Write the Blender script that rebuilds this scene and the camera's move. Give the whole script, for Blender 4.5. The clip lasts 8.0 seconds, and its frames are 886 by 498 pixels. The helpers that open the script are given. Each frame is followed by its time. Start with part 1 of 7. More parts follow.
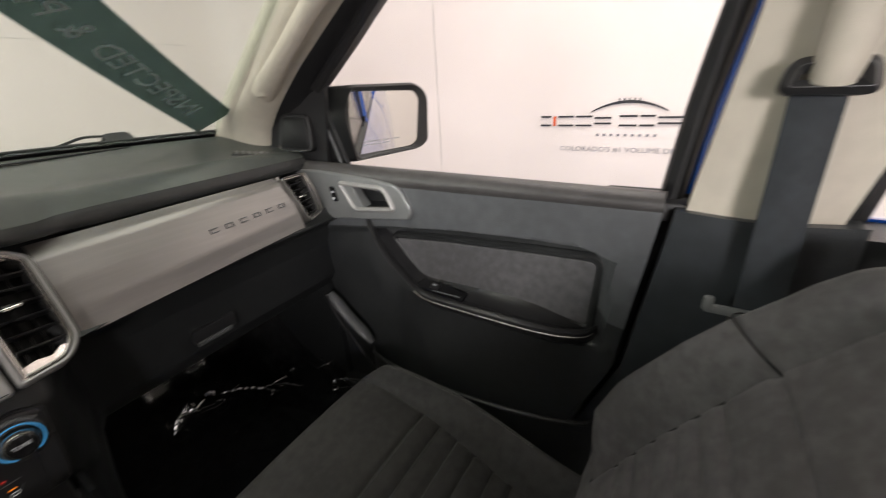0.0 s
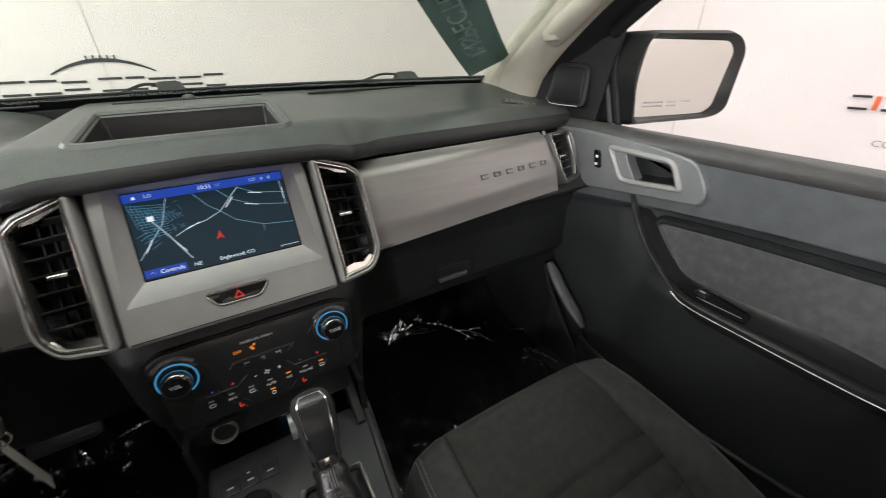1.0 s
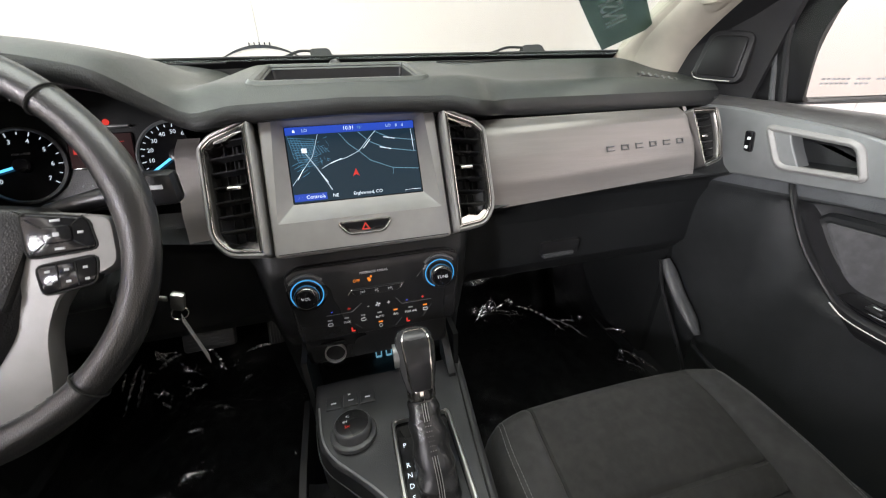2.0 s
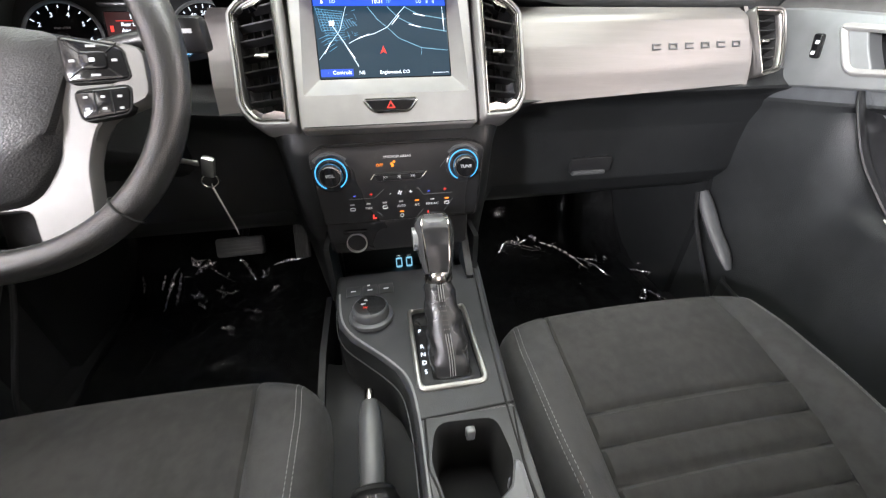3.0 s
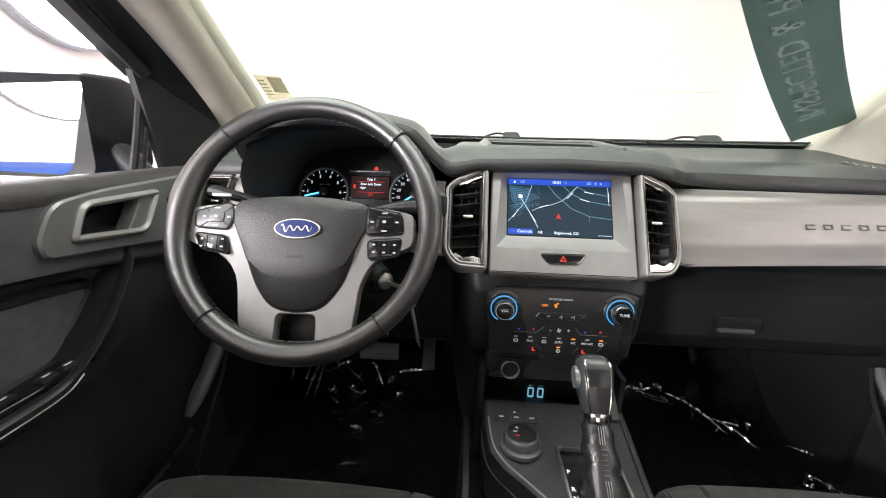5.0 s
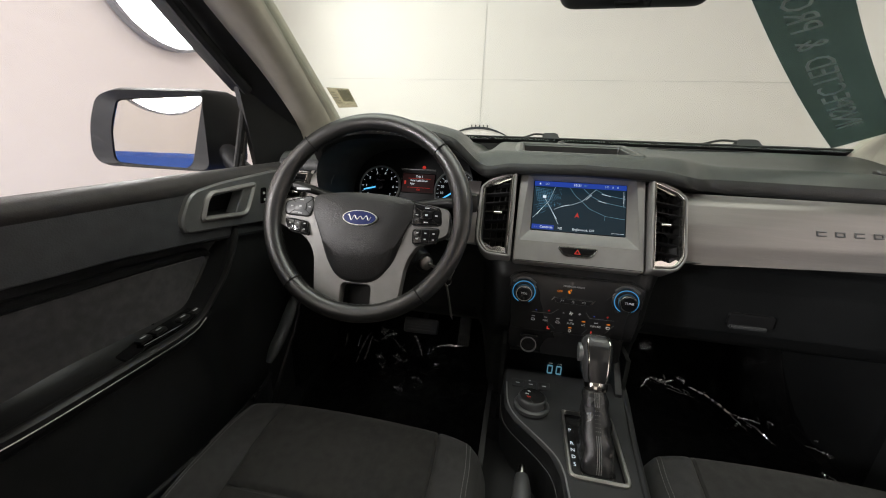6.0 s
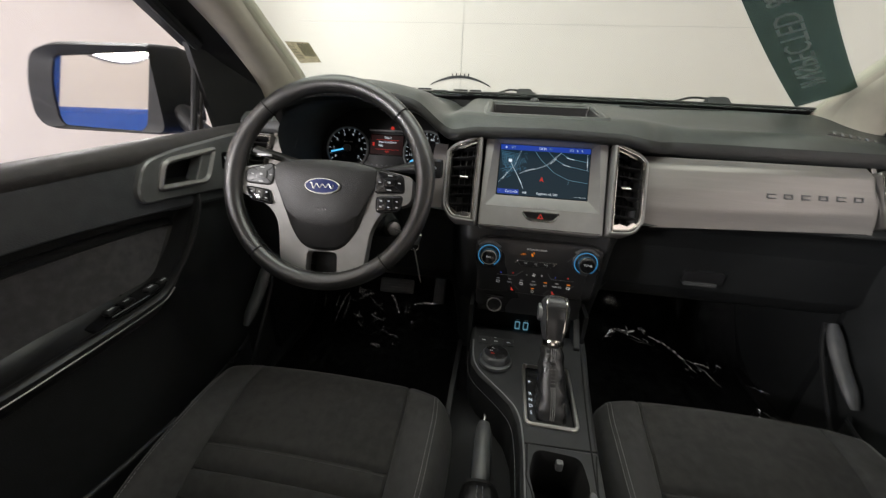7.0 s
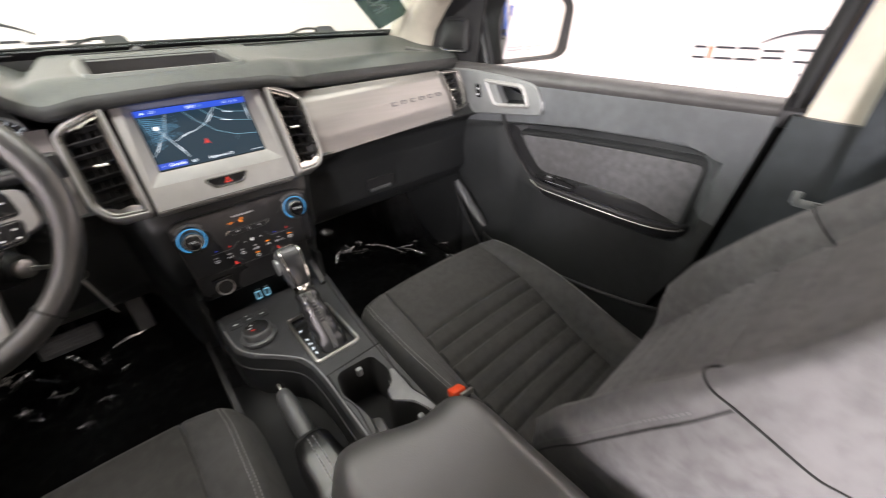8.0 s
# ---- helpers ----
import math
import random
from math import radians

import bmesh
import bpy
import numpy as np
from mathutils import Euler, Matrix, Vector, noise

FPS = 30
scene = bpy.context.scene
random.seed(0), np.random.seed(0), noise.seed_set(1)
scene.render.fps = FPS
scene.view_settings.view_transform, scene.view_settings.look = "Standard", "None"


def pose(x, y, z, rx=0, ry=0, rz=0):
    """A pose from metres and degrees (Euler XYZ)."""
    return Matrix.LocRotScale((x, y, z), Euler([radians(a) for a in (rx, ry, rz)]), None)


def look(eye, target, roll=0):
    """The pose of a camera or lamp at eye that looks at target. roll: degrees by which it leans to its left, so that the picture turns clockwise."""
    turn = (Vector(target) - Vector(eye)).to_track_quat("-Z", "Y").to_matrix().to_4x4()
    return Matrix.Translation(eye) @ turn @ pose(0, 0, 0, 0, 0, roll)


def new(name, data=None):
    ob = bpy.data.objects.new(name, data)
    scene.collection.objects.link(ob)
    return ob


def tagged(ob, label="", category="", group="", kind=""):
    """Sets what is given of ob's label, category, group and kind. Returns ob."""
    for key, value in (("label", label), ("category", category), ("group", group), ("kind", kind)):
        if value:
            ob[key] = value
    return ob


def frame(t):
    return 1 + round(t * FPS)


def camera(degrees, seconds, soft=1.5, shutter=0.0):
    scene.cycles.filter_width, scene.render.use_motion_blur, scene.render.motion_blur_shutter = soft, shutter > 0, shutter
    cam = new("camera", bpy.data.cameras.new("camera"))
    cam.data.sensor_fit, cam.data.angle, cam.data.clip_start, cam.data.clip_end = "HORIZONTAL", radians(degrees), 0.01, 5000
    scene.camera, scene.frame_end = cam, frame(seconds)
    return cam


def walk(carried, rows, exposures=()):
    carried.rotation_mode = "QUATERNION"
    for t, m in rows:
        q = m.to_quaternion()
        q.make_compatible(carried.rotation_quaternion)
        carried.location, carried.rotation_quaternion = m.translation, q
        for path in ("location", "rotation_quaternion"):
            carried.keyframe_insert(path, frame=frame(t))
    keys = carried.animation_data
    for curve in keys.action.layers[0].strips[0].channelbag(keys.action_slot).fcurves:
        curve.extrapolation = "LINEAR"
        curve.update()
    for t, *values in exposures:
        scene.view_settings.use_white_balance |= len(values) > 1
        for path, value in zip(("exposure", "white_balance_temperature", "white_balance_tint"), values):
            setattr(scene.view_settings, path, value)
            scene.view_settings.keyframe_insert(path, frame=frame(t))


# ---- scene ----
cam = camera(100.1, 8.0, soft=1.0, shutter=0.25)
PATH = [
    (0, (0.104, -0.05, 1.393), (1.644, 0.933, 0.579), -3.7),
    (0.2, (0.086, 0.004, 1.38), (1.483, 1.141, 0.51), -3.3),
    (0.5, (0.085, 0.048, 1.363), (1.23, 1.403, 0.439), -3.1),
    (1, (0.03, 0.116, 1.373), (0.908, 1.65, 0.439), -1.5),
    (1.5, (-0.018, 0.129, 1.355), (0.639, 1.779, 0.434), -0.3),
    (1.7, (-0.017, 0.119, 1.349), (0.541, 1.798, 0.417), -0.8),
    (2.8, (-0.01, 0.072, 1.235), (0.299, 1.753, 0.197), -0.0),
    (3, (-0.021, 0.053, 1.229), (0.268, 1.697, 0.129), -0.1),
    (3.5, (-0.067, 0.006, 1.258), (0.179, 1.612, 0.091), -0.0),
    (4, (-0.111, 0.012, 1.304), (0.068, 1.636, 0.15), 0.3),
    (4.5, (-0.141, -0.009, 1.317), (-0.109, 1.792, 0.448), 1.2),
    (5, (-0.156, -0.013, 1.29), (-0.279, 1.909, 0.752), 1.5),
    (5.2, (-0.153, -0.033, 1.295), (-0.339, 1.882, 0.749), 1.7),
    (6.3, (-0.099, -0.141, 1.342), (-0.491, 1.718, 0.717), 2.0),
    (6.5, (-0.089, -0.139, 1.352), (-0.475, 1.713, 0.704), 1.9),
    (7, (-0.08, -0.125, 1.351), (-0.353, 1.674, 0.521), 2.1),
    (7.2, (-0.093, -0.117, 1.358), (-0.158, 1.648, 0.419), 1.4),
    (7.5, (-0.095, -0.11, 1.385), (0.262, 1.544, 0.318), -0.2),
    (7.7, (-0.11, -0.125, 1.37), (0.563, 1.432, 0.312), -1.0),
    (8, (-0.119, -0.161, 1.363), (0.971, 1.122, 0.283), -1.8),
]
EXPOSURES = [(0, -0.08, 6900, 10), (1, 0.05, 6600, 7), (1.7, 0.35, 6500, 9), (2.8, 1.45, 6450, 10), (3.5, 1.85, 6350, 10), (4.5, 1.56, 6400, 9), (5.2, 0.76, 6600, 9), (6.3, -0.22, 6750, 6), (7, -0.05, 6700, 7), (7.5, 0.55, 6750, 11), (8, 1.08, 6800, 13)]
walk(cam, [(t, look(eye, target, roll)) for t, eye, target, roll in PATH], EXPOSURES)


# ---- world and lamps ----
world = bpy.data.worlds.new("studio_world")
world.use_nodes = True
world.node_tree.nodes["Background"].inputs[0].default_value = (0.9, 0.95, 1.0, 1)
world.node_tree.nodes["Background"].inputs[1].default_value = 0.05
scene.world = world


def area_lamp(name, m, sx, sy, watts, color):
    data = bpy.data.lights.new(name, "AREA")
    data.shape, data.size, data.size_y, data.energy, data.color = "RECTANGLE", sx, sy, watts, color
    ob = new(name, data)
    ob.matrix_world = m
    return ob


# light panels under the ceiling of the photo booth
area_lamp("ceiling_lamp", pose(0, -1.8, 3.1), 4.8, 5.8, 330, (1.0, 0.97, 0.93))


# ---- materials ----
def material(name, color, rough=0.5, metal=0.0, vary=0.12, scale=40, bump=0.0, bump_scale=300, spec=0.5, streak=None, coat=0.0, wear=0.06):
    """A procedural surface: base colour with variation at two scales, uneven gloss and fine relief. Object coordinates, metres."""
    mat = bpy.data.materials.new(name)
    mat.use_nodes = True
    nt = mat.node_tree
    b = nt.nodes["Principled BSDF"]
    tc = nt.nodes.new("ShaderNodeTexCoord")
    src = tc.outputs["Object"]
    if streak:
        mp = nt.nodes.new("ShaderNodeMapping")
        mp.inputs["Scale"].default_value = streak
        nt.links.new(src, mp.inputs[0])
        src = mp.outputs[0]
    fine = nt.nodes.new("ShaderNodeTexNoise")
    fine.inputs["Scale"].default_value, fine.inputs["Detail"].default_value = scale, 4
    nt.links.new(src, fine.inputs["Vector"])
    broad = nt.nodes.new("ShaderNodeTexNoise")
    broad.inputs["Scale"].default_value, broad.inputs["Detail"].default_value = 5, 3
    nt.links.new(tc.outputs["Object"], broad.inputs["Vector"])
    both = nt.nodes.new("ShaderNodeMath")
    both.operation = "ADD"
    nt.links.new(fine.outputs["Fac"], both.inputs[0]), nt.links.new(broad.outputs["Fac"], both.inputs[1])
    ramp = nt.nodes.new("ShaderNodeMapRange")
    ramp.inputs["From Min"].default_value, ramp.inputs["From Max"].default_value = 0.7, 1.3
    ramp.interpolation_type = "SMOOTHSTEP"
    nt.links.new(both.outputs[0], ramp.inputs["Value"])
    mix = nt.nodes.new("ShaderNodeMix")
    mix.data_type = "RGBA"
    mix.inputs[6].default_value = (*[c * (1 - vary) for c in color], 1)
    mix.inputs[7].default_value = (*[min(1, c * (1 + vary)) for c in color], 1)
    nt.links.new(ramp.outputs[0], mix.inputs[0])
    nt.links.new(mix.outputs[2], b.inputs["Base Color"])
    gloss = nt.nodes.new("ShaderNodeMapRange")
    gloss.inputs["From Min"].default_value, gloss.inputs["From Max"].default_value = 0.3, 0.7
    gloss.inputs["To Min"].default_value, gloss.inputs["To Max"].default_value = max(0.02, rough - wear), min(1, rough + wear)
    gloss.interpolation_type = "SMOOTHSTEP"
    nt.links.new(broad.outputs["Fac"], gloss.inputs["Value"])
    nt.links.new(gloss.outputs[0], b.inputs["Roughness"])
    b.inputs["Metallic"].default_value = metal
    b.inputs["Specular IOR Level"].default_value = spec
    b.inputs["Coat Weight"].default_value = coat
    if bump:
        grain = nt.nodes.new("ShaderNodeTexNoise")
        grain.inputs["Scale"].default_value, grain.inputs["Detail"].default_value = bump_scale, 3
        nt.links.new(src, grain.inputs["Vector"])
        bm_ = nt.nodes.new("ShaderNodeBump")
        bm_.inputs["Strength"].default_value, bm_.inputs["Distance"].default_value = bump, 0.001
        nt.links.new(grain.outputs["Fac"], bm_.inputs["Height"])
        nt.links.new(bm_.outputs[0], b.inputs["Normal"])
    return mat


def grained(name, color, rough, cell, strength, vary=0.15, spec=0.5, wear=0.025):
    """Moulded plastic or leather: a pebble grain from Voronoi cells."""
    mat = material(name, color, rough, vary=vary, spec=spec, wear=wear)
    nt = mat.node_tree
    tc = nt.nodes.new("ShaderNodeTexCoord")
    vor = nt.nodes.new("ShaderNodeTexVoronoi")
    vor.inputs["Scale"].default_value = 1 / cell
    nt.links.new(tc.outputs["Object"], vor.inputs["Vector"])
    bm_ = nt.nodes.new("ShaderNodeBump")
    bm_.inputs["Strength"].default_value, bm_.inputs["Distance"].default_value = strength, 0.0006
    nt.links.new(vor.outputs["Distance"], bm_.inputs["Height"])
    nt.links.new(bm_.outputs[0], nt.nodes["Principled BSDF"].inputs["Normal"])
    return mat


def glowing(name, color, strength):
    mat = bpy.data.materials.new(name)
    mat.use_nodes = True
    b = mat.node_tree.nodes["Principled BSDF"]
    b.inputs["Base Color"].default_value = (0.02, 0.02, 0.02, 1)
    b.inputs["Emission Color"].default_value = (*color, 1)
    b.inputs["Emission Strength"].default_value = strength
    b.inputs["Roughness"].default_value, b.inputs["Specular IOR Level"].default_value = 0.2, 0.06
    return mat


def pane_material(name, tint, gloss=0.06, least=0.025):
    mat = bpy.data.materials.new(name)
    mat.use_nodes = True
    nt = mat.node_tree
    out = nt.nodes["Material Output"]
    clear, shine, mix, lw, power, scale_ = (nt.nodes.new("ShaderNode" + k) for k in ("BsdfTransparent", "BsdfGlossy", "MixShader", "LayerWeight", "Math", "Math"))
    clear.inputs[0].default_value = (*tint, 1)
    shine.inputs["Roughness"].default_value = gloss
    lw.inputs[0].default_value = 0.5
    power.operation, scale_.operation = "POWER", "MULTIPLY_ADD"
    power.inputs[1].default_value, scale_.inputs[1].default_value, scale_.inputs[2].default_value = 5, 0.6, least
    nt.links.new(lw.outputs["Facing"], power.inputs[0]), nt.links.new(power.outputs[0], scale_.inputs[0])
    nt.links.new(scale_.outputs[0], mix.inputs[0])
    nt.links.new(clear.outputs[0], mix.inputs[1]), nt.links.new(shine.outputs[0], mix.inputs[2])
    nt.links.new(mix.outputs[0], out.inputs[0])
    return mat


def cloth(name, color, rough=0.85):
    """Woven seat cloth: a fine cross weave with soft stains and lint."""
    mat = material(name, color, rough, vary=0.22, scale=60, bump=0.0, spec=0.25)
    nt = mat.node_tree
    tc = nt.nodes.new("ShaderNodeTexCoord")
    waves = []
    for axis in ("X", "Y"):
        w = nt.nodes.new("ShaderNodeTexWave")
        w.bands_direction = axis
        w.inputs["Scale"].default_value, w.inputs["Distortion"].default_value, w.inputs["Detail"].default_value, w.inputs["Detail Scale"].default_value = 190, 9, 3, 4
        nt.links.new(tc.outputs["Object"], w.inputs["Vector"])
        waves.append(w)
    add = nt.nodes.new("ShaderNodeMath")
    add.operation = "MULTIPLY"
    nt.links.new(waves[0].outputs["Fac"], add.inputs[0]), nt.links.new(waves[1].outputs["Fac"], add.inputs[1])
    bm_ = nt.nodes.new("ShaderNodeBump")
    bm_.inputs["Strength"].default_value, bm_.inputs["Distance"].default_value = 0.35, 0.0008
    nt.links.new(add.outputs[0], bm_.inputs["Height"])
    b = nt.nodes["Principled BSDF"]
    nt.links.new(bm_.outputs[0], b.inputs["Normal"])
    b.inputs["Sheen Weight"].default_value, b.inputs["Sheen Roughness"].default_value = 0.08, 0.5
    return mat


DASH = grained("soft_dash_plastic", (0.058, 0.063, 0.059), 0.38, 0.0016, 0.5, spec=0.5)
BLACK = grained("hard_black_plastic", (0.0165, 0.0175, 0.0182), 0.42, 0.0018, 0.4, spec=0.4)
DOOR_SOFT = grained("door_soft_plastic", (0.080, 0.085, 0.090), 0.32, 0.002, 0.5, spec=1.0)
SATIN_BLACK = material("satin_black_plastic", (0.018, 0.018, 0.019), 0.32, bump=0.05)
GLOSS_BLACK = material("gloss_black_plastic", (0.008, 0.008, 0.009), 0.12, vary=0.05)
GREY_PLASTIC = grained("grey_console_plastic", (0.075, 0.077, 0.08), 0.36, 0.0015, 0.25)
CONSOLE = grained("console_top_plastic", (0.035, 0.036, 0.038), 0.34, 0.0012, 0.25)
SILVER = material("silver_paint", (0.30, 0.293, 0.287), 0.40, metal=0.3, vary=0.06, bump=0.06, bump_scale=900)
SILVER_TRIM = material("brushed_silver_panel", (0.215, 0.20, 0.193), 0.42, metal=0.5, vary=0.06, scale=120, bump=0.12, bump_scale=400, streak=(0.06, 1, 1))
PLATE = material("satin_grey_paint", (0.235, 0.242, 0.245), 0.38, metal=0.5, vary=0.06, bump=0.04, bump_scale=900)
SPOKE = material("bright_silver_paint", (0.235, 0.23, 0.224), 0.44, metal=0.5, vary=0.06, bump=0.05, bump_scale=900)
DARK_CHROME = material("smoked_chrome", (0.22, 0.212, 0.205), 0.28, metal=0.9, vary=0.05)
CHROME = material("satin_chrome", (0.66, 0.64, 0.60), 0.16, metal=1.0, vary=0.05)
NICKEL = material("worn_nickel", (0.62, 0.61, 0.58), 0.36, metal=1.0, vary=0.1)
LEATHER = grained("wheel_leather", (0.022, 0.022, 0.023), 0.25, 0.0013, 0.3, spec=0.75)
LEATHER_LID = grained("armrest_vinyl", (0.085, 0.085, 0.083), 0.34, 0.0015, 0.16, vary=0.03, spec=0.9, wear=0.0)
GLOSS_LEATHER = grained("glossy_boot_leather", (0.010, 0.010, 0.0105), 0.2, 0.0015, 0.15, spec=0.6)
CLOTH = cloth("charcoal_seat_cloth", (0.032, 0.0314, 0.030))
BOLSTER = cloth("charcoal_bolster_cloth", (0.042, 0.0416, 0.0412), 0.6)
# paler copy of the charcoal cloth, for the light on the backrest
CLOTH_LIT = cloth("lit_charcoal_cloth", (0.122, 0.118, 0.120), 0.75)
DOOR_CLOTH = cloth("grey_door_cloth", (0.088, 0.087, 0.091))
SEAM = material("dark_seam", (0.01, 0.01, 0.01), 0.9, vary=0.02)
THREAD = material("pale_thread", (0.26, 0.26, 0.255), 0.8)
TRAY = material("smooth_black_tray", (0.006, 0.006, 0.0065), 0.5, bump=0.05, spec=0.2)
CARPET = material("black_carpet", (0.019, 0.019, 0.020), 0.95, bump=1.0, bump_scale=700, vary=0.4, spec=0.1)
FILM = pane_material("clear_floor_film", (0.85, 0.85, 0.85), 0.11, 0.05)
# bright metal that stands in for glints on the clear film's creases
FILM_GLINT = material("film_crease_glint", (0.85, 0.85, 0.85), 0.14, metal=1.0)
CREAM = grained("cream_pillar_trim", (0.48, 0.44, 0.37), 0.62, 0.0012, 0.3, vary=0.05)
HEADLINER = material("cream_headliner_cloth", (0.55, 0.53, 0.48), 0.9, vary=0.06, bump=0.3, bump_scale=900)
RUBBER = material("black_rubber", (0.012, 0.012, 0.013), 0.6, bump=0.2, spec=0.35)
BLUE_PAINT = material("blue_car_paint", (0.003, 0.085, 0.46), 0.2, metal=0.3, vary=0.05, coat=1.0)
HOUSING = material("black_mirror_housing", (0.006, 0.006, 0.0065), 0.5, bump=0.1, spec=0.25)
WEBBING = cloth("seat_belt_webbing", (0.022, 0.026, 0.03), 0.6)
ORANGE = material("orange_plastic", (0.75, 0.07, 0.015), 0.4)
WALL = material("white_booth_wall", (0.80, 0.79, 0.77), 0.75, vary=0.012, scale=3, wear=0.05)
# white booth wall, with the warm cast of the lamps in its colour
WALL_WARM_LIT = material("white_booth_wall_warm_lit", (0.74, 0.68, 0.65), 0.75, vary=0.012, scale=3, wear=0.05)
FLOOR_PAINT = material("grey_booth_floor", (0.42, 0.42, 0.42), 0.45, vary=0.08, scale=6)
INK = material("black_wall_lettering", (0.02, 0.02, 0.025), 0.6)
INK_GREY = material("grey_wall_lettering", (0.25, 0.25, 0.27), 0.6)
INK_RED = material("orange_red_wall_lettering", (0.7, 0.12, 0.04), 0.6)
JOINT = material("grey_panel_joint", (0.56, 0.53, 0.51), 0.8)
MIRROR = material("mirror_silver", (0.72, 0.72, 0.71), 0.02, metal=1.0, vary=0.0, wear=0.0)
GLASS_FRONT = pane_material("green_windscreen_glass", (0.87, 0.912, 0.88))
GLASS_SIDE = pane_material("clear_side_glass", (0.97, 0.965, 0.965))
BANNER = pane_material("green_film_banner", (0.26, 0.33, 0.325), 0.3)
BANNER_TEXT = material("pale_film_lettering", (0.30, 0.36, 0.35), 0.6)
GREY_SATIN = material("satin_grey_plastic", (0.18, 0.185, 0.19), 0.4, bump=0.05)
BEIGE_STICKER = pane_material("beige_sticker", (0.68, 0.65, 0.56), 0.5)
GREY_STICKER = pane_material("grey_sticker", (0.62, 0.63, 0.60), 0.5)
PAPER = material("white_paper_tag", (0.3, 0.29, 0.27), 0.7)
SCREEN_BG = glowing("dark_map_screen", (0.005, 0.0175, 0.030), 1.0)
SCREEN_BAR = glowing("blue_title_bar", (0.014, 0.05, 0.36), 1.0)
ROAD = glowing("map_road_line", (0.13, 0.27, 0.36), 1.0)
ROAD_FINE = glowing("fine_map_street", (0.07, 0.2, 0.32), 1.0)
ROAD_PALE = glowing("pale_map_road", (0.42, 0.52, 0.6), 1.0)
WHITE_GLOW = glowing("white_backlight", (0.75, 0.85, 0.95), 1.0)
RED_GLOW = glowing("red_backlight", (0.85, 0.05, 0.035), 0.55)
AMBER_GLOW = glowing("amber_backlight", (0.9, 0.25, 0.02), 0.75)
BLUE_GLOW = glowing("ice_blue_backlight", (0.05, 0.30, 0.62), 0.8)
DEEP_BLUE_GLOW = glowing("deep_blue_backlight", (0.05, 0.1, 0.9), 1.2)
GREEN_GLOW = glowing("green_backlight", (0.02, 0.6, 0.15), 0.9)
NEEDLE = glowing("blue_needle", (0.1, 0.5, 0.95), 1.2)
MENU_RED = glowing("dim_red_menu", (0.012, 0.0025, 0.0025), 1.0)
LABEL_WHITE = material("white_printed_label", (0.7, 0.72, 0.74), 0.5)
DIAL_GLOW = glowing("dial_backlight", (0.42, 0.47, 0.52), 1.0)
RING_SILVER = material("silver_socket_ring", (0.55, 0.54, 0.52), 0.3, metal=0.4)
DOOR_HARD = grained("hard_door_plastic", (0.026, 0.0275, 0.0285), 0.36, 0.0018, 0.4, spec=0.55)
DOOR_ROLL = grained("dark_door_roll_plastic", (0.056, 0.053, 0.053), 0.42, 0.002, 0.4, spec=0.5)
# black pillar plastic; a bluish sheen is put into the base colour
PILLAR_SHEEN = grained("black_pillar_plastic_sheen", (0.027, 0.031, 0.035), 0.36, 0.0018, 0.4, spec=0.7)
LABEL_DIM = material("dim_white_label", (0.42, 0.43, 0.44), 0.5)
LABEL_GREY = material("grey_printed_label", (0.3, 0.31, 0.32), 0.5)
RIM_LEATHER = grained("worn_rim_leather", (0.014, 0.014, 0.014), 0.34, 0.0014, 0.3, spec=0.85)
RIM_LEATHER.node_tree.nodes["Principled BSDF"].inputs["Coat Weight"].default_value = 0.35
RIM_LEATHER.node_tree.nodes["Principled BSDF"].inputs["Coat Roughness"].default_value = 0.22
BADGE_BLUE = material("deep_blue_enamel", (0.012, 0.022, 0.11), 0.35, coat=0.2, spec=0.3)
LAMP_DISC = glowing("lit_lamp_diffuser", (0.97, 0.97, 1.0), 36.0)
LAMP_STRONG = glowing("bright_lamp_diffuser", (0.98, 0.96, 1.0), 98.0)


# ---- mesh helpers ----
PLACE = {}


def thing(name, loc, label, category, group="", kind=""):
    ob = new(name)
    ob.empty_display_size = 0.05
    ob.matrix_basis = pose(*loc)
    PLACE[ob] = pose(*loc)
    return tagged(ob, label, category, group, kind)


def part(name, bm, mat, parent=None, label="", smooth=True, flip=True):
    if flip:
        bmesh.ops.recalc_face_normals(bm, faces=bm.faces)
    me = bpy.data.meshes.new(name)
    bm.to_mesh(me)
    bm.free()
    if smooth:
        me.shade_smooth()
        me.set_sharp_from_angle(angle=radians(38))
    me.materials.append(mat)
    ob = new(name, me)
    PLACE[ob] = Matrix()
    if parent:
        ob.parent = parent
        ob.matrix_parent_inverse = PLACE[parent].inverted()
    return tagged(ob, label)


def solo(name, bm, mat, label, category, group="", kind="", smooth=True):
    return tagged(part(name, bm, mat, smooth=smooth), label, category, group, kind)


def curve_points(ctrl, n, closed=False):
    """n points on a Catmull-Rom curve through ctrl."""
    c = np.array(ctrl, float)
    m = len(c)
    out = []
    for i in range(n):
        s = i / (n if closed else n - 1) * (m if closed else m - 1)
        k = min(int(s), m - (1 if closed else 2))
        f = s - k
        if closed:
            p = [c[(k + j) % m] for j in (-1, 0, 1, 2)]
        else:
            p = [c[max(k - 1, 0)], c[k], c[k + 1], c[min(k + 2, m - 1)]]
        out.append(0.5 * (2 * p[1] + (p[2] - p[0]) * f + (2 * p[0] - 5 * p[1] + 4 * p[2] - p[3]) * f * f + (3 * p[1] - p[0] - 3 * p[2] + p[3]) * f ** 3))
    return out


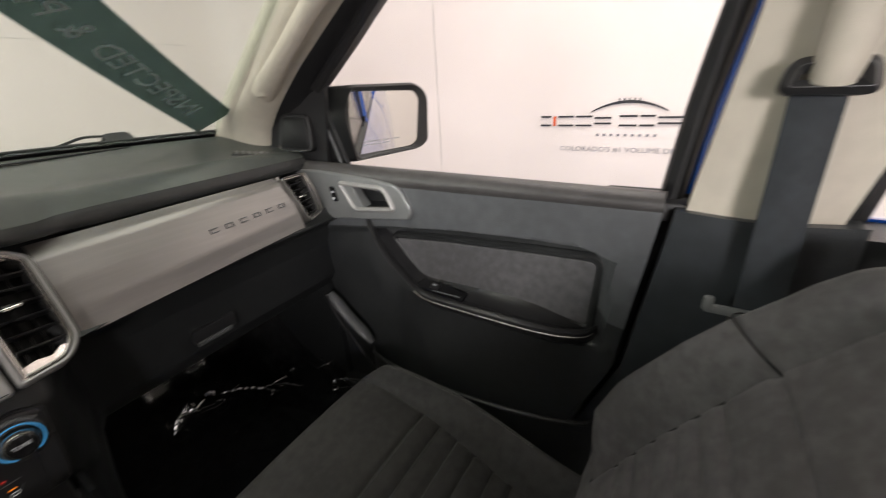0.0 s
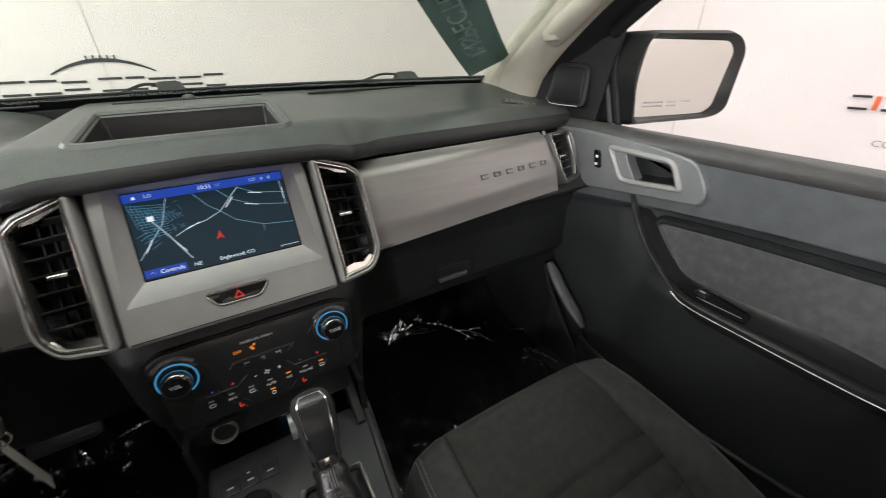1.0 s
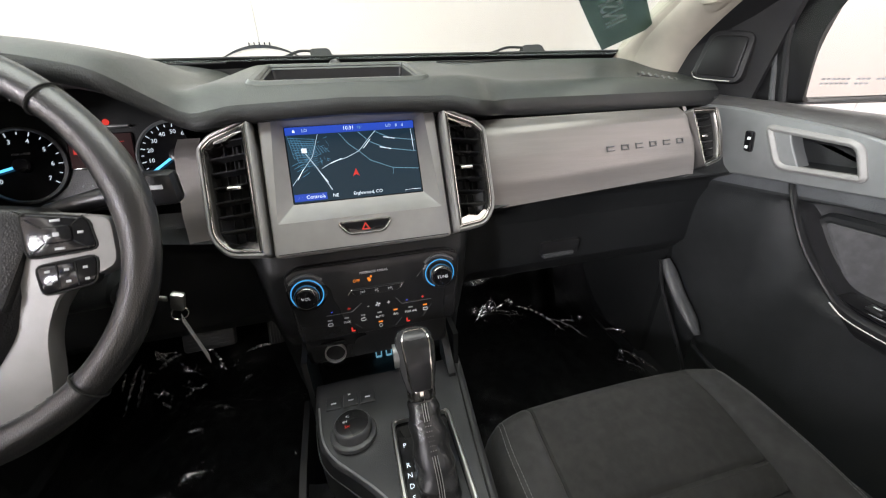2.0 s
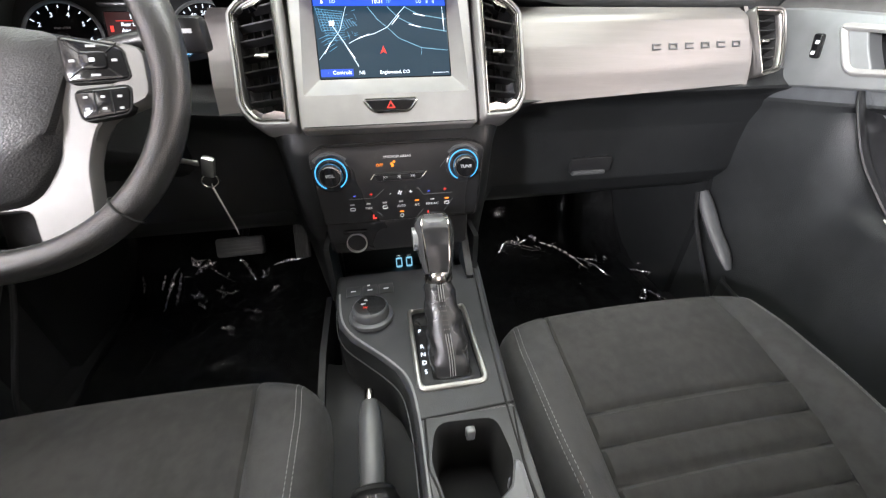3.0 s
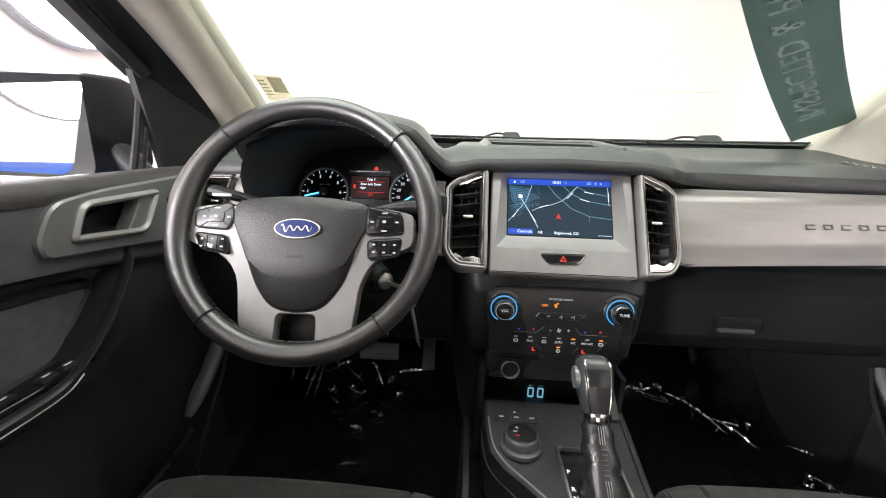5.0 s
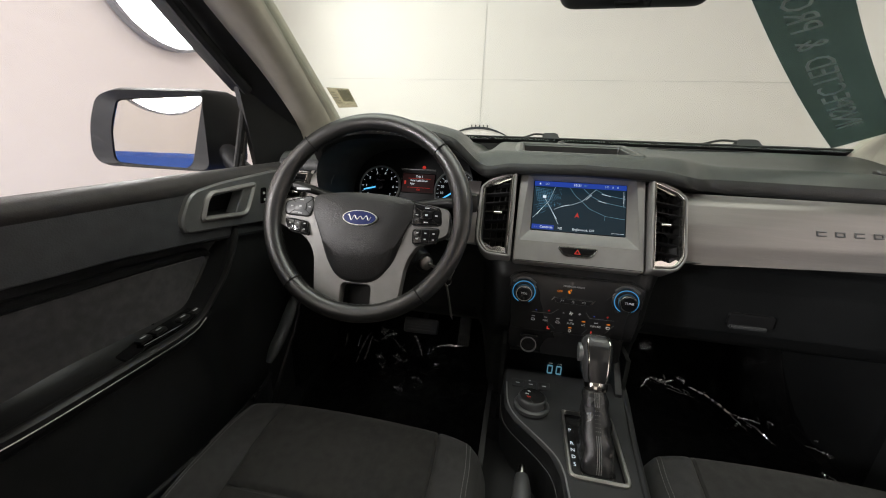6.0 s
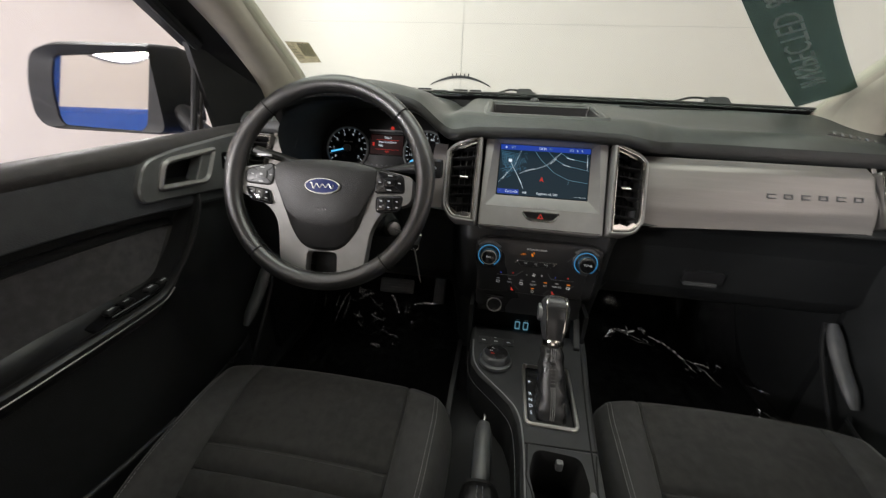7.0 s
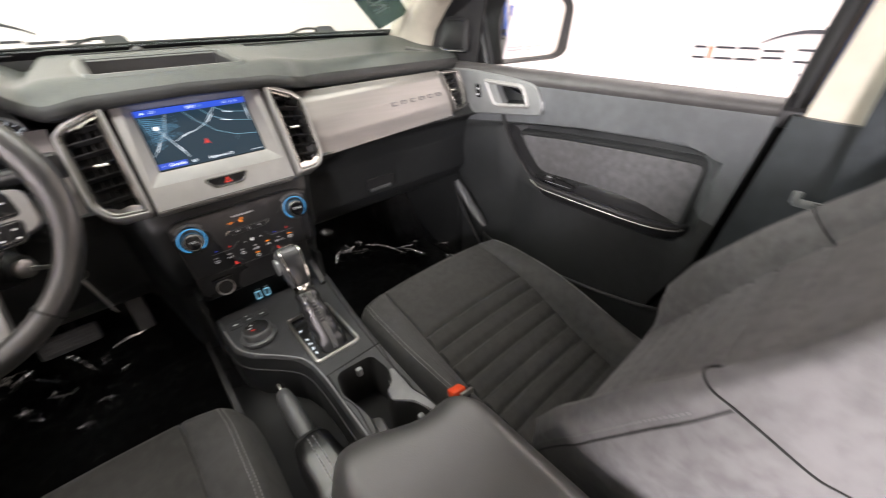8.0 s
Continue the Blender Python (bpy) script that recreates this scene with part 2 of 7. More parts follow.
def grid(fn, nu, nv, loop_u=False, keep=None):
    """A surface of fn(u, v), u and v from 0 to 1. keep(u, v): whether the face there is made."""
    bm = bmesh.new()
    vs = [[bm.verts.new(fn(i / nu, j / nv)) for j in range(nv + 1)] for i in range(nu if loop_u else nu + 1)]
    for i in range(nu):
        for j in range(nv):
            if keep and not keep((i + 0.5) / nu, (j + 0.5) / nv):
                continue
            a, b = vs[i], vs[(i + 1) % len(vs)]
            try:
                bm.faces.new((a[j], b[j], b[j + 1], a[j + 1]))
            except ValueError:
                pass
    if keep:
        bmesh.ops.delete(bm, geom=[v for v in bm.verts if not v.link_faces], context="VERTS")
    return bm


def rings(loops, cap_start=False, cap_end=False, m=None, closed=True):
    """Quads between loops of equally many points."""
    bm = bmesh.new()
    vs = [[bm.verts.new((m @ Vector(p)) if m else p) for p in lp] for lp in loops]
    n = len(loops[0])
    for a, b in zip(vs, vs[1:]):
        for i in range(n if closed else n - 1):
            bm.faces.new((a[i], a[(i + 1) % n], b[(i + 1) % n], b[i]))
    if cap_start:
        bm.faces.new(vs[0])
    if cap_end:
        bm.faces.new(vs[-1])
    return bm


def rounded(poly, r, n=4):
    """A closed polygon with rounded corners; r is one radius or one for each corner."""
    out = []
    k = len(poly)
    for i in range(k):
        p0, p, p1 = (Vector(poly[(i + d) % k]) for d in (-1, 0, 1))
        ri = r[i] if isinstance(r, (list, tuple)) else r
        a, b = (p0 - p), (p1 - p)
        ri = min(ri, a.length * 0.48, b.length * 0.48)
        a, b = p + a.normalized() * ri, p + b.normalized() * ri
        for j in range(n + 1):
            t = j / n
            out.append(tuple((1 - t) ** 2 * a + 2 * t * (1 - t) * p + t * t * b))
    return out


def inset(poly, d):
    """A rounded outline moved inwards by d."""
    k = len(poly)
    area = sum(poly[i][0] * poly[(i + 1) % k][1] - poly[(i + 1) % k][0] * poly[i][1] for i in range(k))
    s = 1 if area > 0 else -1
    out = []
    for i in range(k):
        t = Vector(poly[(i + 1) % k]) - Vector(poly[i - 1])
        t = t.normalized() if t.length > 1e-9 else Vector((1, 0))
        out.append((poly[i][0] - s * t.y * d, poly[i][1] + s * t.x * d))
    return out


def at_w(poly, w):
    return [(p[0], p[1], w(p) if callable(w) else w) for p in poly]


def slab(poly, w0, w1, m, edge=0.002):
    """A plate with the outline poly from w0 to w1 along m's third axis, with a soft front edge."""
    e = min(edge, abs(w1 - w0) * 0.45)
    s = 1 if w1 > w0 else -1
    return rings([at_w(poly, w0), at_w(poly, w1 - s * e), at_w(inset(poly, e * 0.35), w1 - s * e * 0.3), at_w(inset(poly, e), w1)], True, True, m)


def pierced(outer, hole_, w0, w1, m, edge=0.003):
    """A plate with one opening: its face is filled between the two outlines."""
    bm = rings([at_w(outer, w0), at_w(outer, w1 - edge), at_w(inset(outer, edge), w1)], m=m)
    sides = rings([at_w(hole_, w0), at_w(hole_, w1)], m=m)
    out = merged([bm, sides])
    rim = [e for e in out.edges if len(e.link_faces) == 1 and all(abs((m.inverted() @ v.co).z - w1) < 1e-5 for v in e.verts)]
    bmesh.ops.triangle_fill(out, edges=rim, use_beauty=True)
    return out


def hoop(outer, inner_d, w0, w1, m, edge=0.0015):
    """A frame: the outline outer and the same moved in by inner_d."""
    a, b = outer, inset(outer, inner_d)
    e = edge
    return rings([at_w(a, w0), at_w(a, w1 - e), at_w(inset(a, e), w1), at_w(inset(a, inner_d - e), w1), at_w(b, w1 - e), at_w(b, w0)], m=m)


def box(c, s, bevel=0.004, m=None, seg=2):
    bm = bmesh.new()
    bmesh.ops.create_cube(bm, size=1)
    bmesh.ops.scale(bm, vec=s, verts=bm.verts)
    if bevel:
        bmesh.ops.bevel(bm, geom=bm.edges[:], offset=min(bevel, min(s) * 0.45), segments=seg, affect="EDGES", profile=0.5)
    bmesh.ops.translate(bm, vec=c, verts=bm.verts)
    if m:
        bmesh.ops.transform(bm, matrix=m, verts=bm.verts)
    return bm


def tube(ctrl, r, n=10, steps=None, closed=False, flat=1.0, up=(0, 0, 1), cap=True):
    """A sweep along a smooth curve; r is one radius or one for each control point."""
    steps = steps or len(ctrl) * 6
    if closed or len(ctrl) > 2:
        pts = curve_points(ctrl, steps, closed)
    else:
        pts = [np.array(ctrl[0], float) + (np.array(ctrl[1], float) - np.array(ctrl[0], float)) * i / (steps - 1) for i in range(steps)]
    rr = curve_points([[x] for x in r], steps, closed) if isinstance(r, (list, tuple)) else [[r]] * steps
    loops = []
    for i, p in enumerate(pts):
        a, b = pts[(i - 1) % steps if closed else max(i - 1, 0)], pts[(i + 1) % steps if closed else min(i + 1, steps - 1)]
        t = Vector([float(c) for c in b - a]).normalized()
        s = t.cross(Vector(up))
        s = s.normalized() if s.length > 1e-6 else Vector((1, 0, 0))
        q = s.cross(t)
        loops.append([Vector([float(c) for c in p]) + float(rr[i][0]) * (s * math.cos(2 * math.pi * k / n) + q * flat * math.sin(2 * math.pi * k / n)) for k in range(n)])
    if closed:
        loops.append(loops[0])
        bm = rings(loops)
        bmesh.ops.remove_doubles(bm, verts=bm.verts, dist=1e-6)
        return bm
    return rings(loops, cap, cap)


def turned(profile, m, n=32, cap=True):
    """A turned form: profile rows of (radius, height) along m's third axis."""
    return rings([[(r * math.cos(2 * math.pi * k / n), r * math.sin(2 * math.pi * k / n), h) for k in range(n)] for r, h in profile], cap, cap, m)


def axes(o, u, v):
    """A pose with origin o, first axis u and second axis near v."""
    u = Vector(u).normalized()
    n = u.cross(Vector(v)).normalized()
    v = n.cross(u)
    return Matrix(((u.x, v.x, n.x, o[0]), (u.y, v.y, n.y, o[1]), (u.z, v.z, n.z, o[2]), (0, 0, 0, 1)))


def merged(bms, weld=False):
    """One mesh out of several, welded at shared edges if asked."""
    out = bmesh.new()
    for b in bms:
        me = bpy.data.meshes.new("tmp")
        b.to_mesh(me)
        b.free()
        out.from_mesh(me)
        bpy.data.meshes.remove(me)
    if weld:
        bmesh.ops.remove_doubles(out, verts=out.verts, dist=1e-5)
    return out


def writing(text, size, m, mat, parent, name="lettering", wide=1.0):
    """Flat raised lettering in the built-in font, centred at m's origin."""
    cu = bpy.data.curves.new(name, "FONT")
    cu.body, cu.size, cu.align_x, cu.align_y, cu.extrude, cu.resolution_u = text, size, "CENTER", "CENTER", 0.0002, 2
    ob = bpy.data.objects.new(name, cu)
    scene.collection.objects.link(ob)
    me = bpy.data.meshes.new_from_object(ob.evaluated_get(bpy.context.evaluated_depsgraph_get()))
    bpy.data.objects.remove(ob)
    bpy.data.curves.remove(cu)
    bm = bmesh.new()
    bm.from_mesh(me)
    bpy.data.meshes.remove(me)
    bmesh.ops.scale(bm, vec=(wide, 1, 1), verts=bm.verts)
    bmesh.ops.transform(bm, matrix=m, verts=bm.verts)
    return part(name, bm, mat, parent, smooth=False)


def sstep(a, b, x):
    t = min(1, max(0, (x - a) / (b - a)))
    return t * t * (3 - 2 * t)


def lerp_table(x, xs, ys):
    return float(np.interp(x, xs, ys))


# ---- the photo booth ----
GROUND = -0.16


def booth_outline(d):
    return rounded([(-3.0 - d, -5.0 - d), (3.0 + d, -5.0 - d), (3.0 + d, 4.4 + d), (-3.0 - d, 4.4 + d)], 0.5 + d, 10)


ground = box((0, 0, GROUND - 0.05), (7.4, 11, 0.1), 0)
solo("ground", ground, FLOOR_PAINT, "smooth grey painted booth floor under the truck", "floor", kind="structure", smooth=False)
inner, outer = booth_outline(0), booth_outline(0.12)
solo("wall_booth", rings([at_w(inner, GROUND), at_w(inner, 3.2), at_w(outer, 3.2), at_w(outer, GROUND)]), WALL_WARM_LIT,
     "plain white photo booth wall with rounded corners", "wall", kind="structure")
solo("ceiling", box((0, -0.3, 3.26), (6.3, 9.7, 0.1), 0), WALL, "plain white booth ceiling", "ceiling", kind="structure", smooth=False)
# thin joints between the wall panels
joints = thing("trim", (-0.72, 4.38, 1.6), "thin grey joints between the white wall panels", "wall joint", kind="structure")
part("joint", box((-0.64, 4.397, 1.6), (0.006, 0.004, 3.1), 0), JOINT, joints)
part("joint", box((0, 4.397, 1.9), (5.0, 0.004, 0.005), 0), JOINT, joints)
part("joint", box((2.997, 1.75, 1.6), (0.004, 0.008, 3.1), 0), JOINT, joints)


def wall_sign(name, m, label):
    """The firm's wall mark, as plain shapes: a ball's upper seam with laces, a row of black bars, two finer grey rows."""
    sign = thing(name, m.translation, label, "wall sign", "wall signs")
    arc = [(-0.34 + 0.68 * i / 16, 0.23 + 0.10 * (1 - (2 * i / 16 - 1) ** 2)) for i in range(17)]
    low = [(x, y - 0.012 - 0.016 * math.sin(math.pi * i / 16)) for i, (x, y) in enumerate(arc)]
    part("arc", slab(arc + low[::-1], 0, 0.003, m, 0.0005), INK, sign, smooth=False)
    for i in range(5):
        part("lace", box((-0.09 + 0.045 * i, 0.325, 0.002), (0.011, 0.05, 0.003), 0, m), INK, sign, smooth=False)
    x = -0.85
    for i, w in enumerate((0.11, 0.03, 0.16, 0.16, 0.16, 0.0, 0.16, 0.13, 0.2, 0.17, 0.16)):
        if w:
            mat = INK_RED if i == 1 else INK
            if i == 1:
                part("bar", box((x + w / 2, 0.135, 0.002), (w, 0.10, 0.003), 0, m), mat, sign, "orange red bar", smooth=False)
            else:
                for y in (0.09, 0.18) if i not in (4, 8, 9) else (0.11, 0.165):
                    part("bar", box((x + w / 2, y, 0.002), (w, 0.018, 0.003), 0, m), mat, sign, smooth=False)
        x += w + 0.022 if w else 0.05
    for k in range(9):
        part("small_bar", box((-0.26 + 0.065 * k, -0.005, 0.002), (0.026, 0.024, 0.003), 0, m), INK_GREY, sign, smooth=False)
    writing("COLORADO'S #1 VOLUME DEALER", 0.072, m @ pose(0, -0.155, 0.002), INK_GREY, sign, "sign_lettering", 1.12)


wall_sign("wall_sign", axes((-0.64, 4.392, 1.07), (1, 0, 0), (0, 0, 1)), "black mark of bars and an arc on the front booth wall")
wall_sign("wall_sign", axes((2.992, 0.26, 1.0), (0, -1, 0), (0, 0, 1)) @ Matrix.Diagonal((0.69, 0.67, 1, 1)), "black mark of bars and an arc on the side booth wall")


def round_lamp(m, r, label, glow):
    lamp = thing("round_lamp", m.translation, label, "studio lamp", "round studio lamps")
    part("housing", turned([(r * 1.0, -0.06), (r * 1.06, -0.05), (r * 1.06, 0.01), (r * 1.02, 0.015), (r * 1.0, 0.0)], m, 64), INK_GREY, lamp, "thin grey rim")
    part("diffuser", turned([(r * 0.995, 0.001), (r * 0.98, 0.006), (r * 0.5, 0.008), (0.01, 0.008)], m, 64), glow, lamp, "glowing white diffuser")


round_lamp(axes((-2.93, 2.68, 2.42), (0, 1, 0), (0, 0, 1)), 0.52, "large round studio lamp lit on the booth side wall", LAMP_DISC)
round_lamp(axes((-1.85, -1.30, 1.715), (-0.66, 0.75, 0), (0.08, 0.07, 1)), 0.30, "bright round studio lamp behind the open door", LAMP_STRONG)


# ---- the cab: floor, roof, pillars, glass ----
def ws_base(x):
    return 1.13 - 0.39 * x * x


def ws_point(x, d, out=0.0):
    """A point of the windscreen: d is how far back from its base, out its offset to the outside."""
    return (x, ws_base(x) - d + 0.48 * out, 1.31 + 0.55 * d + 0.88 * out)


def floor_z(y):
    return 0.47 + 0.072 * sstep(0.45, 0.75, y) + 0.36 * sstep(0.90, 1.25, y)


solo("floor", merged([grid(lambda u, v: (-0.76 + 1.52 * u, -1.35 + 2.65 * v, floor_z(-1.35 + 2.65 * v)), 16, 50),
                      grid(lambda u, v: (-0.76 + 1.52 * u, -1.35 + 2.65 * v, floor_z(-1.35 + 2.65 * v) - 0.04), 16, 50)]),
     CARPET, "black carpeted cab floor rising to the toe board", "floor", kind="structure")


def sheet(fn, nu, nv, depth, keep=None):
    """A surface with thickness: fn(u, v, w), w the depth."""
    a, b = grid(lambda u, v: fn(u, v, 0), nu, nv, keep=keep), grid(lambda u, v: fn(u, v, depth), nu, nv, keep=keep)
    edge = bmesh.new()
    loop = [(i / nu, 0) for i in range(nu)] + [(1, j / nv) for j in range(nv)] + [(1 - i / nu, 1) for i in range(nu)] + [(0, 1 - j / nv) for j in range(nv)]
    rim = rings([[fn(u, v, 0) for u, v in loop], [fn(u, v, depth) for u, v in loop]])
    edge.free()
    out = merged([a, b, rim])
    bmesh.ops.remove_doubles(out, verts=out.verts, dist=1e-5)
    return out


def roof(u, v, w):
    x, y = -0.62 + 1.24 * u, 0.33 - 1.7 * v
    return (x, y, 1.69 - 0.10 * x * x + 0.02 * math.sin(math.pi * v) + w)


solo("ceiling", sheet(roof, 14, 20, 0.02), HEADLINER, "cream cloth headliner of the cab", "headliner", kind="structure")
solo("roof_panel", sheet(lambda u, v, w: (roof(u, v, 0)[0] * 1.06, roof(u, v, 0)[1], roof(u, v, 0)[2] + 0.035 + w), 14, 20, 0.006), BLUE_PAINT,
     "blue painted cab roof panel", "roof", kind="structure")
solo("wall_rear", merged([box((0, -1.36, 0.84), (1.5, 0.05, 0.74), 0.01), box((-0.56, -1.36, 1.46), (0.3, 0.05, 0.5), 0.01), box((0.56, -1.36, 1.46), (0.3, 0.05, 0.5), 0.01),
                          box((0, -1.36, 1.67), (0.82, 0.05, 0.08), 0.01)]), HEADLINER, "cream rear wall of the cab with a window opening", "wall", kind="structure")
tagged(part("window_rear", box((0, -1.37, 1.42), (0.82, 0.006, 0.42), 0), GLASS_SIDE), "clear rear cab window", "window", kind="structure")
solo("wall_firewall", box((0, 1.2, 1.0), (1.5, 0.04, 0.6), 0.01), BLACK, "black firewall behind the dashboard", "wall", kind="structure")

# windscreen
windscreen = thing("window_windscreen", (0, 1.13, 1.31), "raked green-tinted windscreen with a film strip across its corner", "windscreen", kind="structure")
part("pane", sheet(lambda u, v, w: ws_point((-1 + 2 * u) * (0.68 - 0.06 * v), v * 0.68, w), 24, 12, 0.005), GLASS_FRONT, windscreen, "green-tinted glass")
part("black_border", sheet(lambda u, v, w: ws_point((-1 + 2 * u) * 0.69, -0.05 + 0.050 * v, 0.008 + w), 24, 2, 0.003), RUBBER, windscreen, "black lower border")
part("seal", tube([ws_point(-0.66 + 0.02 * k / 3, 0.02 + 0.68 * k / 3, 0.0) for k in range(4)], 0.006, 6), RUBBER, windscreen, "black edge seal")
part("seal", tube([ws_point(0.66 - 0.02 * k / 3, 0.02 + 0.68 * k / 3, 0.0) for k in range(4)], 0.006, 6), RUBBER, windscreen, "black edge seal")


def on_glass(x0, d0, x1, d1, x2, d2, x3, d3, out, name, mat, parent, label="", nu=8, nv=4):
    def fn(u, v, w):
        x = (x0 * (1 - u) + x1 * u) * (1 - v) + (x3 * (1 - u) + x2 * u) * v
        d = (d0 * (1 - u) + d1 * u) * (1 - v) + (d3 * (1 - u) + d2 * u) * v
        return ws_point(x, d, out + w)
    return part(name, sheet(fn, nu, nv, 0.0008), mat, parent, label)


strip = on_glass(0.605, 0.022, 0.06, 0.63, 0.18, 0.64, 0.648, 0.10, -0.004, "film_strip", BANNER, windscreen, "dark green translucent film strip", 16, 4)


def strip_word(text, u0, u1):
    """Pale lettering on the film strip, laid to be read from outside."""
    ob = writing(text, 1.0, Matrix(), BANNER_TEXT, strip, "strip_lettering")
    xs = [v.co.x for v in ob.data.vertices]
    ys = [v.co.y for v in ob.data.vertices]
    for v in ob.data.vertices:
        u, w = u0 + (u1 - u0) * (v.co.x - min(xs)) / (max(xs) - min(xs)), 0.26 + 0.38 * (v.co.y - min(ys)) / (max(ys) - min(ys))
        a, b = (0.605 - 0.545 * u, 0.022 + 0.608 * u), (0.648 - 0.468 * u, 0.10 + 0.54 * u)
        v.co = Vector(ws_point(a[0] + (b[0] - a[0]) * w, a[1] + (b[1] - a[1]) * w, -0.0065 + (0.0004 if v.co.z > 0 else 0)))


strip_word("INSPECTED", 0.10, 0.45)
strip_word("&", 0.485, 0.52)
strip_word("PROTECTED", 0.555, 0.91)
sticker = thing("sticker", ws_point(-0.585, 0.15, -0.004), "small beige service sticker inside the windscreen", "sticker")
on_glass(-0.605, 0.205, -0.557, 0.205, -0.563, 0.135, -0.612, 0.128, -0.004, "backing", BEIGE_STICKER, sticker)
on_glass(-0.583, 0.203, -0.558, 0.203, -0.562, 0.16, -0.587, 0.16, -0.006, "print_block", GREY_STICKER, sticker)
for k in range(5):
    d = 0.150 + 0.010 * k
    on_glass(-0.605, d + 0.003, -0.592, d + 0.003, -0.592, d, -0.606, d, -0.006, "print_bar", GREY_STICKER, sticker, nu=1, nv=1)

solo("cowl", sheet(lambda u, v, w: ((-1 + 2 * u) * 0.74, ws_base((-1 + 2 * u) * 0.7) + 0.004 + 0.25 * v, 1.296 - 0.05 * v - w), 24, 4, 0.02), RUBBER,
     "black plastic cowl below the windscreen", "cowl", kind="structure")


def wiper(c, span, reach, hump, label):
    """A parked wiper: the blade with its raised bridge and clip, and the arm running on to its pivot."""
    w = thing("wiper", ws_point(c, -0.02, 0.02), label, "wiper", "windscreen wipers")
    part("blade", tube([ws_point(c + 0.05, -0.036, 0.016), ws_point(c - span, -0.034, 0.018), ws_point(c - reach * 0.7, -0.036, 0.014), ws_point(c - reach, -0.040, 0.010)], [0.0055, 0.0045, 0.004, 0.003], 6, 40), RUBBER, w, "thin rubber blade")
    part("bridge", tube([ws_point(c - span, -0.030, 0.019), ws_point(c - span * 0.74, -0.027, 0.028), ws_point(c - span * 0.47, -0.024, 0.036), ws_point(c - span * 0.2, -0.024, 0.035), ws_point(c, -0.026, 0.032)], [0.0025, 0.003, 0.003, 0.003, 0.0035], 6, 40, up=(0, 1, 0)), RUBBER, w, "raised bridge over the blade")
    part("clip", rings([[ws_point(c + x, -0.03, o) for x, o in ((-0.022, 0.012), (0.030, 0.012), (0.022, 0.031), (0.014, 0.035), (-0.018, 0.034), (-0.024, 0.030))], [ws_point(c + x, -0.012, o) for x, o in ((-0.022, 0.012), (0.030, 0.012), (0.022, 0.031), (0.014, 0.035), (-0.018, 0.034), (-0.024, 0.030))]], True, True), RUBBER, w, "black blade clip", smooth=False)
    part("arm", tube([ws_point(c + 0.03, -0.05, 0.012), ws_point(c + 0.07, -0.05, 0.008 + hump * 0.6), ws_point(c + 0.12, -0.05, 0.010 + hump), ws_point(c + 0.20, -0.05, 0.008 + hump * 0.6), ws_point(c + 0.30, -0.05, 0.004)], [0.004, 0.008, 0.010, 0.008, 0.005], 8, 40), RUBBER, w, "flat black arm")


wiper(-0.036, 0.10, 0.27, 0.014, "black wiper lying at the foot of the windscreen")
wiper(0.478, 0.112, 0.40, 0.002, "black wiper lying at the foot of the windscreen")


def open_rear_door():
    """The driver's side rear door, swung wide open on its front hinges."""
    m = pose(-0.86, -0.20, 0, 0, 0, -78)  # local: y runs back from the hinge, x outwards is minus
    rd = thing("rear_door_left", (-0.86, -0.2, 0.25), "blue rear door standing wide open", "door", kind="structure")

    def skin(u, v, w):
        bow = 0.08 * math.sin(math.pi * min(1, (1 - v) * 1.25) * 0.5) ** 0.6
        return tuple(m @ Vector((-bow - w + 0.02, -0.02 - 0.92 * u, 0.25 + 0.95 * v)))
    part("skin", sheet(skin, 10, 14, -0.01), BLUE_PAINT, rd, "glossy blue outer skin")
    part("panel", sheet(lambda u, v, w: tuple(m @ Vector((0.05 + w, -0.04 - 0.86 * u, 0.30 + 0.89 * v))), 8, 8, 0.03), BLACK, rd, "black inner panel")
    part("frame", tube([m @ Vector(p) for p in ((0.0, -0.03, 1.2), (0.05, -0.10, 1.60), (0.07, -0.30, 1.66), (0.07, -0.72, 1.64), (0.03, -0.92, 1.2))], 0.025, 8, 40), BLUE_PAINT, rd, "blue window frame")
    part("pane", sheet(lambda u, v, w: tuple(m @ Vector((0.0 + 0.06 * v + w, -0.06 - 0.82 * u, 1.18 + 0.46 * v))), 4, 4, 0.004), GLASS_SIDE, rd, "clear glass")


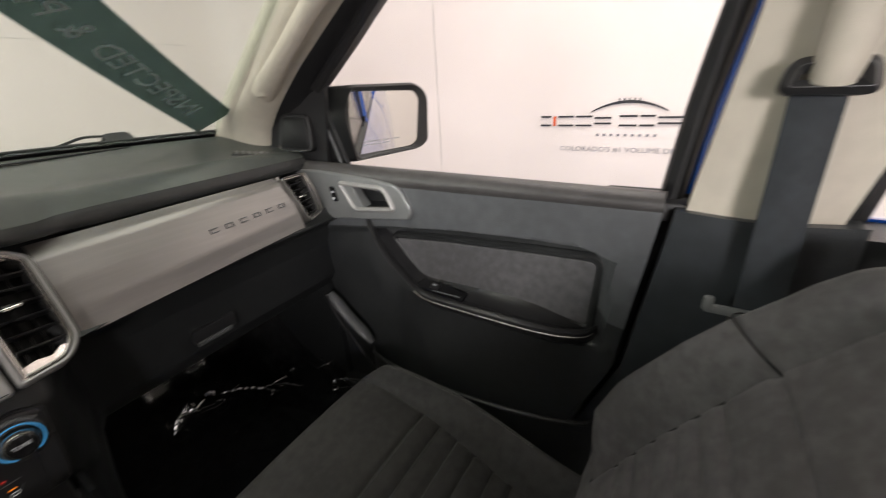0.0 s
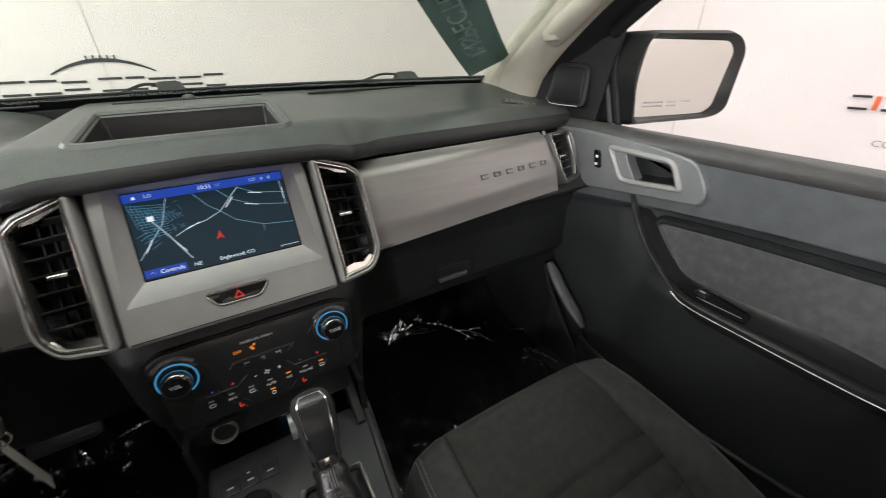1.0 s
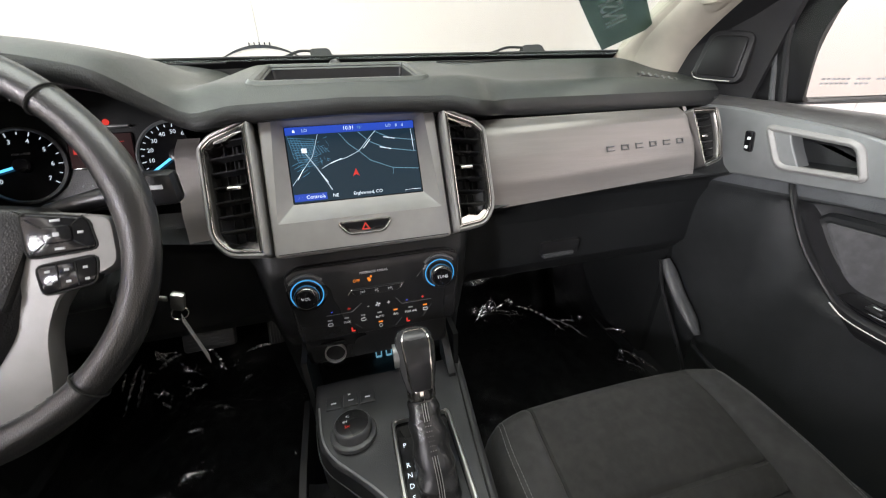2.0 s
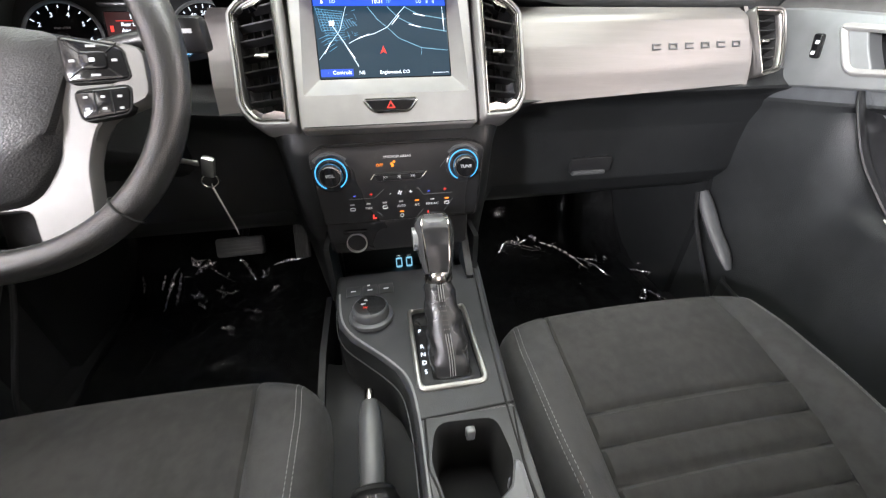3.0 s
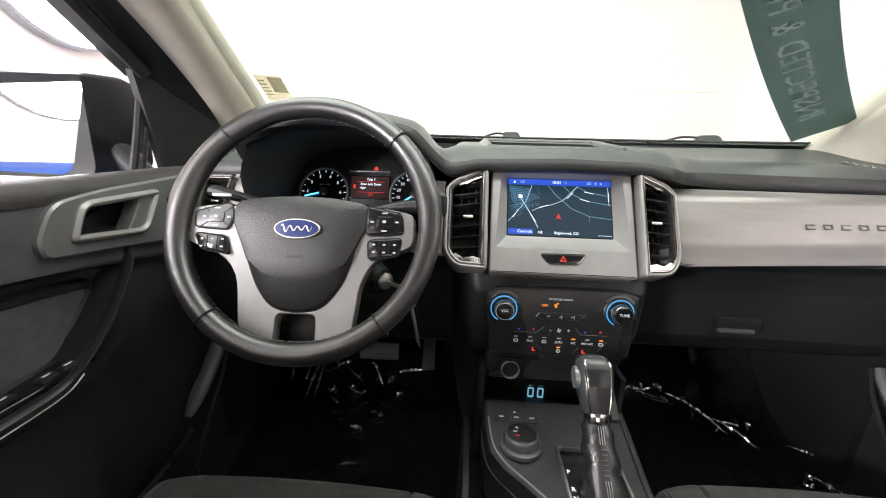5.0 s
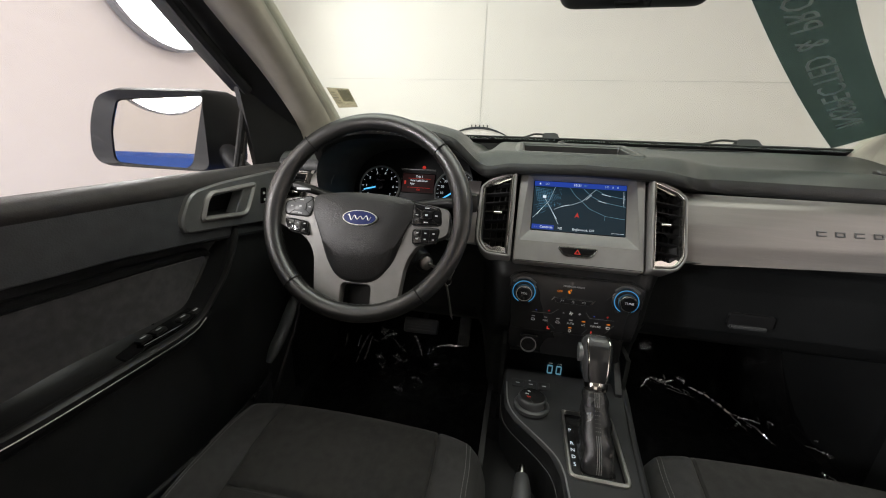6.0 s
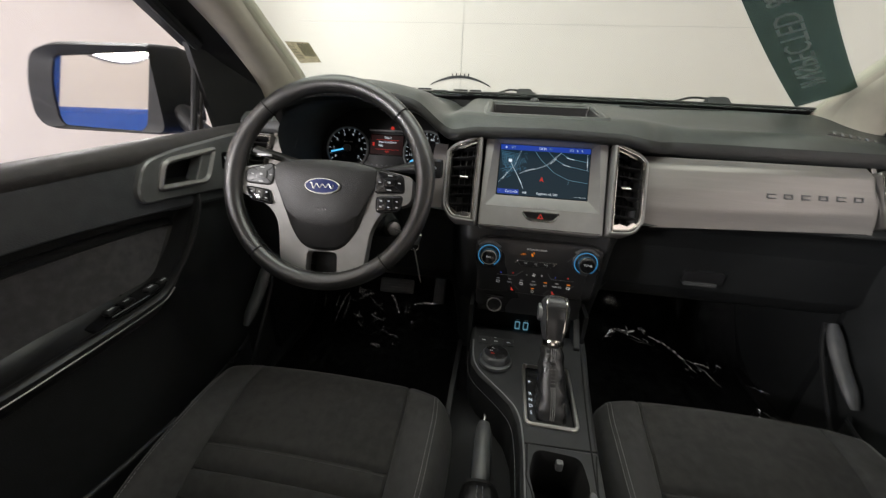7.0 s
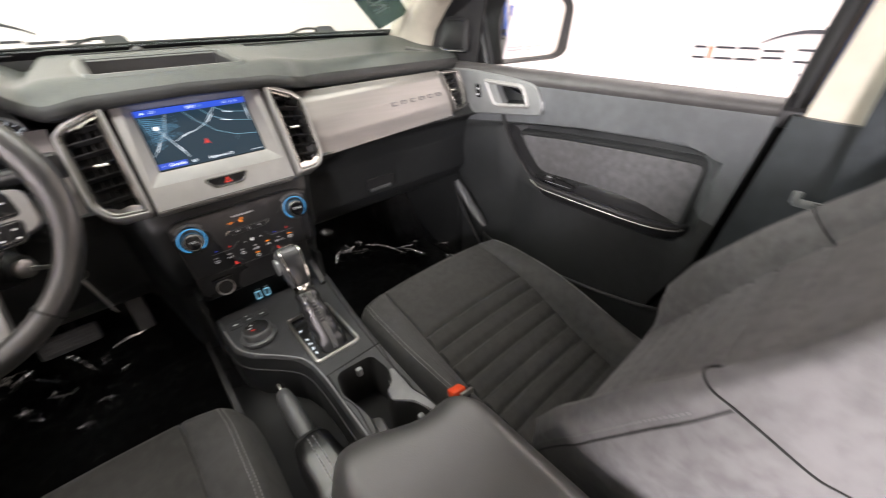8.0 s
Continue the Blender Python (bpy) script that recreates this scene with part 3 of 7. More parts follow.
# pillars, window frames and side glass, built for one side and mirrored for the other
def side_structure(s):
    word = "right" if s > 0 else "left"
    P = lambda x, y, z: (s * x, y, z)
    inner_edge = curve_points([(0.672, 0.985, 1.27), (0.652, 0.90, 1.338), (0.628, 0.70, 1.458), (0.604, 0.50, 1.572), (0.585, 0.30, 1.672)], 25)
    outer_edge = curve_points([(0.708, 0.845, 1.225), (0.700, 0.800, 1.32), (0.692, 0.680, 1.420), (0.680, 0.52, 1.517), (0.635, 0.22, 1.672)], 25)

    def pillar(u, v, w):
        i = min(24, int(round(v * 24)))
        a, b = inner_edge[i], outer_edge[i]
        p = a + (b - a) * u
        bulge = 0.024 * math.sin(math.pi * u) ** 0.7
        return P(p[0] - bulge * 0.75 - w * 0.2, p[1] - bulge * 0.75 + w, p[2] - bulge * 0.1 + w * 0.5)
    ap = thing("a_pillar_trim", P(0.68, 0.88, 1.27), "cream windscreen pillar trim panel", "pillar trim", "windscreen pillars", "structure")
    part("panel", sheet(pillar, 12, 24, 0.03), CREAM, ap)
    # grab handle on the passenger's pillar
    mid = [inner_edge[i] * 0.52 + outer_edge[i] * 0.48 for i in (10, 12, 14, 17, 20, 22)]
    lift = (0.004, 0.030, 0.042, 0.042, 0.030, 0.004)
    gh = s > 0 and thing("grab_handle", P(0.66, 0.6, 1.46), "cream moulded grab handle on the pillar", "grab handle", "grab handles")
    if gh:
        part("grip", tube([P(m_[0] - l * 0.7, m_[1] - l * 0.75, m_[2] - l * 0.2) for m_, l in zip(mid, lift)], [0.026, 0.021, 0.017, 0.017, 0.021, 0.026], 12, 40), CREAM, gh)
    for k in (0, 5) if gh else ():
        part("mount", box(P(mid[k][0] - 0.016, mid[k][1] - 0.018, mid[k][2]), (0.03, 0.04, 0.03), 0.009), CREAM, gh)
    # window frame of the front door
    frame_line = [(0.765, 0.70, 1.225), (0.748, 0.668, 1.40), (0.735, 0.545, 1.478), (0.712, 0.40, 1.565), (0.675, 0.20, 1.645), (0.665, 0.02, 1.66), (0.67, -0.13, 1.655)]
    df = thing("door_frame_" + word, P(0.74, 0.3, 1.23), "dark front door window frame with a rubber seal", "door frame", kind="structure")
    part("seal", tube([P(x - 0.012, y - 0.006, z) for x, y, z in frame_line[1:]], 0.012, 8, 48), RUBBER, df, "black rubber seal")
    part("frame", tube([P(x + 0.03, y + 0.035, z + 0.012) for x, y, z in frame_line[1:]], 0.034, 8, 48, flat=0.6), SATIN_BLACK, df, "black upper frame")
    part("divider", tube([P(0.778, 0.640, 1.21), P(0.766, 0.662, 1.31), P(0.752, 0.678, 1.41)], 0.007, 8, 16), RUBBER, df, "black divider bar")
    part("divider", tube([P(0.772, 0.656, 1.21), P(0.760, 0.676, 1.31), P(0.746, 0.692, 1.40)], 0.005 if s > 0 else 0.004, 8, 16), GREY_PLASTIC if s > 0 else SATIN_BLACK, df, "thin window divider bar")
    back = [(0.768, -0.052, 1.20), (0.752, -0.066, 1.34), (0.725, -0.085, 1.47), (0.675, -0.115, 1.655)]
    part("seal", tube([P(x + 0.004, y - 0.004, z) for x, y, z in back], 0.017, 8, 20), RUBBER, df, "black rubber seal")
    part("frame", tube([P(x + 0.020, y - 0.028, z) for x, y, z in back], 0.016, 8, 20, flat=0.7), BLUE_PAINT, df, "blue painted frame")
    fl = curve_points(frame_line[1:5], 25)
    part("gap_filler", sheet(lambda u, v, w: P(*(Vector(outer_edge[min(24, int(round(v * 24)))].tolist()) * (1 - u) + (Vector(fl[min(24, int(round(v * 24)))].tolist()) + Vector((0.012, 0.012, 0.004))) * u + Vector((w, w * 0.5, 0)))), 3, 24, 0.01), RUBBER, df, "black inner seal panel")
    # side glass
    win = thing("window_" + word, P(0.77, 0.3, 1.23), "clear front door window, wound up", "window", kind="structure")
    part("pane", sheet(lambda u, v, w: P(0.785 - 0.095 * v ** 1.3 + w, -0.07 + 0.76 * u * (1 - 0.62 * max(0, v - 0.32)), 1.18 + 0.48 * v), 8, 8, 0.004), GLASS_SIDE, win)
    # sail corner with the tweeter
    sail = thing("sail_panel_" + word, P(0.72, 0.74, 1.24), "black sail panel with a tweeter grille in the window corner" if s > 0 else "plain black sail panel in the window corner", "sail panel", kind="structure")
    part("panel", sheet(lambda u, v, w: P(0.699 + 0.052 * u + w, 0.850 - 0.16 * u - 0.06 * v * (1 - u * 0.4), 1.215 + (0.13 + 0.06 * u) * v), 8, 8, 0.012), RUBBER, sail)
    if s > 0:
        tm = axes(P(0.7125, 0.738, 1.305), (0.36, -0.93, -0.06), (0.05, 0.25, 1))
        out = rounded([(-0.046, -0.044), (0.046, -0.044), (0.040, 0.044), (-0.036, 0.044)], 0.02, 5)
        part("tweeter", slab(out, -0.02, 0.003, tm, 0.003), RUBBER, sail, "raised tweeter pod")
        part("grille", slab(inset(out, 0.009), -0.016, 0.007, tm, 0.002), HOUSING, sail, "black mesh grille")
        part("chrome_edge", tube([tm @ Vector((-0.042, -0.03, 0.006)), tm @ Vector((-0.028, -0.041, 0.007)), tm @ Vector((0.030, -0.041, 0.007))], 0.0016, 6), DARK_CHROME, sail, "bright lower edge")
    # middle pillar
    bp = thing("b_pillar_trim", P(0.70, -0.16, 0.9), "middle pillar trim, cream above and black below", "pillar trim", "middle pillars", "structure")

    def b_up(u, v, w):
        z = 1.2 + 0.46 * v
        y = -0.078 - 0.115 * (z - 1.2) - u * (0.165 + 0.02 * v)
        return P(0.722 - 0.10 * v ** 1.4 - 0.016 * math.sin(math.pi * u) + w, y, z)
    part("upper_panel", sheet(b_up, 8, 12, 0.03), CREAM, bp, "cream cloth upper panel")
    part("lower_panel", sheet(lambda u, v, w: P(0.712 - 0.02 * math.sin(math.pi * u) + 0.02 * (1 - v) + w, -0.065 + 0.12 * max(0, 0.7 - 0.705 * v) + 0.25 * max(0, 0.4 - 0.705 * v) - u * (0.20 + 0.1 * (1 - v)), 0.5 + 0.705 * v), 8, 16, 0.04), PILLAR_SHEEN, bp, "black lower panel")
    part("jamb", sheet(lambda u, v, w: P(0.772 + w, -0.16 + 0.36 * u * (1 - 0.45 * v), 0.45 + 0.765 * v), 4, 10, 0.02), RUBBER, bp, "black door jamb seal")
    # rear door: shut on one side, on the other standing open
    if s < 0:
        open_rear_door()
    else:
        rd = thing("rear_door_right", P(0.72, -0.7, 0.5), "black rear door panel with a grey upper edge", "door", kind="structure")
        part("panel", sheet(lambda u, v, w: P(0.735 - 0.02 * sstep(0.85, 1, v) + w, -0.25 - 0.85 * u, 0.5 + 0.69 * v), 8, 10, 0.08), BLACK, rd)
        part("armrest", box(P(0.695, -0.62, 0.98), (0.07, 0.36, 0.05), 0.018), GREY_PLASTIC, rd)
        part("handle_plate", box(P(0.722, -0.38, 1.12), (0.02, 0.16, 0.07), 0.008), PLATE, rd, "grey handle plate")
        part("frame", tube([P(0.77, -0.25, 1.19), P(0.70, -0.3, 1.6), P(0.68, -0.5, 1.655), P(0.68, -0.95, 1.64), P(0.73, -1.12, 1.4), P(0.76, -1.15, 1.19)], 0.025, 8, 40), RUBBER, rd, "black window frame")
        part("pane", sheet(lambda u, v, w: P(0.785 - 0.1 * v ** 1.3 + w, -0.25 - 0.9 * u, 1.18 + 0.48 * v), 4, 6, 0.004), GLASS_SIDE, rd, "clear rear door glass")
    solo("c_pillar_trim", sheet(lambda u, v, w: P(0.73 - 0.12 * v + w, -1.13 - 0.21 * u, 1.15 + 0.53 * v), 4, 8, 0.03), HEADLINER, "cream rear pillar trim", "pillar trim", "rear pillars", "structure")
    # roof rail closing the gap above the doors
    solo("roof_rail", sheet(lambda u, v, w: P(0.58 + 0.115 * u + w * 0.3, 0.33 - 1.7 * v, 1.675 - 0.02 * u + w), 4, 20, 0.03), HEADLINER, "cream roof rail trim above the doors", "roof trim", "roof rails", "structure")
    # outside: door skin and body side in blue
    body = thing("body_side_" + word, P(0.9, 0.3, 0.3), "glossy blue outer body side of the pickup", "body panel", kind="structure")

    def skin(y0, y1):
        return sheet(lambda u, v, w: P(0.80 + 0.13 * math.sin(math.pi * min(1, (1 - v) * 1.25) * 0.5) ** 0.6 - w, y0 + (y1 - y0) * u, 0.25 + 0.945 * v), 10, 14, 0.008)
    part("front_door_skin", skin(-0.07, 0.83), BLUE_PAINT, body)
    if s > 0:
        part("rear_door_skin", skin(-1.15, -0.078), BLUE_PAINT, body)
    part("bed_side", skin(-3.0, -1.2), BLUE_PAINT, body)
    part("wing", sheet(lambda u, v, w: P(0.93 - 0.10 * v * v - w, 0.84 + 1.2 * u, 0.4 + (0.78 - 0.08 * u) * v), 10, 10, 0.008), BLUE_PAINT, body)
    part("door_handle", box(P(0.945, 0.05, 1.0), (0.03, 0.2, 0.03), 0.01), BLUE_PAINT, body, "blue outer door handle")
    part("sill", box(P(0.76, 0.1, 0.47), (0.13, 2.7, 0.17), 0.02), SATIN_BLACK, body, "black door sill")
    part("sill_ledge", box(P(0.765, 0.3, 1.195), (0.07, 0.76, 0.03), 0.006), RUBBER, body, "black weather strip under the glass")


side_structure(1)
side_structure(-1)
bed = thing("truck_bed", (0, -2.1, 0.6), "plain blue load bed behind the cab", "truck bed", kind="structure")
part("bed_floor", box((0, -2.1, 0.62), (1.70, 1.8, 0.05), 0.01), RUBBER, bed, "black bed floor")
part("tailgate", box((0, -2.99, 0.86), (1.72, 0.05, 0.52), 0.015), BLUE_PAINT, bed)
part("front_wall", box((0, -1.43, 0.86), (1.70, 0.04, 0.52), 0.01), BLUE_PAINT, bed)
solo("bonnet", sheet(lambda u, v, w: (-0.84 + 1.68 * u, 1.28 + 0.85 * v, 1.14 - 0.10 * v - 0.05 * (2 * u - 1) ** 4 + w), 12, 8, 0.01), BLUE_PAINT, "blue bonnet of the pickup", "bonnet", kind="structure")


# ---- mirrors ----
def wing_mirror(s):
    P = lambda x, y, z: Vector((s * x, y, z))
    wm = thing("wing_mirror", P(0.80, 0.69, 1.24), "black door mirror with a flat rounded glass", "door mirror", "door mirrors")
    m = axes((0.893, 0.588, 1.317), (1, -0.33, 0), (0, 0.008, 1)) if s > 0 else axes((-0.955, 0.640, 1.308), (1, 0.19, 0), (0, 0.008, 1))
    if s < 0:
        shell_o = [(-0.106, -0.098), (0.168, -0.090), (0.186, -0.060), (0.176, 0.010), (0.146, 0.074), (0.10, 0.090), (-0.112, 0.092)]
        glass_o = [(-0.052, -0.092), (0.126, -0.080), (0.132, -0.066), (0.125, 0.0), (0.100, 0.056), (0.09, 0.062), (-0.104, 0.076)]
    else:
        shell_o = [(-0.122, -0.090), (0.090, -0.086), (0.116, -0.068), (0.126, 0.050), (0.096, 0.083), (-0.105, 0.086), (-0.136, 0.03)]
        glass_o = [(-0.106, -0.082), (0.060, -0.072), (0.076, -0.060), (0.088, 0.045), (0.074, 0.064), (-0.104, 0.072), (-0.118, 0.0)]
    radii = [0.014, 0.03, 0.04, 0.03, 0.025, 0.014, 0.05] if s > 0 else [0.03, 0.03, 0.03, 0.05, 0.05, 0.03, 0.012]
    if s < 0:
        shell_o, glass_o, radii = [(-a, b) for a, b in shell_o][::-1], [(-a, b) for a, b in glass_o][::-1], radii[::-1]
    o, g = rounded(shell_o, radii, 5), rounded(glass_o, radii, 5)
    grow = 0.045 if s < 0 else 0.055
    tilt = lambda d: (lambda p: d - 0.005 + 0.13 * p[0] + 0.05 * p[1]) if s > 0 else d  # the adjusted glass leans in its housing
    scale_ = lambda k, dx: [(a * k + dx, b * k) for a, b in o]
    part("housing", rings([at_w(g, -0.03 if s > 0 else -0.006), at_w(inset(g, -0.002), 0.003), at_w(inset(o, 0.006), 0.008), at_w(o, -0.008), at_w(scale_(1.0, -grow * 0.6 * s), -0.05), at_w(scale_(0.88, -grow * s), -0.10), at_w(scale_(0.55, -grow * 1.2 * s), -0.135), at_w(scale_(0.1, -grow * 1.2 * s), -0.145)], False, True, m), HOUSING, wm, "black housing")
    part("mirror_glass", rings([at_w(g, tilt(-0.002)), at_w(g, tilt(0.0))], True, True, m), MIRROR, wm, "clear mirror glass", smooth=False)
    for k in range(2 if s > 0 else 0):
        for j in range(14 - 3 * k):
            if j not in (6, 10):
                part("warning_bar", box((-0.075 + 0.0075 * j, -0.048 - 0.0075 * k, -0.0045 + 0.13 * (-0.075 + 0.0075 * j) - 0.05 * (0.048 + 0.0075 * k)), (0.005, 0.003, 0.0006), 0, m), LABEL_GREY, wm, smooth=False)
    zf = 1.285 if s > 0 else 1.255
    part("foot", tube([P(0.785, 0.70, zf - 0.05), P(0.815, 0.702, zf - 0.033), P(0.85, 0.705, zf), P(0.88, 0.70, zf + 0.015)], [0.030, 0.032, 0.036, 0.040] if s > 0 else [0.022, 0.024, 0.027, 0.03], 16, 20, up=(0, 1, 0)), HOUSING, wm, "black mounting foot")


wing_mirror(1)
wing_mirror(-1)

rvm = thing("rear_view_mirror", (0.05, 0.60, 1.58), "black rear-view mirror hanging from the windscreen", "mirror")
rm = axes((0.045, 0.585, 1.566), (1, 0, 0), (0, 0.05, 1))
ro = rounded([(-0.125, -0.04), (0.098, -0.04), (0.108, 0.035), (-0.135, 0.035)], 0.025, 5)
part("housing", rings([at_w(inset(ro, 0.006), 0.004), at_w(ro, -0.004), at_w(ro, -0.02), at_w(inset(ro, 0.012), -0.035)], False, True, rm), SATIN_BLACK, rvm)
part("mirror_glass", rings([at_w(inset(ro, 0.006), 0.002), at_w(inset(ro, 0.007), 0.004)], True, True, rm), MIRROR, rvm, smooth=False)
part("stem", tube([(0.045, 0.61, 1.585), (0.04, 0.64, 1.60), (0.035, 0.665, 1.572)], 0.012, 8), SATIN_BLACK, rvm)


# ---- dashboard ----
dash = thing("dashboard", (0, 0.85, 0.8), "black and silver pickup dashboard with a soft grained top", "dashboard")


def hood(x):
    """How far the instrument hood is raised at x."""
    return sstep(-0.60, -0.53, x) * (1 - sstep(-0.250, -0.178, x))


def lip_y(x):
    h = hood(x)
    base = lerp_table(abs(x), (0, 0.12, 0.175, 0.190, 0.215, 0.245, 0.3, 0.7), (0.630, 0.632, 0.636, 0.642, 0.668, 0.690, 0.698, 0.728))
    return base * (1 - h) + 0.585 * h


def lip_z(x):
    h = hood(x)
    return lerp_table(abs(x), (0, 0.14, 0.22, 0.7), (1.262, 1.258, 1.243, 1.236)) * (1 - h) + (1.336 - 1.0 * (x + 0.39) ** 2) * h


def dash_top(x, y):
    """The height of the pad's upper surface."""
    back = ws_base(x) + 0.01
    f = min(1, max(0, (y - lip_y(x)) / (back - lip_y(x))))
    z0, h = lip_z(x), hood(x)
    mid = 1.292 - 0.016 * sstep(0.16, 0.30, abs(x)) - 0.012 * sstep(0.5, 0.7, abs(x))
    crown = min(f / 0.14, 1.0)
    rise = math.sin(crown * math.pi / 2)
    flat = (z0 + 0.012) + (mid - z0 - 0.012) * rise + (1.302 - mid) * sstep(0.15, 1, f)
    hooded = z0 + 0.012 * math.sin(min(1, f / 0.12) * math.pi / 2) - 0.038 * sstep(0.12, 0.8, f)
    return flat * (1 - h) + hooded * h


def pad(u, v):
    x = -0.715 + 1.43 * u
    y = lip_y(x) + (ws_base(x) + 0.01 - lip_y(x)) * v ** 1.25
    return (x, y, dash_top(x, y))


def in_bin(x, y):
    return abs(x + 0.003) < 0.118 - 0.06 * max(0, 0.72 - y) and 0.684 < y < 0.868


def pad_keep(u, v):
    x, y, z = pad(u, v)
    return not in_bin(x, y)


part("upper_pad", grid(pad, 130, 46, keep=pad_keep), DASH, dash, "grained soft upper pad")


def lip_face(u, v):
    x = -0.715 + 1.43 * u
    y, z = lip_y(x), dash_top(x, lip_y(x))
    a = v * math.pi
    drop = 0.028 + 0.01 * sstep(0.2, 0.3, abs(x)) * (1 - hood(x))
    return (x, y - 0.006 * math.sin(a) + 0.03 * sstep(0.7, 1, v), z - drop * v)


part("pad_lip", grid(lip_face, 130, 10), BLACK, dash, "rounded black front lip")
# storage bin on the centre of the pad
bo = rounded([(-0.118, 0.684), (0.113, 0.684), (0.115, 0.868), (-0.121, 0.868)], 0.012, 4)
lifted = lambda pts, dz: [(p[0], p[1], dash_top(p[0], p[1]) + dz + 0.009 * sstep(0.76, 0.87, p[1])) for p in pts]
part("bin_rim", rings([lifted(inset(bo, -0.016), -0.006), lifted(inset(bo, -0.006), 0.004), lifted(inset(bo, 0.001), 0.003), lifted(inset(bo, 0.006), -0.004)]), DASH, dash, "raised rim of the storage bin")
part("bin_tray", rings([lifted(inset(bo, 0.004), 0.0), [(p[0] * 0.96, 0.776 + (p[1] - 0.776) * 0.95, 1.240) for p in inset(bo, 0.008)], [(p[0] * 0.93, 0.776 + (p[1] - 0.776) * 0.9, 1.234) for p in inset(bo, 0.012)]], False, True), SATIN_BLACK, dash, "smooth black bin tray")
# sun sensor and demister slots
part("sun_sensor", turned([(0.013, -0.004), (0.013, 0.003), (0.009, 0.008), (0.002, 0.0095)], pose(-0.006, 1.085, dash_top(-0.006, 1.085)), 20), SATIN_BLACK, dash, "small dome sensor")
for s in (-1, 1):
    grille = axes((s * 0.625, 0.79, dash_top(s * 0.625, 0.79) - 0.001), (1, -0.55 * s, -0.2 * s), (0.5 * s, 1, 0.15))
    dv = part("demister_vent", slab(rounded([(-0.045, -0.018), (0.045, -0.012), (0.04, 0.016), (-0.04, 0.02)], 0.006, 3), -0.004, 0.0025, grille, 0.001), SATIN_BLACK, dash, "slotted demister outlet")
    for k in range(6):
        part("slat", box((-0.033 + 0.013 * k, 0, 0.0035), (0.0045, 0.022, 0.003), 0.001, grille), PLATE, dv)
for k in range(3):
    part("demister_slot", box((-0.35 + 0.35 * k, ws_base(-0.35 + 0.35 * k) - 0.055, dash_top(-0.35 + 0.35 * k, 1.05) + 0.001), (0.26, 0.014, 0.003), 0.001), RUBBER, dash)

# middle stack: a leaning plane; first axis right, second up along it, third towards the seats
SP = axes((0, 0.600, 1.150), (1, 0, 0), (0, 0.482, 0.876))
bez = rounded([(-0.117, -0.070), (0.117, -0.070), (0.116, 0.112), (-0.116, 0.112)], [0.006, 0.006, 0.004, 0.004], 3)
lipo = rounded([(-0.1085, -0.027), (0.1085, -0.027), (0.1, 0.1085), (-0.1, 0.1085)], 0.003, 3)
disp = rounded([(-0.0885, -0.0015), (0.0885, -0.0015), (0.0885, 0.1035), (-0.0885, 0.1035)], 0.002, 3)
part("screen_bezel", rings([at_w(bez, -0.05), at_w(bez, 0.009), at_w(inset(bez, 0.002), 0.011), at_w(lipo, 0.0115), at_w(inset(lipo, 0.001), 0.0095), at_w(disp, -0.006)], m=SP), SILVER, dash, "silver painted screen surround")
part("bezel_crease", box((0, -0.0665, 0.0112), (0.225, 0.0012, 0.001), 0, SP), SEAM, dash)

screen = thing("touch_screen", SP @ Vector((0, 0.05, -0.004)), "lit colour touch screen showing a dark street map", "touch screen")
part("glass", slab(disp, -0.02, -0.006, SP, 0.001), GLOSS_BLACK, screen, "glossy black glass")


def flat(name, poly, mat, parent, w=-0.0055, label=""):
    return part(name, rings([at_w(poly, w), at_w(poly, w + 0.0002)], True, True, SP), mat, parent, label, smooth=False)


def rect(x0, y0, x1, y1):
    return [(x0, y0), (x1, y0), (x1, y1), (x0, y1)]


flat("map_area", rect(-0.087, 0.0, 0.087, 0.102), SCREEN_BG, screen, label="dark blue map")
flat("title_bar", rect(-0.087, 0.0915, 0.087, 0.102), SCREEN_BAR, screen, -0.0051, "bright blue title bar")
flat("foot_bar", rect(-0.086, 0.002, -0.044, 0.0115), SCREEN_BAR, screen, -0.0051, "blue corner button")


def streak(pts, width, mat, name="map_road", w=-0.0049):
    """A map line of even width through pts."""
    pts, width = [Vector(p) for p in pts], width * 0.78
    left, right = [], []
    for i, p in enumerate(pts):
        t = (pts[min(i + 1, len(pts) - 1)] - pts[max(i - 1, 0)]).normalized() * width / 2
        left.append((p.x - t.y, p.y + t.x)), right.append((p.x + t.y, p.y - t.x))
    bm = rings([at_w(left, w), at_w(right, w)], closed=False, m=SP)
    return part(name, bm, mat, screen, smooth=False, flip=False)


streak([(-0.086, 0.024), (-0.069, 0.045), (-0.056, 0.061), (-0.046, 0.0905)], 0.0009, ROAD_PALE)
streak([(-0.066, 0.068), (-0.052, 0.045), (-0.036, 0.014)], 0.0014, ROAD_PALE)
streak([(-0.046, 0.044), (-0.03, 0.052), (-0.012, 0.056), (0.006, 0.064), (0.024, 0.083), (0.032, 0.0905)], 0.0011, ROAD_PALE)
streak([(-0.018, 0.0905), (-0.006, 0.074), (0.006, 0.064), (0.02, 0.05), (0.05, 0.037), (0.086, 0.033)], 0.001, ROAD)
streak([(0.008, 0.0905), (0.022, 0.076), (0.045, 0.065), (0.086, 0.058)], 0.001, ROAD)
streak([(0.03, 0.0905), (0.05, 0.080), (0.086, 0.074)], 0.001, ROAD)
streak([(0.050, 0.037), (0.049, 0.028)], 0.0006, ROAD)
streak([(0.082, 0.09), (0.083, 0.058)], 0.0008, ROAD_PALE)
rng = random.Random(5)
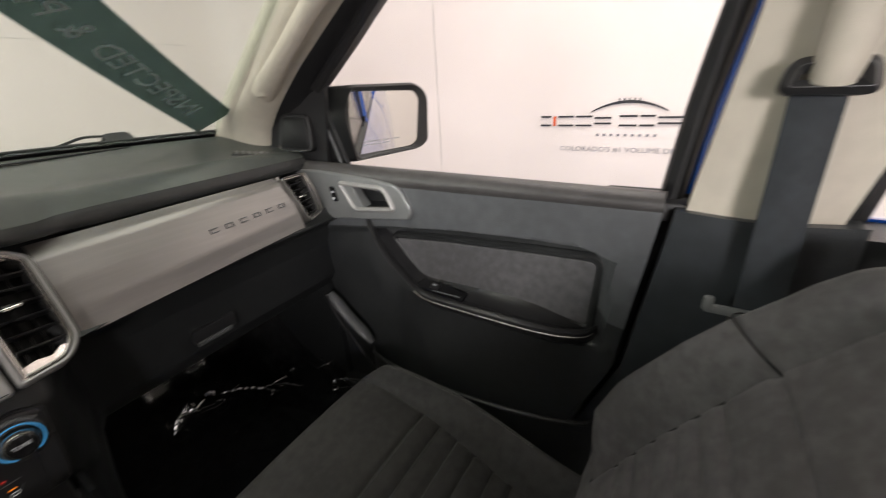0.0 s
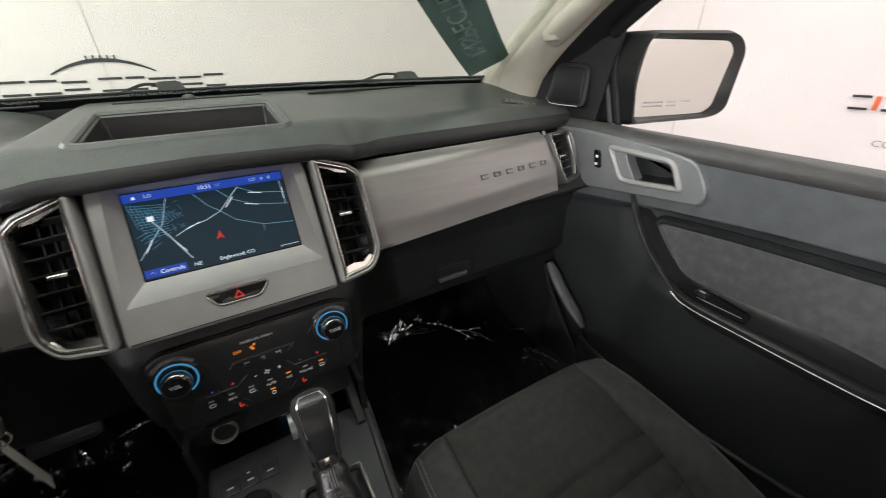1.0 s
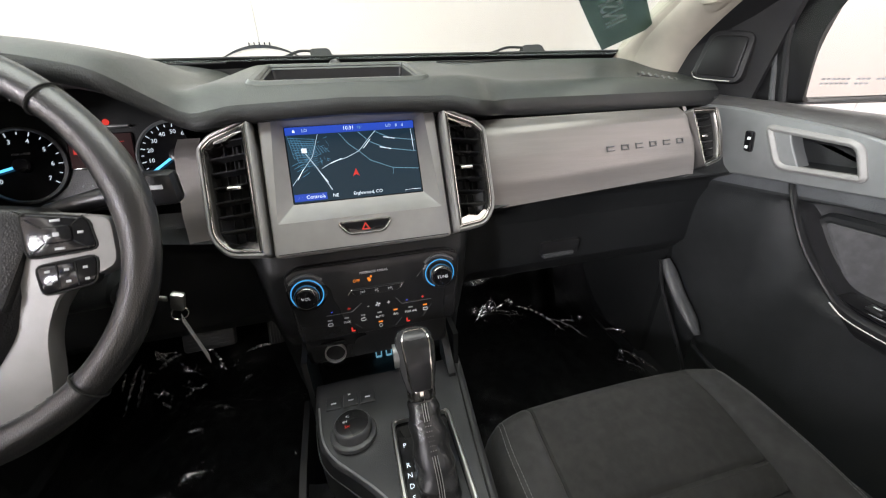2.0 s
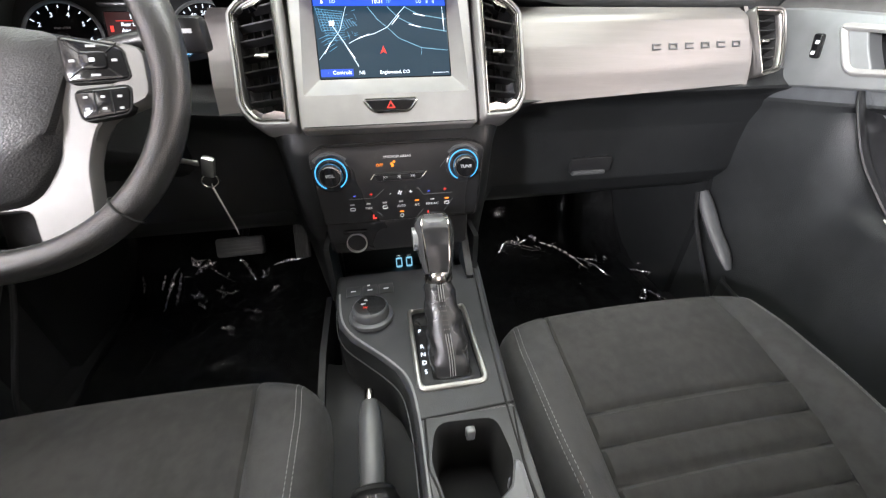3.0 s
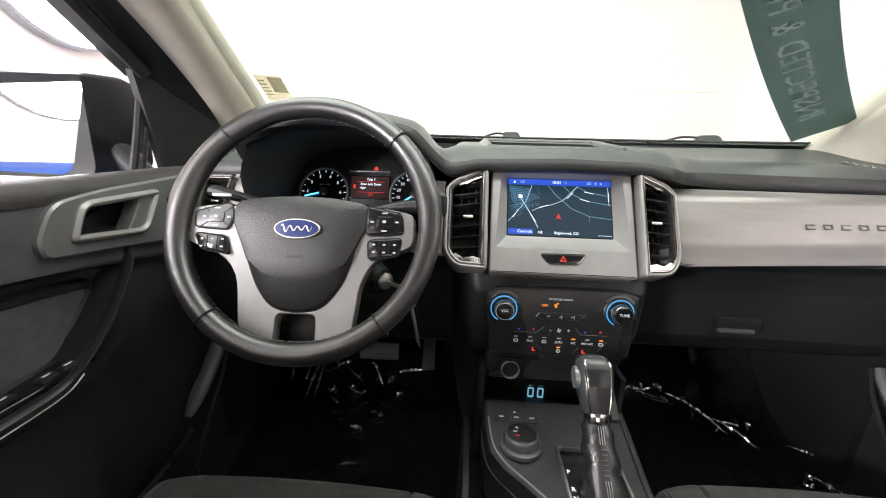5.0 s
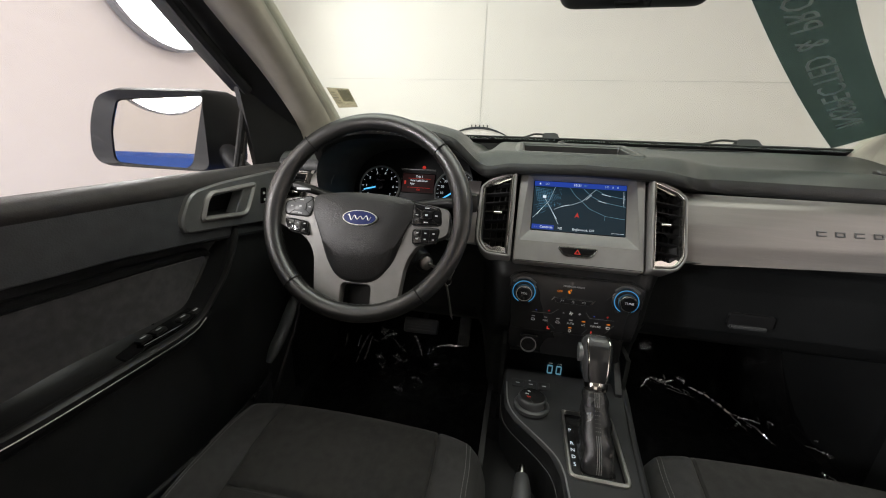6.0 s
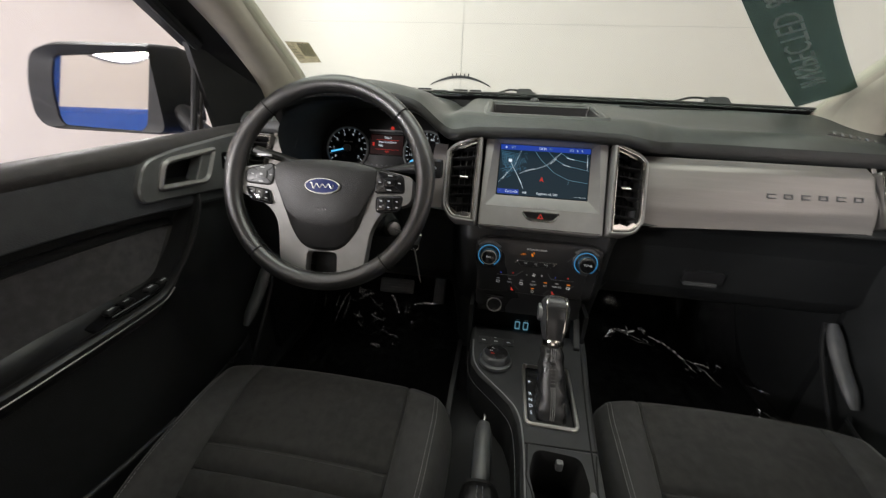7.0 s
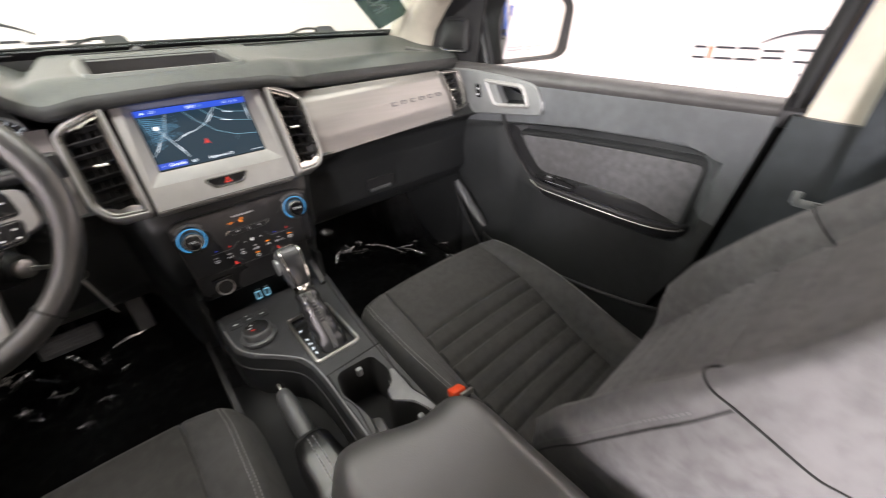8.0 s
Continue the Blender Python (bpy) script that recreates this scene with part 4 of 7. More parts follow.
for k in range(13):
    a = -0.085 + 0.0038 * k
    streak([(a, 0.0905 - 0.0015 * k), (a + 0.006, 0.06 + 0.0005 * k)], 0.0007, ROAD_FINE, "map_street")
    b = 0.088 - 0.0034 * k
    streak([(-0.085 + 0.001 * k, b), (-0.05, b - 0.004 + 0.0005 * k)], 0.0007, ROAD_FINE, "map_street")
for k in range(5):
    streak([(-0.084 + 0.003 * k, 0.05 - 0.004 * k), (-0.07 + 0.002 * k, 0.056 - 0.004 * k)], 0.0007, ROAD_FINE, "map_street")
for k in range(34):
    x, y = rng.uniform(-0.084, -0.036), rng.uniform(0.05, 0.087)
    a = radians(rng.choice((-72, 14, 18, -68)))
    d = rng.uniform(0.003, 0.008)
    streak([(x, y), (min(-0.03, x + d * math.cos(a)), min(0.0905, y + d * math.sin(a)))], 0.0005, ROAD_FINE, "map_street")
for i, (x, y, turn) in enumerate(((-0.074, 0.038, 58), (-0.044, 0.031, -58), (-0.026, 0.0525, 20), (0.018, 0.073, 48), (0.05, 0.0795, -12), (0.043, 0.0655, -14), (0.0825, 0.073, -90))):
    part("street_name_bar", box((x, y, -0.0043), (0.016, 0.0009, 0.0002), 0, SP @ pose(x, y, 0, 0, 0, turn) @ pose(-x, -y, 0)), WHITE_GLOW, screen, smooth=False)
flat("road_shield", rect(-0.069, 0.0665, -0.0625, 0.0725), WHITE_GLOW, screen, -0.0046)
arrow = [(0.0 - 0.0045, 0.0295), (0.0, 0.0325), (0.0045, 0.0295), (0.0005, 0.0405)]
flat("position_arrow", [(x - 0.002, y) for x, y in arrow], RED_GLOW, screen, -0.0044, "red position arrow")
streak([(0.063, 0.0025), (0.063, 0.004), (0.085, 0.004)], 0.0007, WHITE_GLOW, "scale_bar")
S = lambda x, y, w=-0.0042: SP @ pose(x, y, w)
writing("Controls", 0.0068, S(-0.0585, 0.0066), WHITE_GLOW, screen, "map_lettering")
writing("NE", 0.0062, S(-0.0325, 0.0058), WHITE_GLOW, screen, "map_lettering")
writing("Englewood, CO", 0.0062, S(0.011, 0.0058), WHITE_GLOW, screen, "map_lettering")
writing("10:31", 0.007, S(-0.004, 0.0965), WHITE_GLOW, screen, "map_lettering")
writing("78°", 0.005, S(0.011, 0.0963), ROAD, screen, "map_lettering")
writing("LO", 0.0058, S(-0.062, 0.0965), ROAD_PALE, screen, "map_lettering")
writing("LO", 0.0058, S(0.051, 0.0965), ROAD_PALE, screen, "map_lettering")
streak([(-0.081, 0.0062), (-0.0785, 0.0082), (-0.076, 0.0062)], 0.0007, WHITE_GLOW, "menu_chevron")
flat("home_mark", [(-0.0775, 0.0945), (-0.0745, 0.0945), (-0.0745, 0.0968), (-0.076, 0.0985), (-0.0775, 0.0968)], WHITE_GLOW, screen, -0.0046)
for x, h in ((0.0615, 0.004), (0.0628, 0.003), (0.070, 0.003), (0.0715, 0.0042)):
    part("status_mark", box((x, 0.0965, -0.0045), (0.0008, h, 0.0002), 0, SP), ROAD_PALE, screen, smooth=False)

# hazard switch
hz = rounded([(-0.034, -0.0345), (-0.022, -0.0495), (0.024, -0.0495), (0.036, -0.0345)], [0.004, 0.006, 0.006, 0.004], 3)
hazard = part("hazard_switch", hoop(inset(hz, -0.0025), 0.003, 0.008, 0.0135, SP), CHROME, dash, "chrome ringed hazard switch")
part("button", slab(hz, 0.006, 0.0125, SP, 0.001), GLOSS_BLACK, hazard, "gloss black button")
tri_o = rounded([(-0.0055, -0.0465), (0.0065, -0.0465), (0.0005, -0.0365)], 0.0008, 2)
part("triangle", hoop(tri_o, 0.0016, 0.0125, 0.0128, SP, 0.0001), RED_GLOW, hazard, "red warning triangle", smooth=False)


# upright air vents beside the screen, and the small ones at the ends
def air_vent(m, outline, radii, slats, name_label, wing, frame_d, band, metal):
    o = rounded(outline, radii, 4)
    up_ = lambda d: (lambda p: wing(p) + d)
    f = lambda d: inset(o, d)
    vent = part("air_vent", rings([at_w(f(-band), up_(-0.045)), at_w(f(-band), up_(0.008)), at_w(f(-band * 0.6), up_(0.0122)), at_w(f(0.0), up_(0.0138)), at_w(f(0.0022), up_(0.0130)), at_w(f(0.0026), up_(0.007))], m=m), metal, dash, name_label)
    part("inner_frame", rings([at_w(f(0.0028), up_(0.004)), at_w(f(0.003), up_(0.0105)), at_w(f(0.0042), up_(0.0112)), at_w(f(frame_d * 0.75), up_(0.0095)), at_w(f(frame_d), up_(0.004)), at_w(f(frame_d), up_(-0.012))], m=m), DARK_CHROME, vent, "smoked chrome inner frame")
    part("bright_line", rings([at_w(f(0.0040), up_(0.0105)), at_w(f(0.0046), up_(0.0128)), at_w(f(0.0056), up_(0.0126)), at_w(f(0.0062), up_(0.0100))], m=m), CHROME, vent, "thin bright line")
    part("duct", rings([at_w(f(frame_d), lambda p: wing(p) + 0.002), at_w(f(frame_d + 0.001), lambda p: wing(p) - 0.03)], False, True, m), SEAM, vent, "dark duct")
    inner_ = f(frame_d)
    xs, ys = [p[0] for p in inner_], [p[1] for p in inner_]
    y0, y1 = min(ys), max(ys)
    for k in range(slats):
        y = y0 + (y1 - y0) * (k + 0.8) / (slats + 0.6)
        cut = []
        for i in range(len(inner_)):
            a, b = inner_[i], inner_[(i + 1) % len(inner_)]
            if (a[1] - y) * (b[1] - y) < 0:
                cut.append(a[0] + (b[0] - a[0]) * (y - a[1]) / (b[1] - a[1]))
        if len(cut) < 2:
            continue
        x0, x1 = min(cut), max(cut)
        w0, w1 = wing((x0, y)), wing((x1, y))
        slat = rings([[(x0, y + dy, w0 + dw), (x1, y + dy, w1 + dw)] for dy, dw in ((0.0012, -0.001), (0.0004, 0.0015), (-0.0012, 0.0005), (-0.0036, -0.013), (-0.0016, -0.0145), (0.0012, -0.001))], m=m, closed=False)
        part("slat", slat, SATIN_BLACK, vent)
    for k in range(3):
        x = min(xs) + (max(xs) - min(xs)) * (0.28 + 0.22 * k)
        part("upright_vane", box((x, (y0 + y1) / 2, wing((x, 0)) - 0.02), (0.0012, (y1 - y0) * 0.9, 0.012), 0, m), SATIN_BLACK, vent)
    xm, ym = (min(xs) + max(xs)) / 2, y0 + (y1 - y0) * 0.53
    part("tab", box((xm, ym, wing((xm, ym)) + 0.002), (0.017, 0.0045, 0.008), 0.0015, m), CHROME, vent, "bright tab")
    return vent


for s in (-1, 1):
    out = [(s * 0.125, -0.064), (s * 0.172, -0.058), (s * 0.191, -0.034), (s * 0.192, 0.082), (s * 0.176, 0.094), (s * 0.126, 0.106)]
    rad = [0.003, 0.012, 0.013, 0.006, 0.006, 0.003]
    if s < 0:
        out, rad = out[::-1], rad[::-1]
    wing = lambda p: 0.012 - 0.38 * max(0, abs(p[0]) - 0.125)
    v_ = air_vent(SP, out, rad, 8, "upright air vent in a chrome frame", wing, 0.0095, 0.0035, SILVER)
    foot = [(s * 0.131, -0.058), (s * 0.170, -0.0535), (s * 0.180, -0.040), (s * 0.172, -0.038), (s * 0.160, -0.046), (s * 0.145, -0.044), (s * 0.131, -0.048)]
    part("foot_plate", rings([at_w(foot, lambda p: wing(p) - 0.004), at_w(foot, lambda p: wing(p) + 0.0085)], True, True, SP), CHROME, v_, "bright foot plate")
    head = [(s * 0.131, 0.094), (s * 0.150, 0.089), (s * 0.156, 0.0855), (s * 0.172, 0.0835), (s * 0.172, 0.092), (s * 0.131, 0.101)]
    part("head_plate", rings([at_w(head, lambda p: wing(p) - 0.004), at_w(head, lambda p: wing(p) + 0.0075)], True, True, SP), CHROME, v_, "bright head plate")
    # end vent
    em = axes((s * 0.638, 0.664, 1.172), (1, 0.16 * s, 0), (0, 0.45, 0.9))
    eo = [(-0.026, -0.054), (0.024, -0.046), (0.036, 0.0), (0.034, 0.052), (-0.036, 0.054)]
    er = [0.006, 0.012, 0.03, 0.012, 0.008]
    if s < 0:
        eo, er = [(-a, b) for a, b in eo][::-1], er[::-1]
    air_vent(em, eo, er, 6, "small end air vent in a chrome frame", lambda p: 0.0, 0.0075, 0.0008, DARK_CHROME)


# silver panel before the front passenger, and its short mirror image beside the wheel
def trim(x0, x1):
    def fn(u, v):
        x = x0 + (x1 - x0) * u
        a = abs(x)
        top = (lerp_table(a, (0.2, 0.6), (0.672, 0.690)), lerp_table(a, (0.2, 0.6), (1.226, 1.224)))
        bot = (lerp_table(a, (0.2, 0.6), (0.606, 0.634)), lerp_table(a, (0.2, 0.6), (1.104, 1.116)))
        y, z = bot[0] + (top[0] - bot[0]) * v, bot[1] + (top[1] - bot[1]) * v
        puff = lerp_table(v, (0, 0.10, 0.25, 0.29, 0.56, 0.84, 0.88, 1), (-0.001, 0.002, 0.0078, 0.0088, 0.0105, 0.0085, 0.0065, 0.0))
        return (x, y - puff * 0.88 + 0.01 * sstep(0.9, 1.0, v), z + puff * 0.3)
    return fn


part("trim_panel", grid(trim(0.198, 0.600), 30, 48), SILVER_TRIM, dash, "brushed silver panel with raised mark bars")
part("trim_panel", grid(trim(-0.600, -0.545), 8, 24), SILVER_TRIM, dash, "short brushed silver panel")
part("trim_panel", grid(trim(-0.226, -0.198), 8, 48), SILVER_TRIM, dash, "short brushed silver panel")
for k in range(6):
    x = 0.4225 + 0.0300 * k
    p = trim(0.198, 0.600)((x - 0.198) / 0.402, 0.52)
    mm = axes((p[0], p[1] - 0.0012, p[2]), (1, 0.05, 0), (0, 0.45, 0.9))
    for dx in (-0.0065, 0.0065)[:1 + k % 2]:
        part("mark_bar", box((dx, 0, 0), (0.0022, 0.0094, 0.002), 0.0005, mm), GREY_PLASTIC, dash, "dark grey mark bar", smooth=False)
    for dy in (-0.0036, 0.0036):
        part("mark_bar", box((0, dy, 0), (0.0155, 0.0022, 0.002), 0.0005, mm), GREY_PLASTIC, dash, "dark grey mark bar", smooth=False)
for s in (-1, 1):
    part("trim_end", grid(lambda u, v: (s * (0.600 + 0.008 * u), 0.692 - 0.056 * (1 - v) - 0.010 * math.sin(math.pi * v) , 1.114 + 0.112 * v), 4, 16), SILVER_TRIM, dash, "silver end strip")


# lower dashboard: one moulded surface with the stack's shoulders
def lower(u, v):
    x = -0.72 + 1.44 * u
    z = 1.135 - 0.42 * v
    foot = 0.125 * sstep(-0.15, -0.19, x) * v  # the driver's side ends higher, over the pedals
    foot += 0.145 * sstep(0.15, 0.19, x) * v
    prof = lerp_table(z, (0.70, 0.76, 0.82, 0.90, 0.98, 1.05, 1.10, 1.14), (0.80, 0.735, 0.705, 0.698, 0.690, 0.672, 0.645, 0.655))
    stack = 1 - sstep(0.135, 0.185, abs(x))
    mid = lerp_table(z, (0.70, 0.88, 0.93, 0.99, 1.06, 1.085, 1.14), (0.66, 0.64, 0.600, 0.578, 0.572, 0.585, 0.625))
    knee = 0.03 * sstep(-0.2, -0.3, x) * math.sin(math.pi * min(1, max(0, (z - 0.76) / 0.33)))
    y = prof - knee
    # shoulders under the vents
    y -= 0.05 * sstep(1.02, 1.09, z) * (1 - sstep(1.096, 1.106, z) * sstep(0.188, 0.196, abs(x))) * (1 - sstep(0.18, 0.32, abs(x))) * (1 - stack)
    # rounded shelf under the silver panel
    y -= 0.016 * math.exp(-((z - 1.092) / 0.016) ** 2) * sstep(0.2, 0.3, abs(x))
    return (x, y * (1 - stack) + mid * stack, z + foot)


def lower_keep(u, v):
    x, y, z = lower(u, v)
    return not (abs(x) < 0.112 and z < 0.888)


part("lower_panel", grid(lower, 120, 60, keep=lower_keep), BLACK, dash, "black grained lower panel")
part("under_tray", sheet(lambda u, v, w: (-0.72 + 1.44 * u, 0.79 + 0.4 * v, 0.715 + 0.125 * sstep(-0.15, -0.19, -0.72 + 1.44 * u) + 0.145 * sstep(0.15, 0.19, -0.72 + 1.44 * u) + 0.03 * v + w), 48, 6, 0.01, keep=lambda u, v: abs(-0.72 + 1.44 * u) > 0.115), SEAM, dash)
# glove box lid with its latch
gl = axes((0.40, 0.690, 0.93), (1, 0, 0), (0, -0.06, 1))
lid = part("glove_box_latch", slab(rounded(rect(-0.055, 0.018, 0.03, 0.05), 0.006, 3), -0.012, -0.003, gl, 0.001), SATIN_BLACK, dash, "black glove box latch recess")
part("latch", slab(rounded(rect(-0.052, 0.016, 0.018, 0.025), 0.003, 3), -0.008, 0.003, gl, 0.003), GREY_PLASTIC, lid, "grey pull latch")
# side posts below the dashboard ends; their grey stands in for a soft gloss
for s in (-1, 1):
    part("side_post", tube([(s * 0.702, 0.718, 0.872), (s * 0.702, 0.695, 0.845), (s * 0.702, 0.655, 0.805), (s * 0.702, 0.61, 0.77), (s * 0.704, 0.585, 0.745)], [0.010, 0.017, 0.017, 0.016, 0.008], 12, 30, flat=0.7), GREY_PLASTIC, dash, "rounded side post, grey for its soft gloss")
    part("post_edge", tube([(s * 0.690, 0.722, 0.870), (s * 0.690, 0.70, 0.815), (s * 0.692, 0.66, 0.755), (s * 0.694, 0.61, 0.69), (s * 0.697, 0.575, 0.635), (s * 0.70, 0.55, 0.56)], 0.0045, 8, 30), SATIN_BLACK, dash, "thin black seal edge")
    part("kick_panel", sheet(lambda u, v, w: (s * (0.722 + w), 0.735 + 0.45 * u, 0.45 + 0.75 * v), 6, 8, 0.02), BLACK, dash, "black kick panel")
    part("side_cap", sheet(lambda u, v, w: (s * (0.700 + 0.016 * u + w), 0.72 + 0.3 * u, 1.10 + 0.135 * v + 0.02 * u * v), 5, 5, 0.012), BLACK, dash)


# ---- climate and sound controls ----
CP = axes((0.004, 0.566, 1.030), (1, 0, 0), (0, 0.16, 0.987))
climate = thing("control_panel", CP.translation, "black sound and climate control panel with lit buttons", "control panel")
cpo = rounded([(-0.112, -0.074), (0.114, -0.074), (0.126, 0.028), (0.104, 0.038), (-0.104, 0.038), (-0.121, 0.028)], 0.008, 4)
part("panel", slab(cpo, -0.03, 0.006, CP, 0.003), SATIN_BLACK, climate, "satin black face")
part("edge_line", hoop(inset(cpo, -0.0015), 0.002, -0.01, 0.0035, CP, 0.0005), SATIN_BLACK, climate)


def knob(x, y, text):
    m = CP @ pose(x, y, 0.006)
    k = part("knob", turned([(0.0165, 0), (0.0165, 0.014), (0.0158, 0.017), (0.0148, 0.0185), (0.0125, 0.0185)], m, 36), CHROME, climate, "chrome edged rotary knob")
    part("cap", turned([(0.0136, 0.012), (0.0136, 0.0192), (0.0125, 0.0202), (0.004, 0.0205)], m, 32), GLOSS_BLACK, k, "gloss black cap")
    part("collar", turned([(0.0255, -0.002), (0.0255, 0.001), (0.0225, 0.003), (0.0175, 0.003)], m, 40, False), SATIN_BLACK, k, "black collar")
    a0, a1 = radians(-60), radians(245)
    pts = [m @ Vector((0.0212 * math.cos(a0 + (a1 - a0) * i / 24), 0.0212 * math.sin(a0 + (a1 - a0) * i / 24), 0.0034)) for i in range(25)]
    part("light_ring", tube(pts, 0.0009, 6, 48), BLUE_GLOW, k, "ice blue light ring")
    part("shoulder", tube([m @ Vector((0.0275 * math.cos(a), 0.0275 * math.sin(a), 0.001)) for a in (radians(40), radians(75), radians(110), radians(140))], 0.0028, 6, 16), GREY_PLASTIC, k, "grey shoulder")
    writing(text, 0.0062, m @ pose(0, 0.001, 0.0208), LABEL_WHITE, k, "knob_lettering")


knob(-0.0931, 0.0015, "VOL")
knob(0.094, 0.0035, "TUNE")
C_ = lambda x, y, w=0.0066: CP @ pose(x, y, w)
writing("PASSENGER AIRBAG", 0.0046, C_(-0.0008, 0.0205), LABEL_WHITE, climate, "panel_lettering", 0.95)
writing("OFF", 0.0058, C_(-0.026, 0.0095), AMBER_GLOW, climate, "panel_lettering")
part("airbag_mark", merged([box((-0.0085, 0.0095, 0.0068), (0.0035, 0.0062, 0.0006), 0.0003, CP @ pose(-0.0085, 0.0095, 0, 0, 0, 25) @ pose(0.0085, -0.0095, 0)), turned([(0.0016, 0.0062), (0.0016, 0.007)], CP @ pose(-0.0055, 0.0135, 0), 10)]), AMBER_GLOW, climate, "amber airbag mark", smooth=False)
bar = rounded([(-0.031, -0.0135), (0.031, -0.0135), (0.037, -0.002), (-0.037, -0.002)], 0.003, 3)
keys_ = part("media_keys", slab(bar, 0.004, 0.0085, CP, 0.002), SATIN_BLACK, climate, "raised bar of media keys")
for x, t in ((-0.0195, "|<<"), (0.0, ">||"), (0.0195, ">>|")):
    writing(t, 0.0062, CP @ pose(x, -0.0078, 0.0089), LABEL_WHITE, keys_, "key_lettering", 0.75)
for x in (-0.037, 0.037):
    part("bright_bar", box((x, -0.006, 0.0072), (0.0014, 0.0095, 0.002), 0.0003, CP @ pose(x, -0.006, 0, 0, 0, -38) @ pose(-x, 0.006, 0)), CHROME, climate, smooth=False)
for x, t, mat in ((-0.066, "-", DEEP_BLUE_GLOW), (-0.042, "+", RED_GLOW), (-0.0146, "-", LABEL_WHITE), (0.0151, "+", LABEL_WHITE), (0.0418, "-", DEEP_BLUE_GLOW), (0.0661, "+", RED_GLOW)):
    writing(t, 0.0095, C_(x, -0.0318), mat, climate, "key_lettering")
for k in range(4):
    part("fan_mark", box((0.0022, 0, 0.0066), (0.0028, 0.0018, 0.0005), 0, CP @ pose(-0.0006, -0.0318, 0, 0, 0, 90 * k + 20)), LABEL_WHITE, climate, smooth=False)
for x, t in ((-0.0704, ""), (-0.0472, "MAX"), (-0.0237, ""), (0.0002, "AUTO"), (0.0237, "A/C"), (0.0465, "MAX A/C"), (0.0686, "")):
    if t:
        writing(t, 0.0050, C_(x, -0.052), LABEL_WHITE, climate, "key_lettering", 0.9)
    else:
        part("key_mark", hoop(rounded(rect(x - 0.0036, -0.0545, x + 0.0036, -0.0497), 0.0015, 2), 0.0009, 0.006, 0.0068, CP, 0.0002), LABEL_WHITE, climate, smooth=False)
    lit = t == "A/C" or x > 0.05
    part("key_light", box((x, -0.0452, 0.0066), (0.0062, 0.0018, 0.0006), 0, CP), AMBER_GLOW if lit else LABEL_GREY, climate, smooth=False)
for x, mat in ((-0.0408, RED_GLOW), (0.0405, RED_GLOW)):
    part("seat_mark", merged([box((x - 0.001, -0.0655, 0.0066), (0.002, 0.0062, 0.0006), 0, CP), box((x + 0.0012, -0.0678, 0.0066), (0.0045, 0.0018, 0.0006), 0, CP)]), mat, climate, "small red seat mark", smooth=False)
part("wheel_mark", hoop([(0.0002 + 0.0028 * math.cos(2 * math.pi * k / 16), -0.0668 + 0.0028 * math.sin(2 * math.pi * k / 16)) for k in range(16)], 0.0008, 0.006, 0.0068, CP, 0.0002), LABEL_WHITE, climate, smooth=False)
part("key_light", box((0.0002, -0.0605, 0.0066), (0.0062, 0.0018, 0.0006), 0, CP), AMBER_GLOW, climate, smooth=False)
for x0, y0, x1, y1 in ((-0.074, -0.037, -0.038, -0.037), (-0.038, -0.037, -0.024, -0.026), (0.026, -0.026, 0.034, -0.037), (0.034, -0.037, 0.078, -0.037), (0.078, -0.046, 0.064, -0.064), (0.032, -0.060, 0.022, -0.071), (0.072, 0.016, 0.060, 0.002), (-0.028, -0.066, -0.036, -0.058), (-0.024, -0.044, -0.018, -0.056)):
    part("groove", tube([C_(x0, y0).translation, C_(x1, y1).translation], 0.00045, 5, 3), GREY_PLASTIC, climate)

# ---- instruments ----
IP = axes((-0.382, 0.794, 1.192), (1, 0, 0), (0, 0.40, 0.917)) @ Matrix.Diagonal((1.07, 1.07, 1, 1))
cluster = thing("instrument_cluster", IP.translation, "dark instrument cluster with two lit dials and a red menu display", "instruments")
arch = [(-0.150, -0.075), (0.150, -0.075), (0.158, 0.0), (0.140, 0.055), (0.09, 0.088), (0.0, 0.098), (-0.09, 0.088), (-0.140, 0.055), (-0.158, 0.0)]
ao = rounded(arch, 0.03, 4)
front = [(IP @ Vector((x * 0.97, y * 0.94, 0))) for x, y in ao]
front = [Vector((p.x, 0.598 + 0.12 * max(0, 1.22 - p.z) + 0.10 * sstep(-0.31, -0.215, p.x), 1.165 + (p.z - 1.123) * 0.92)) for p in front]
part("hood_liner", rings([[tuple(p) for p in front], [tuple(IP @ Vector((x, y, 0.035))) for x, y in ao], [tuple(IP @ Vector((x * 0.97, y * 0.96, 0.0))) for x, y in ao]]), DASH, cluster, "dark grey hood liner")
part("face", slab(inset(ao, -0.002), -0.02, 0.0, IP, 0.001), BLACK, cluster, "black instrument face")


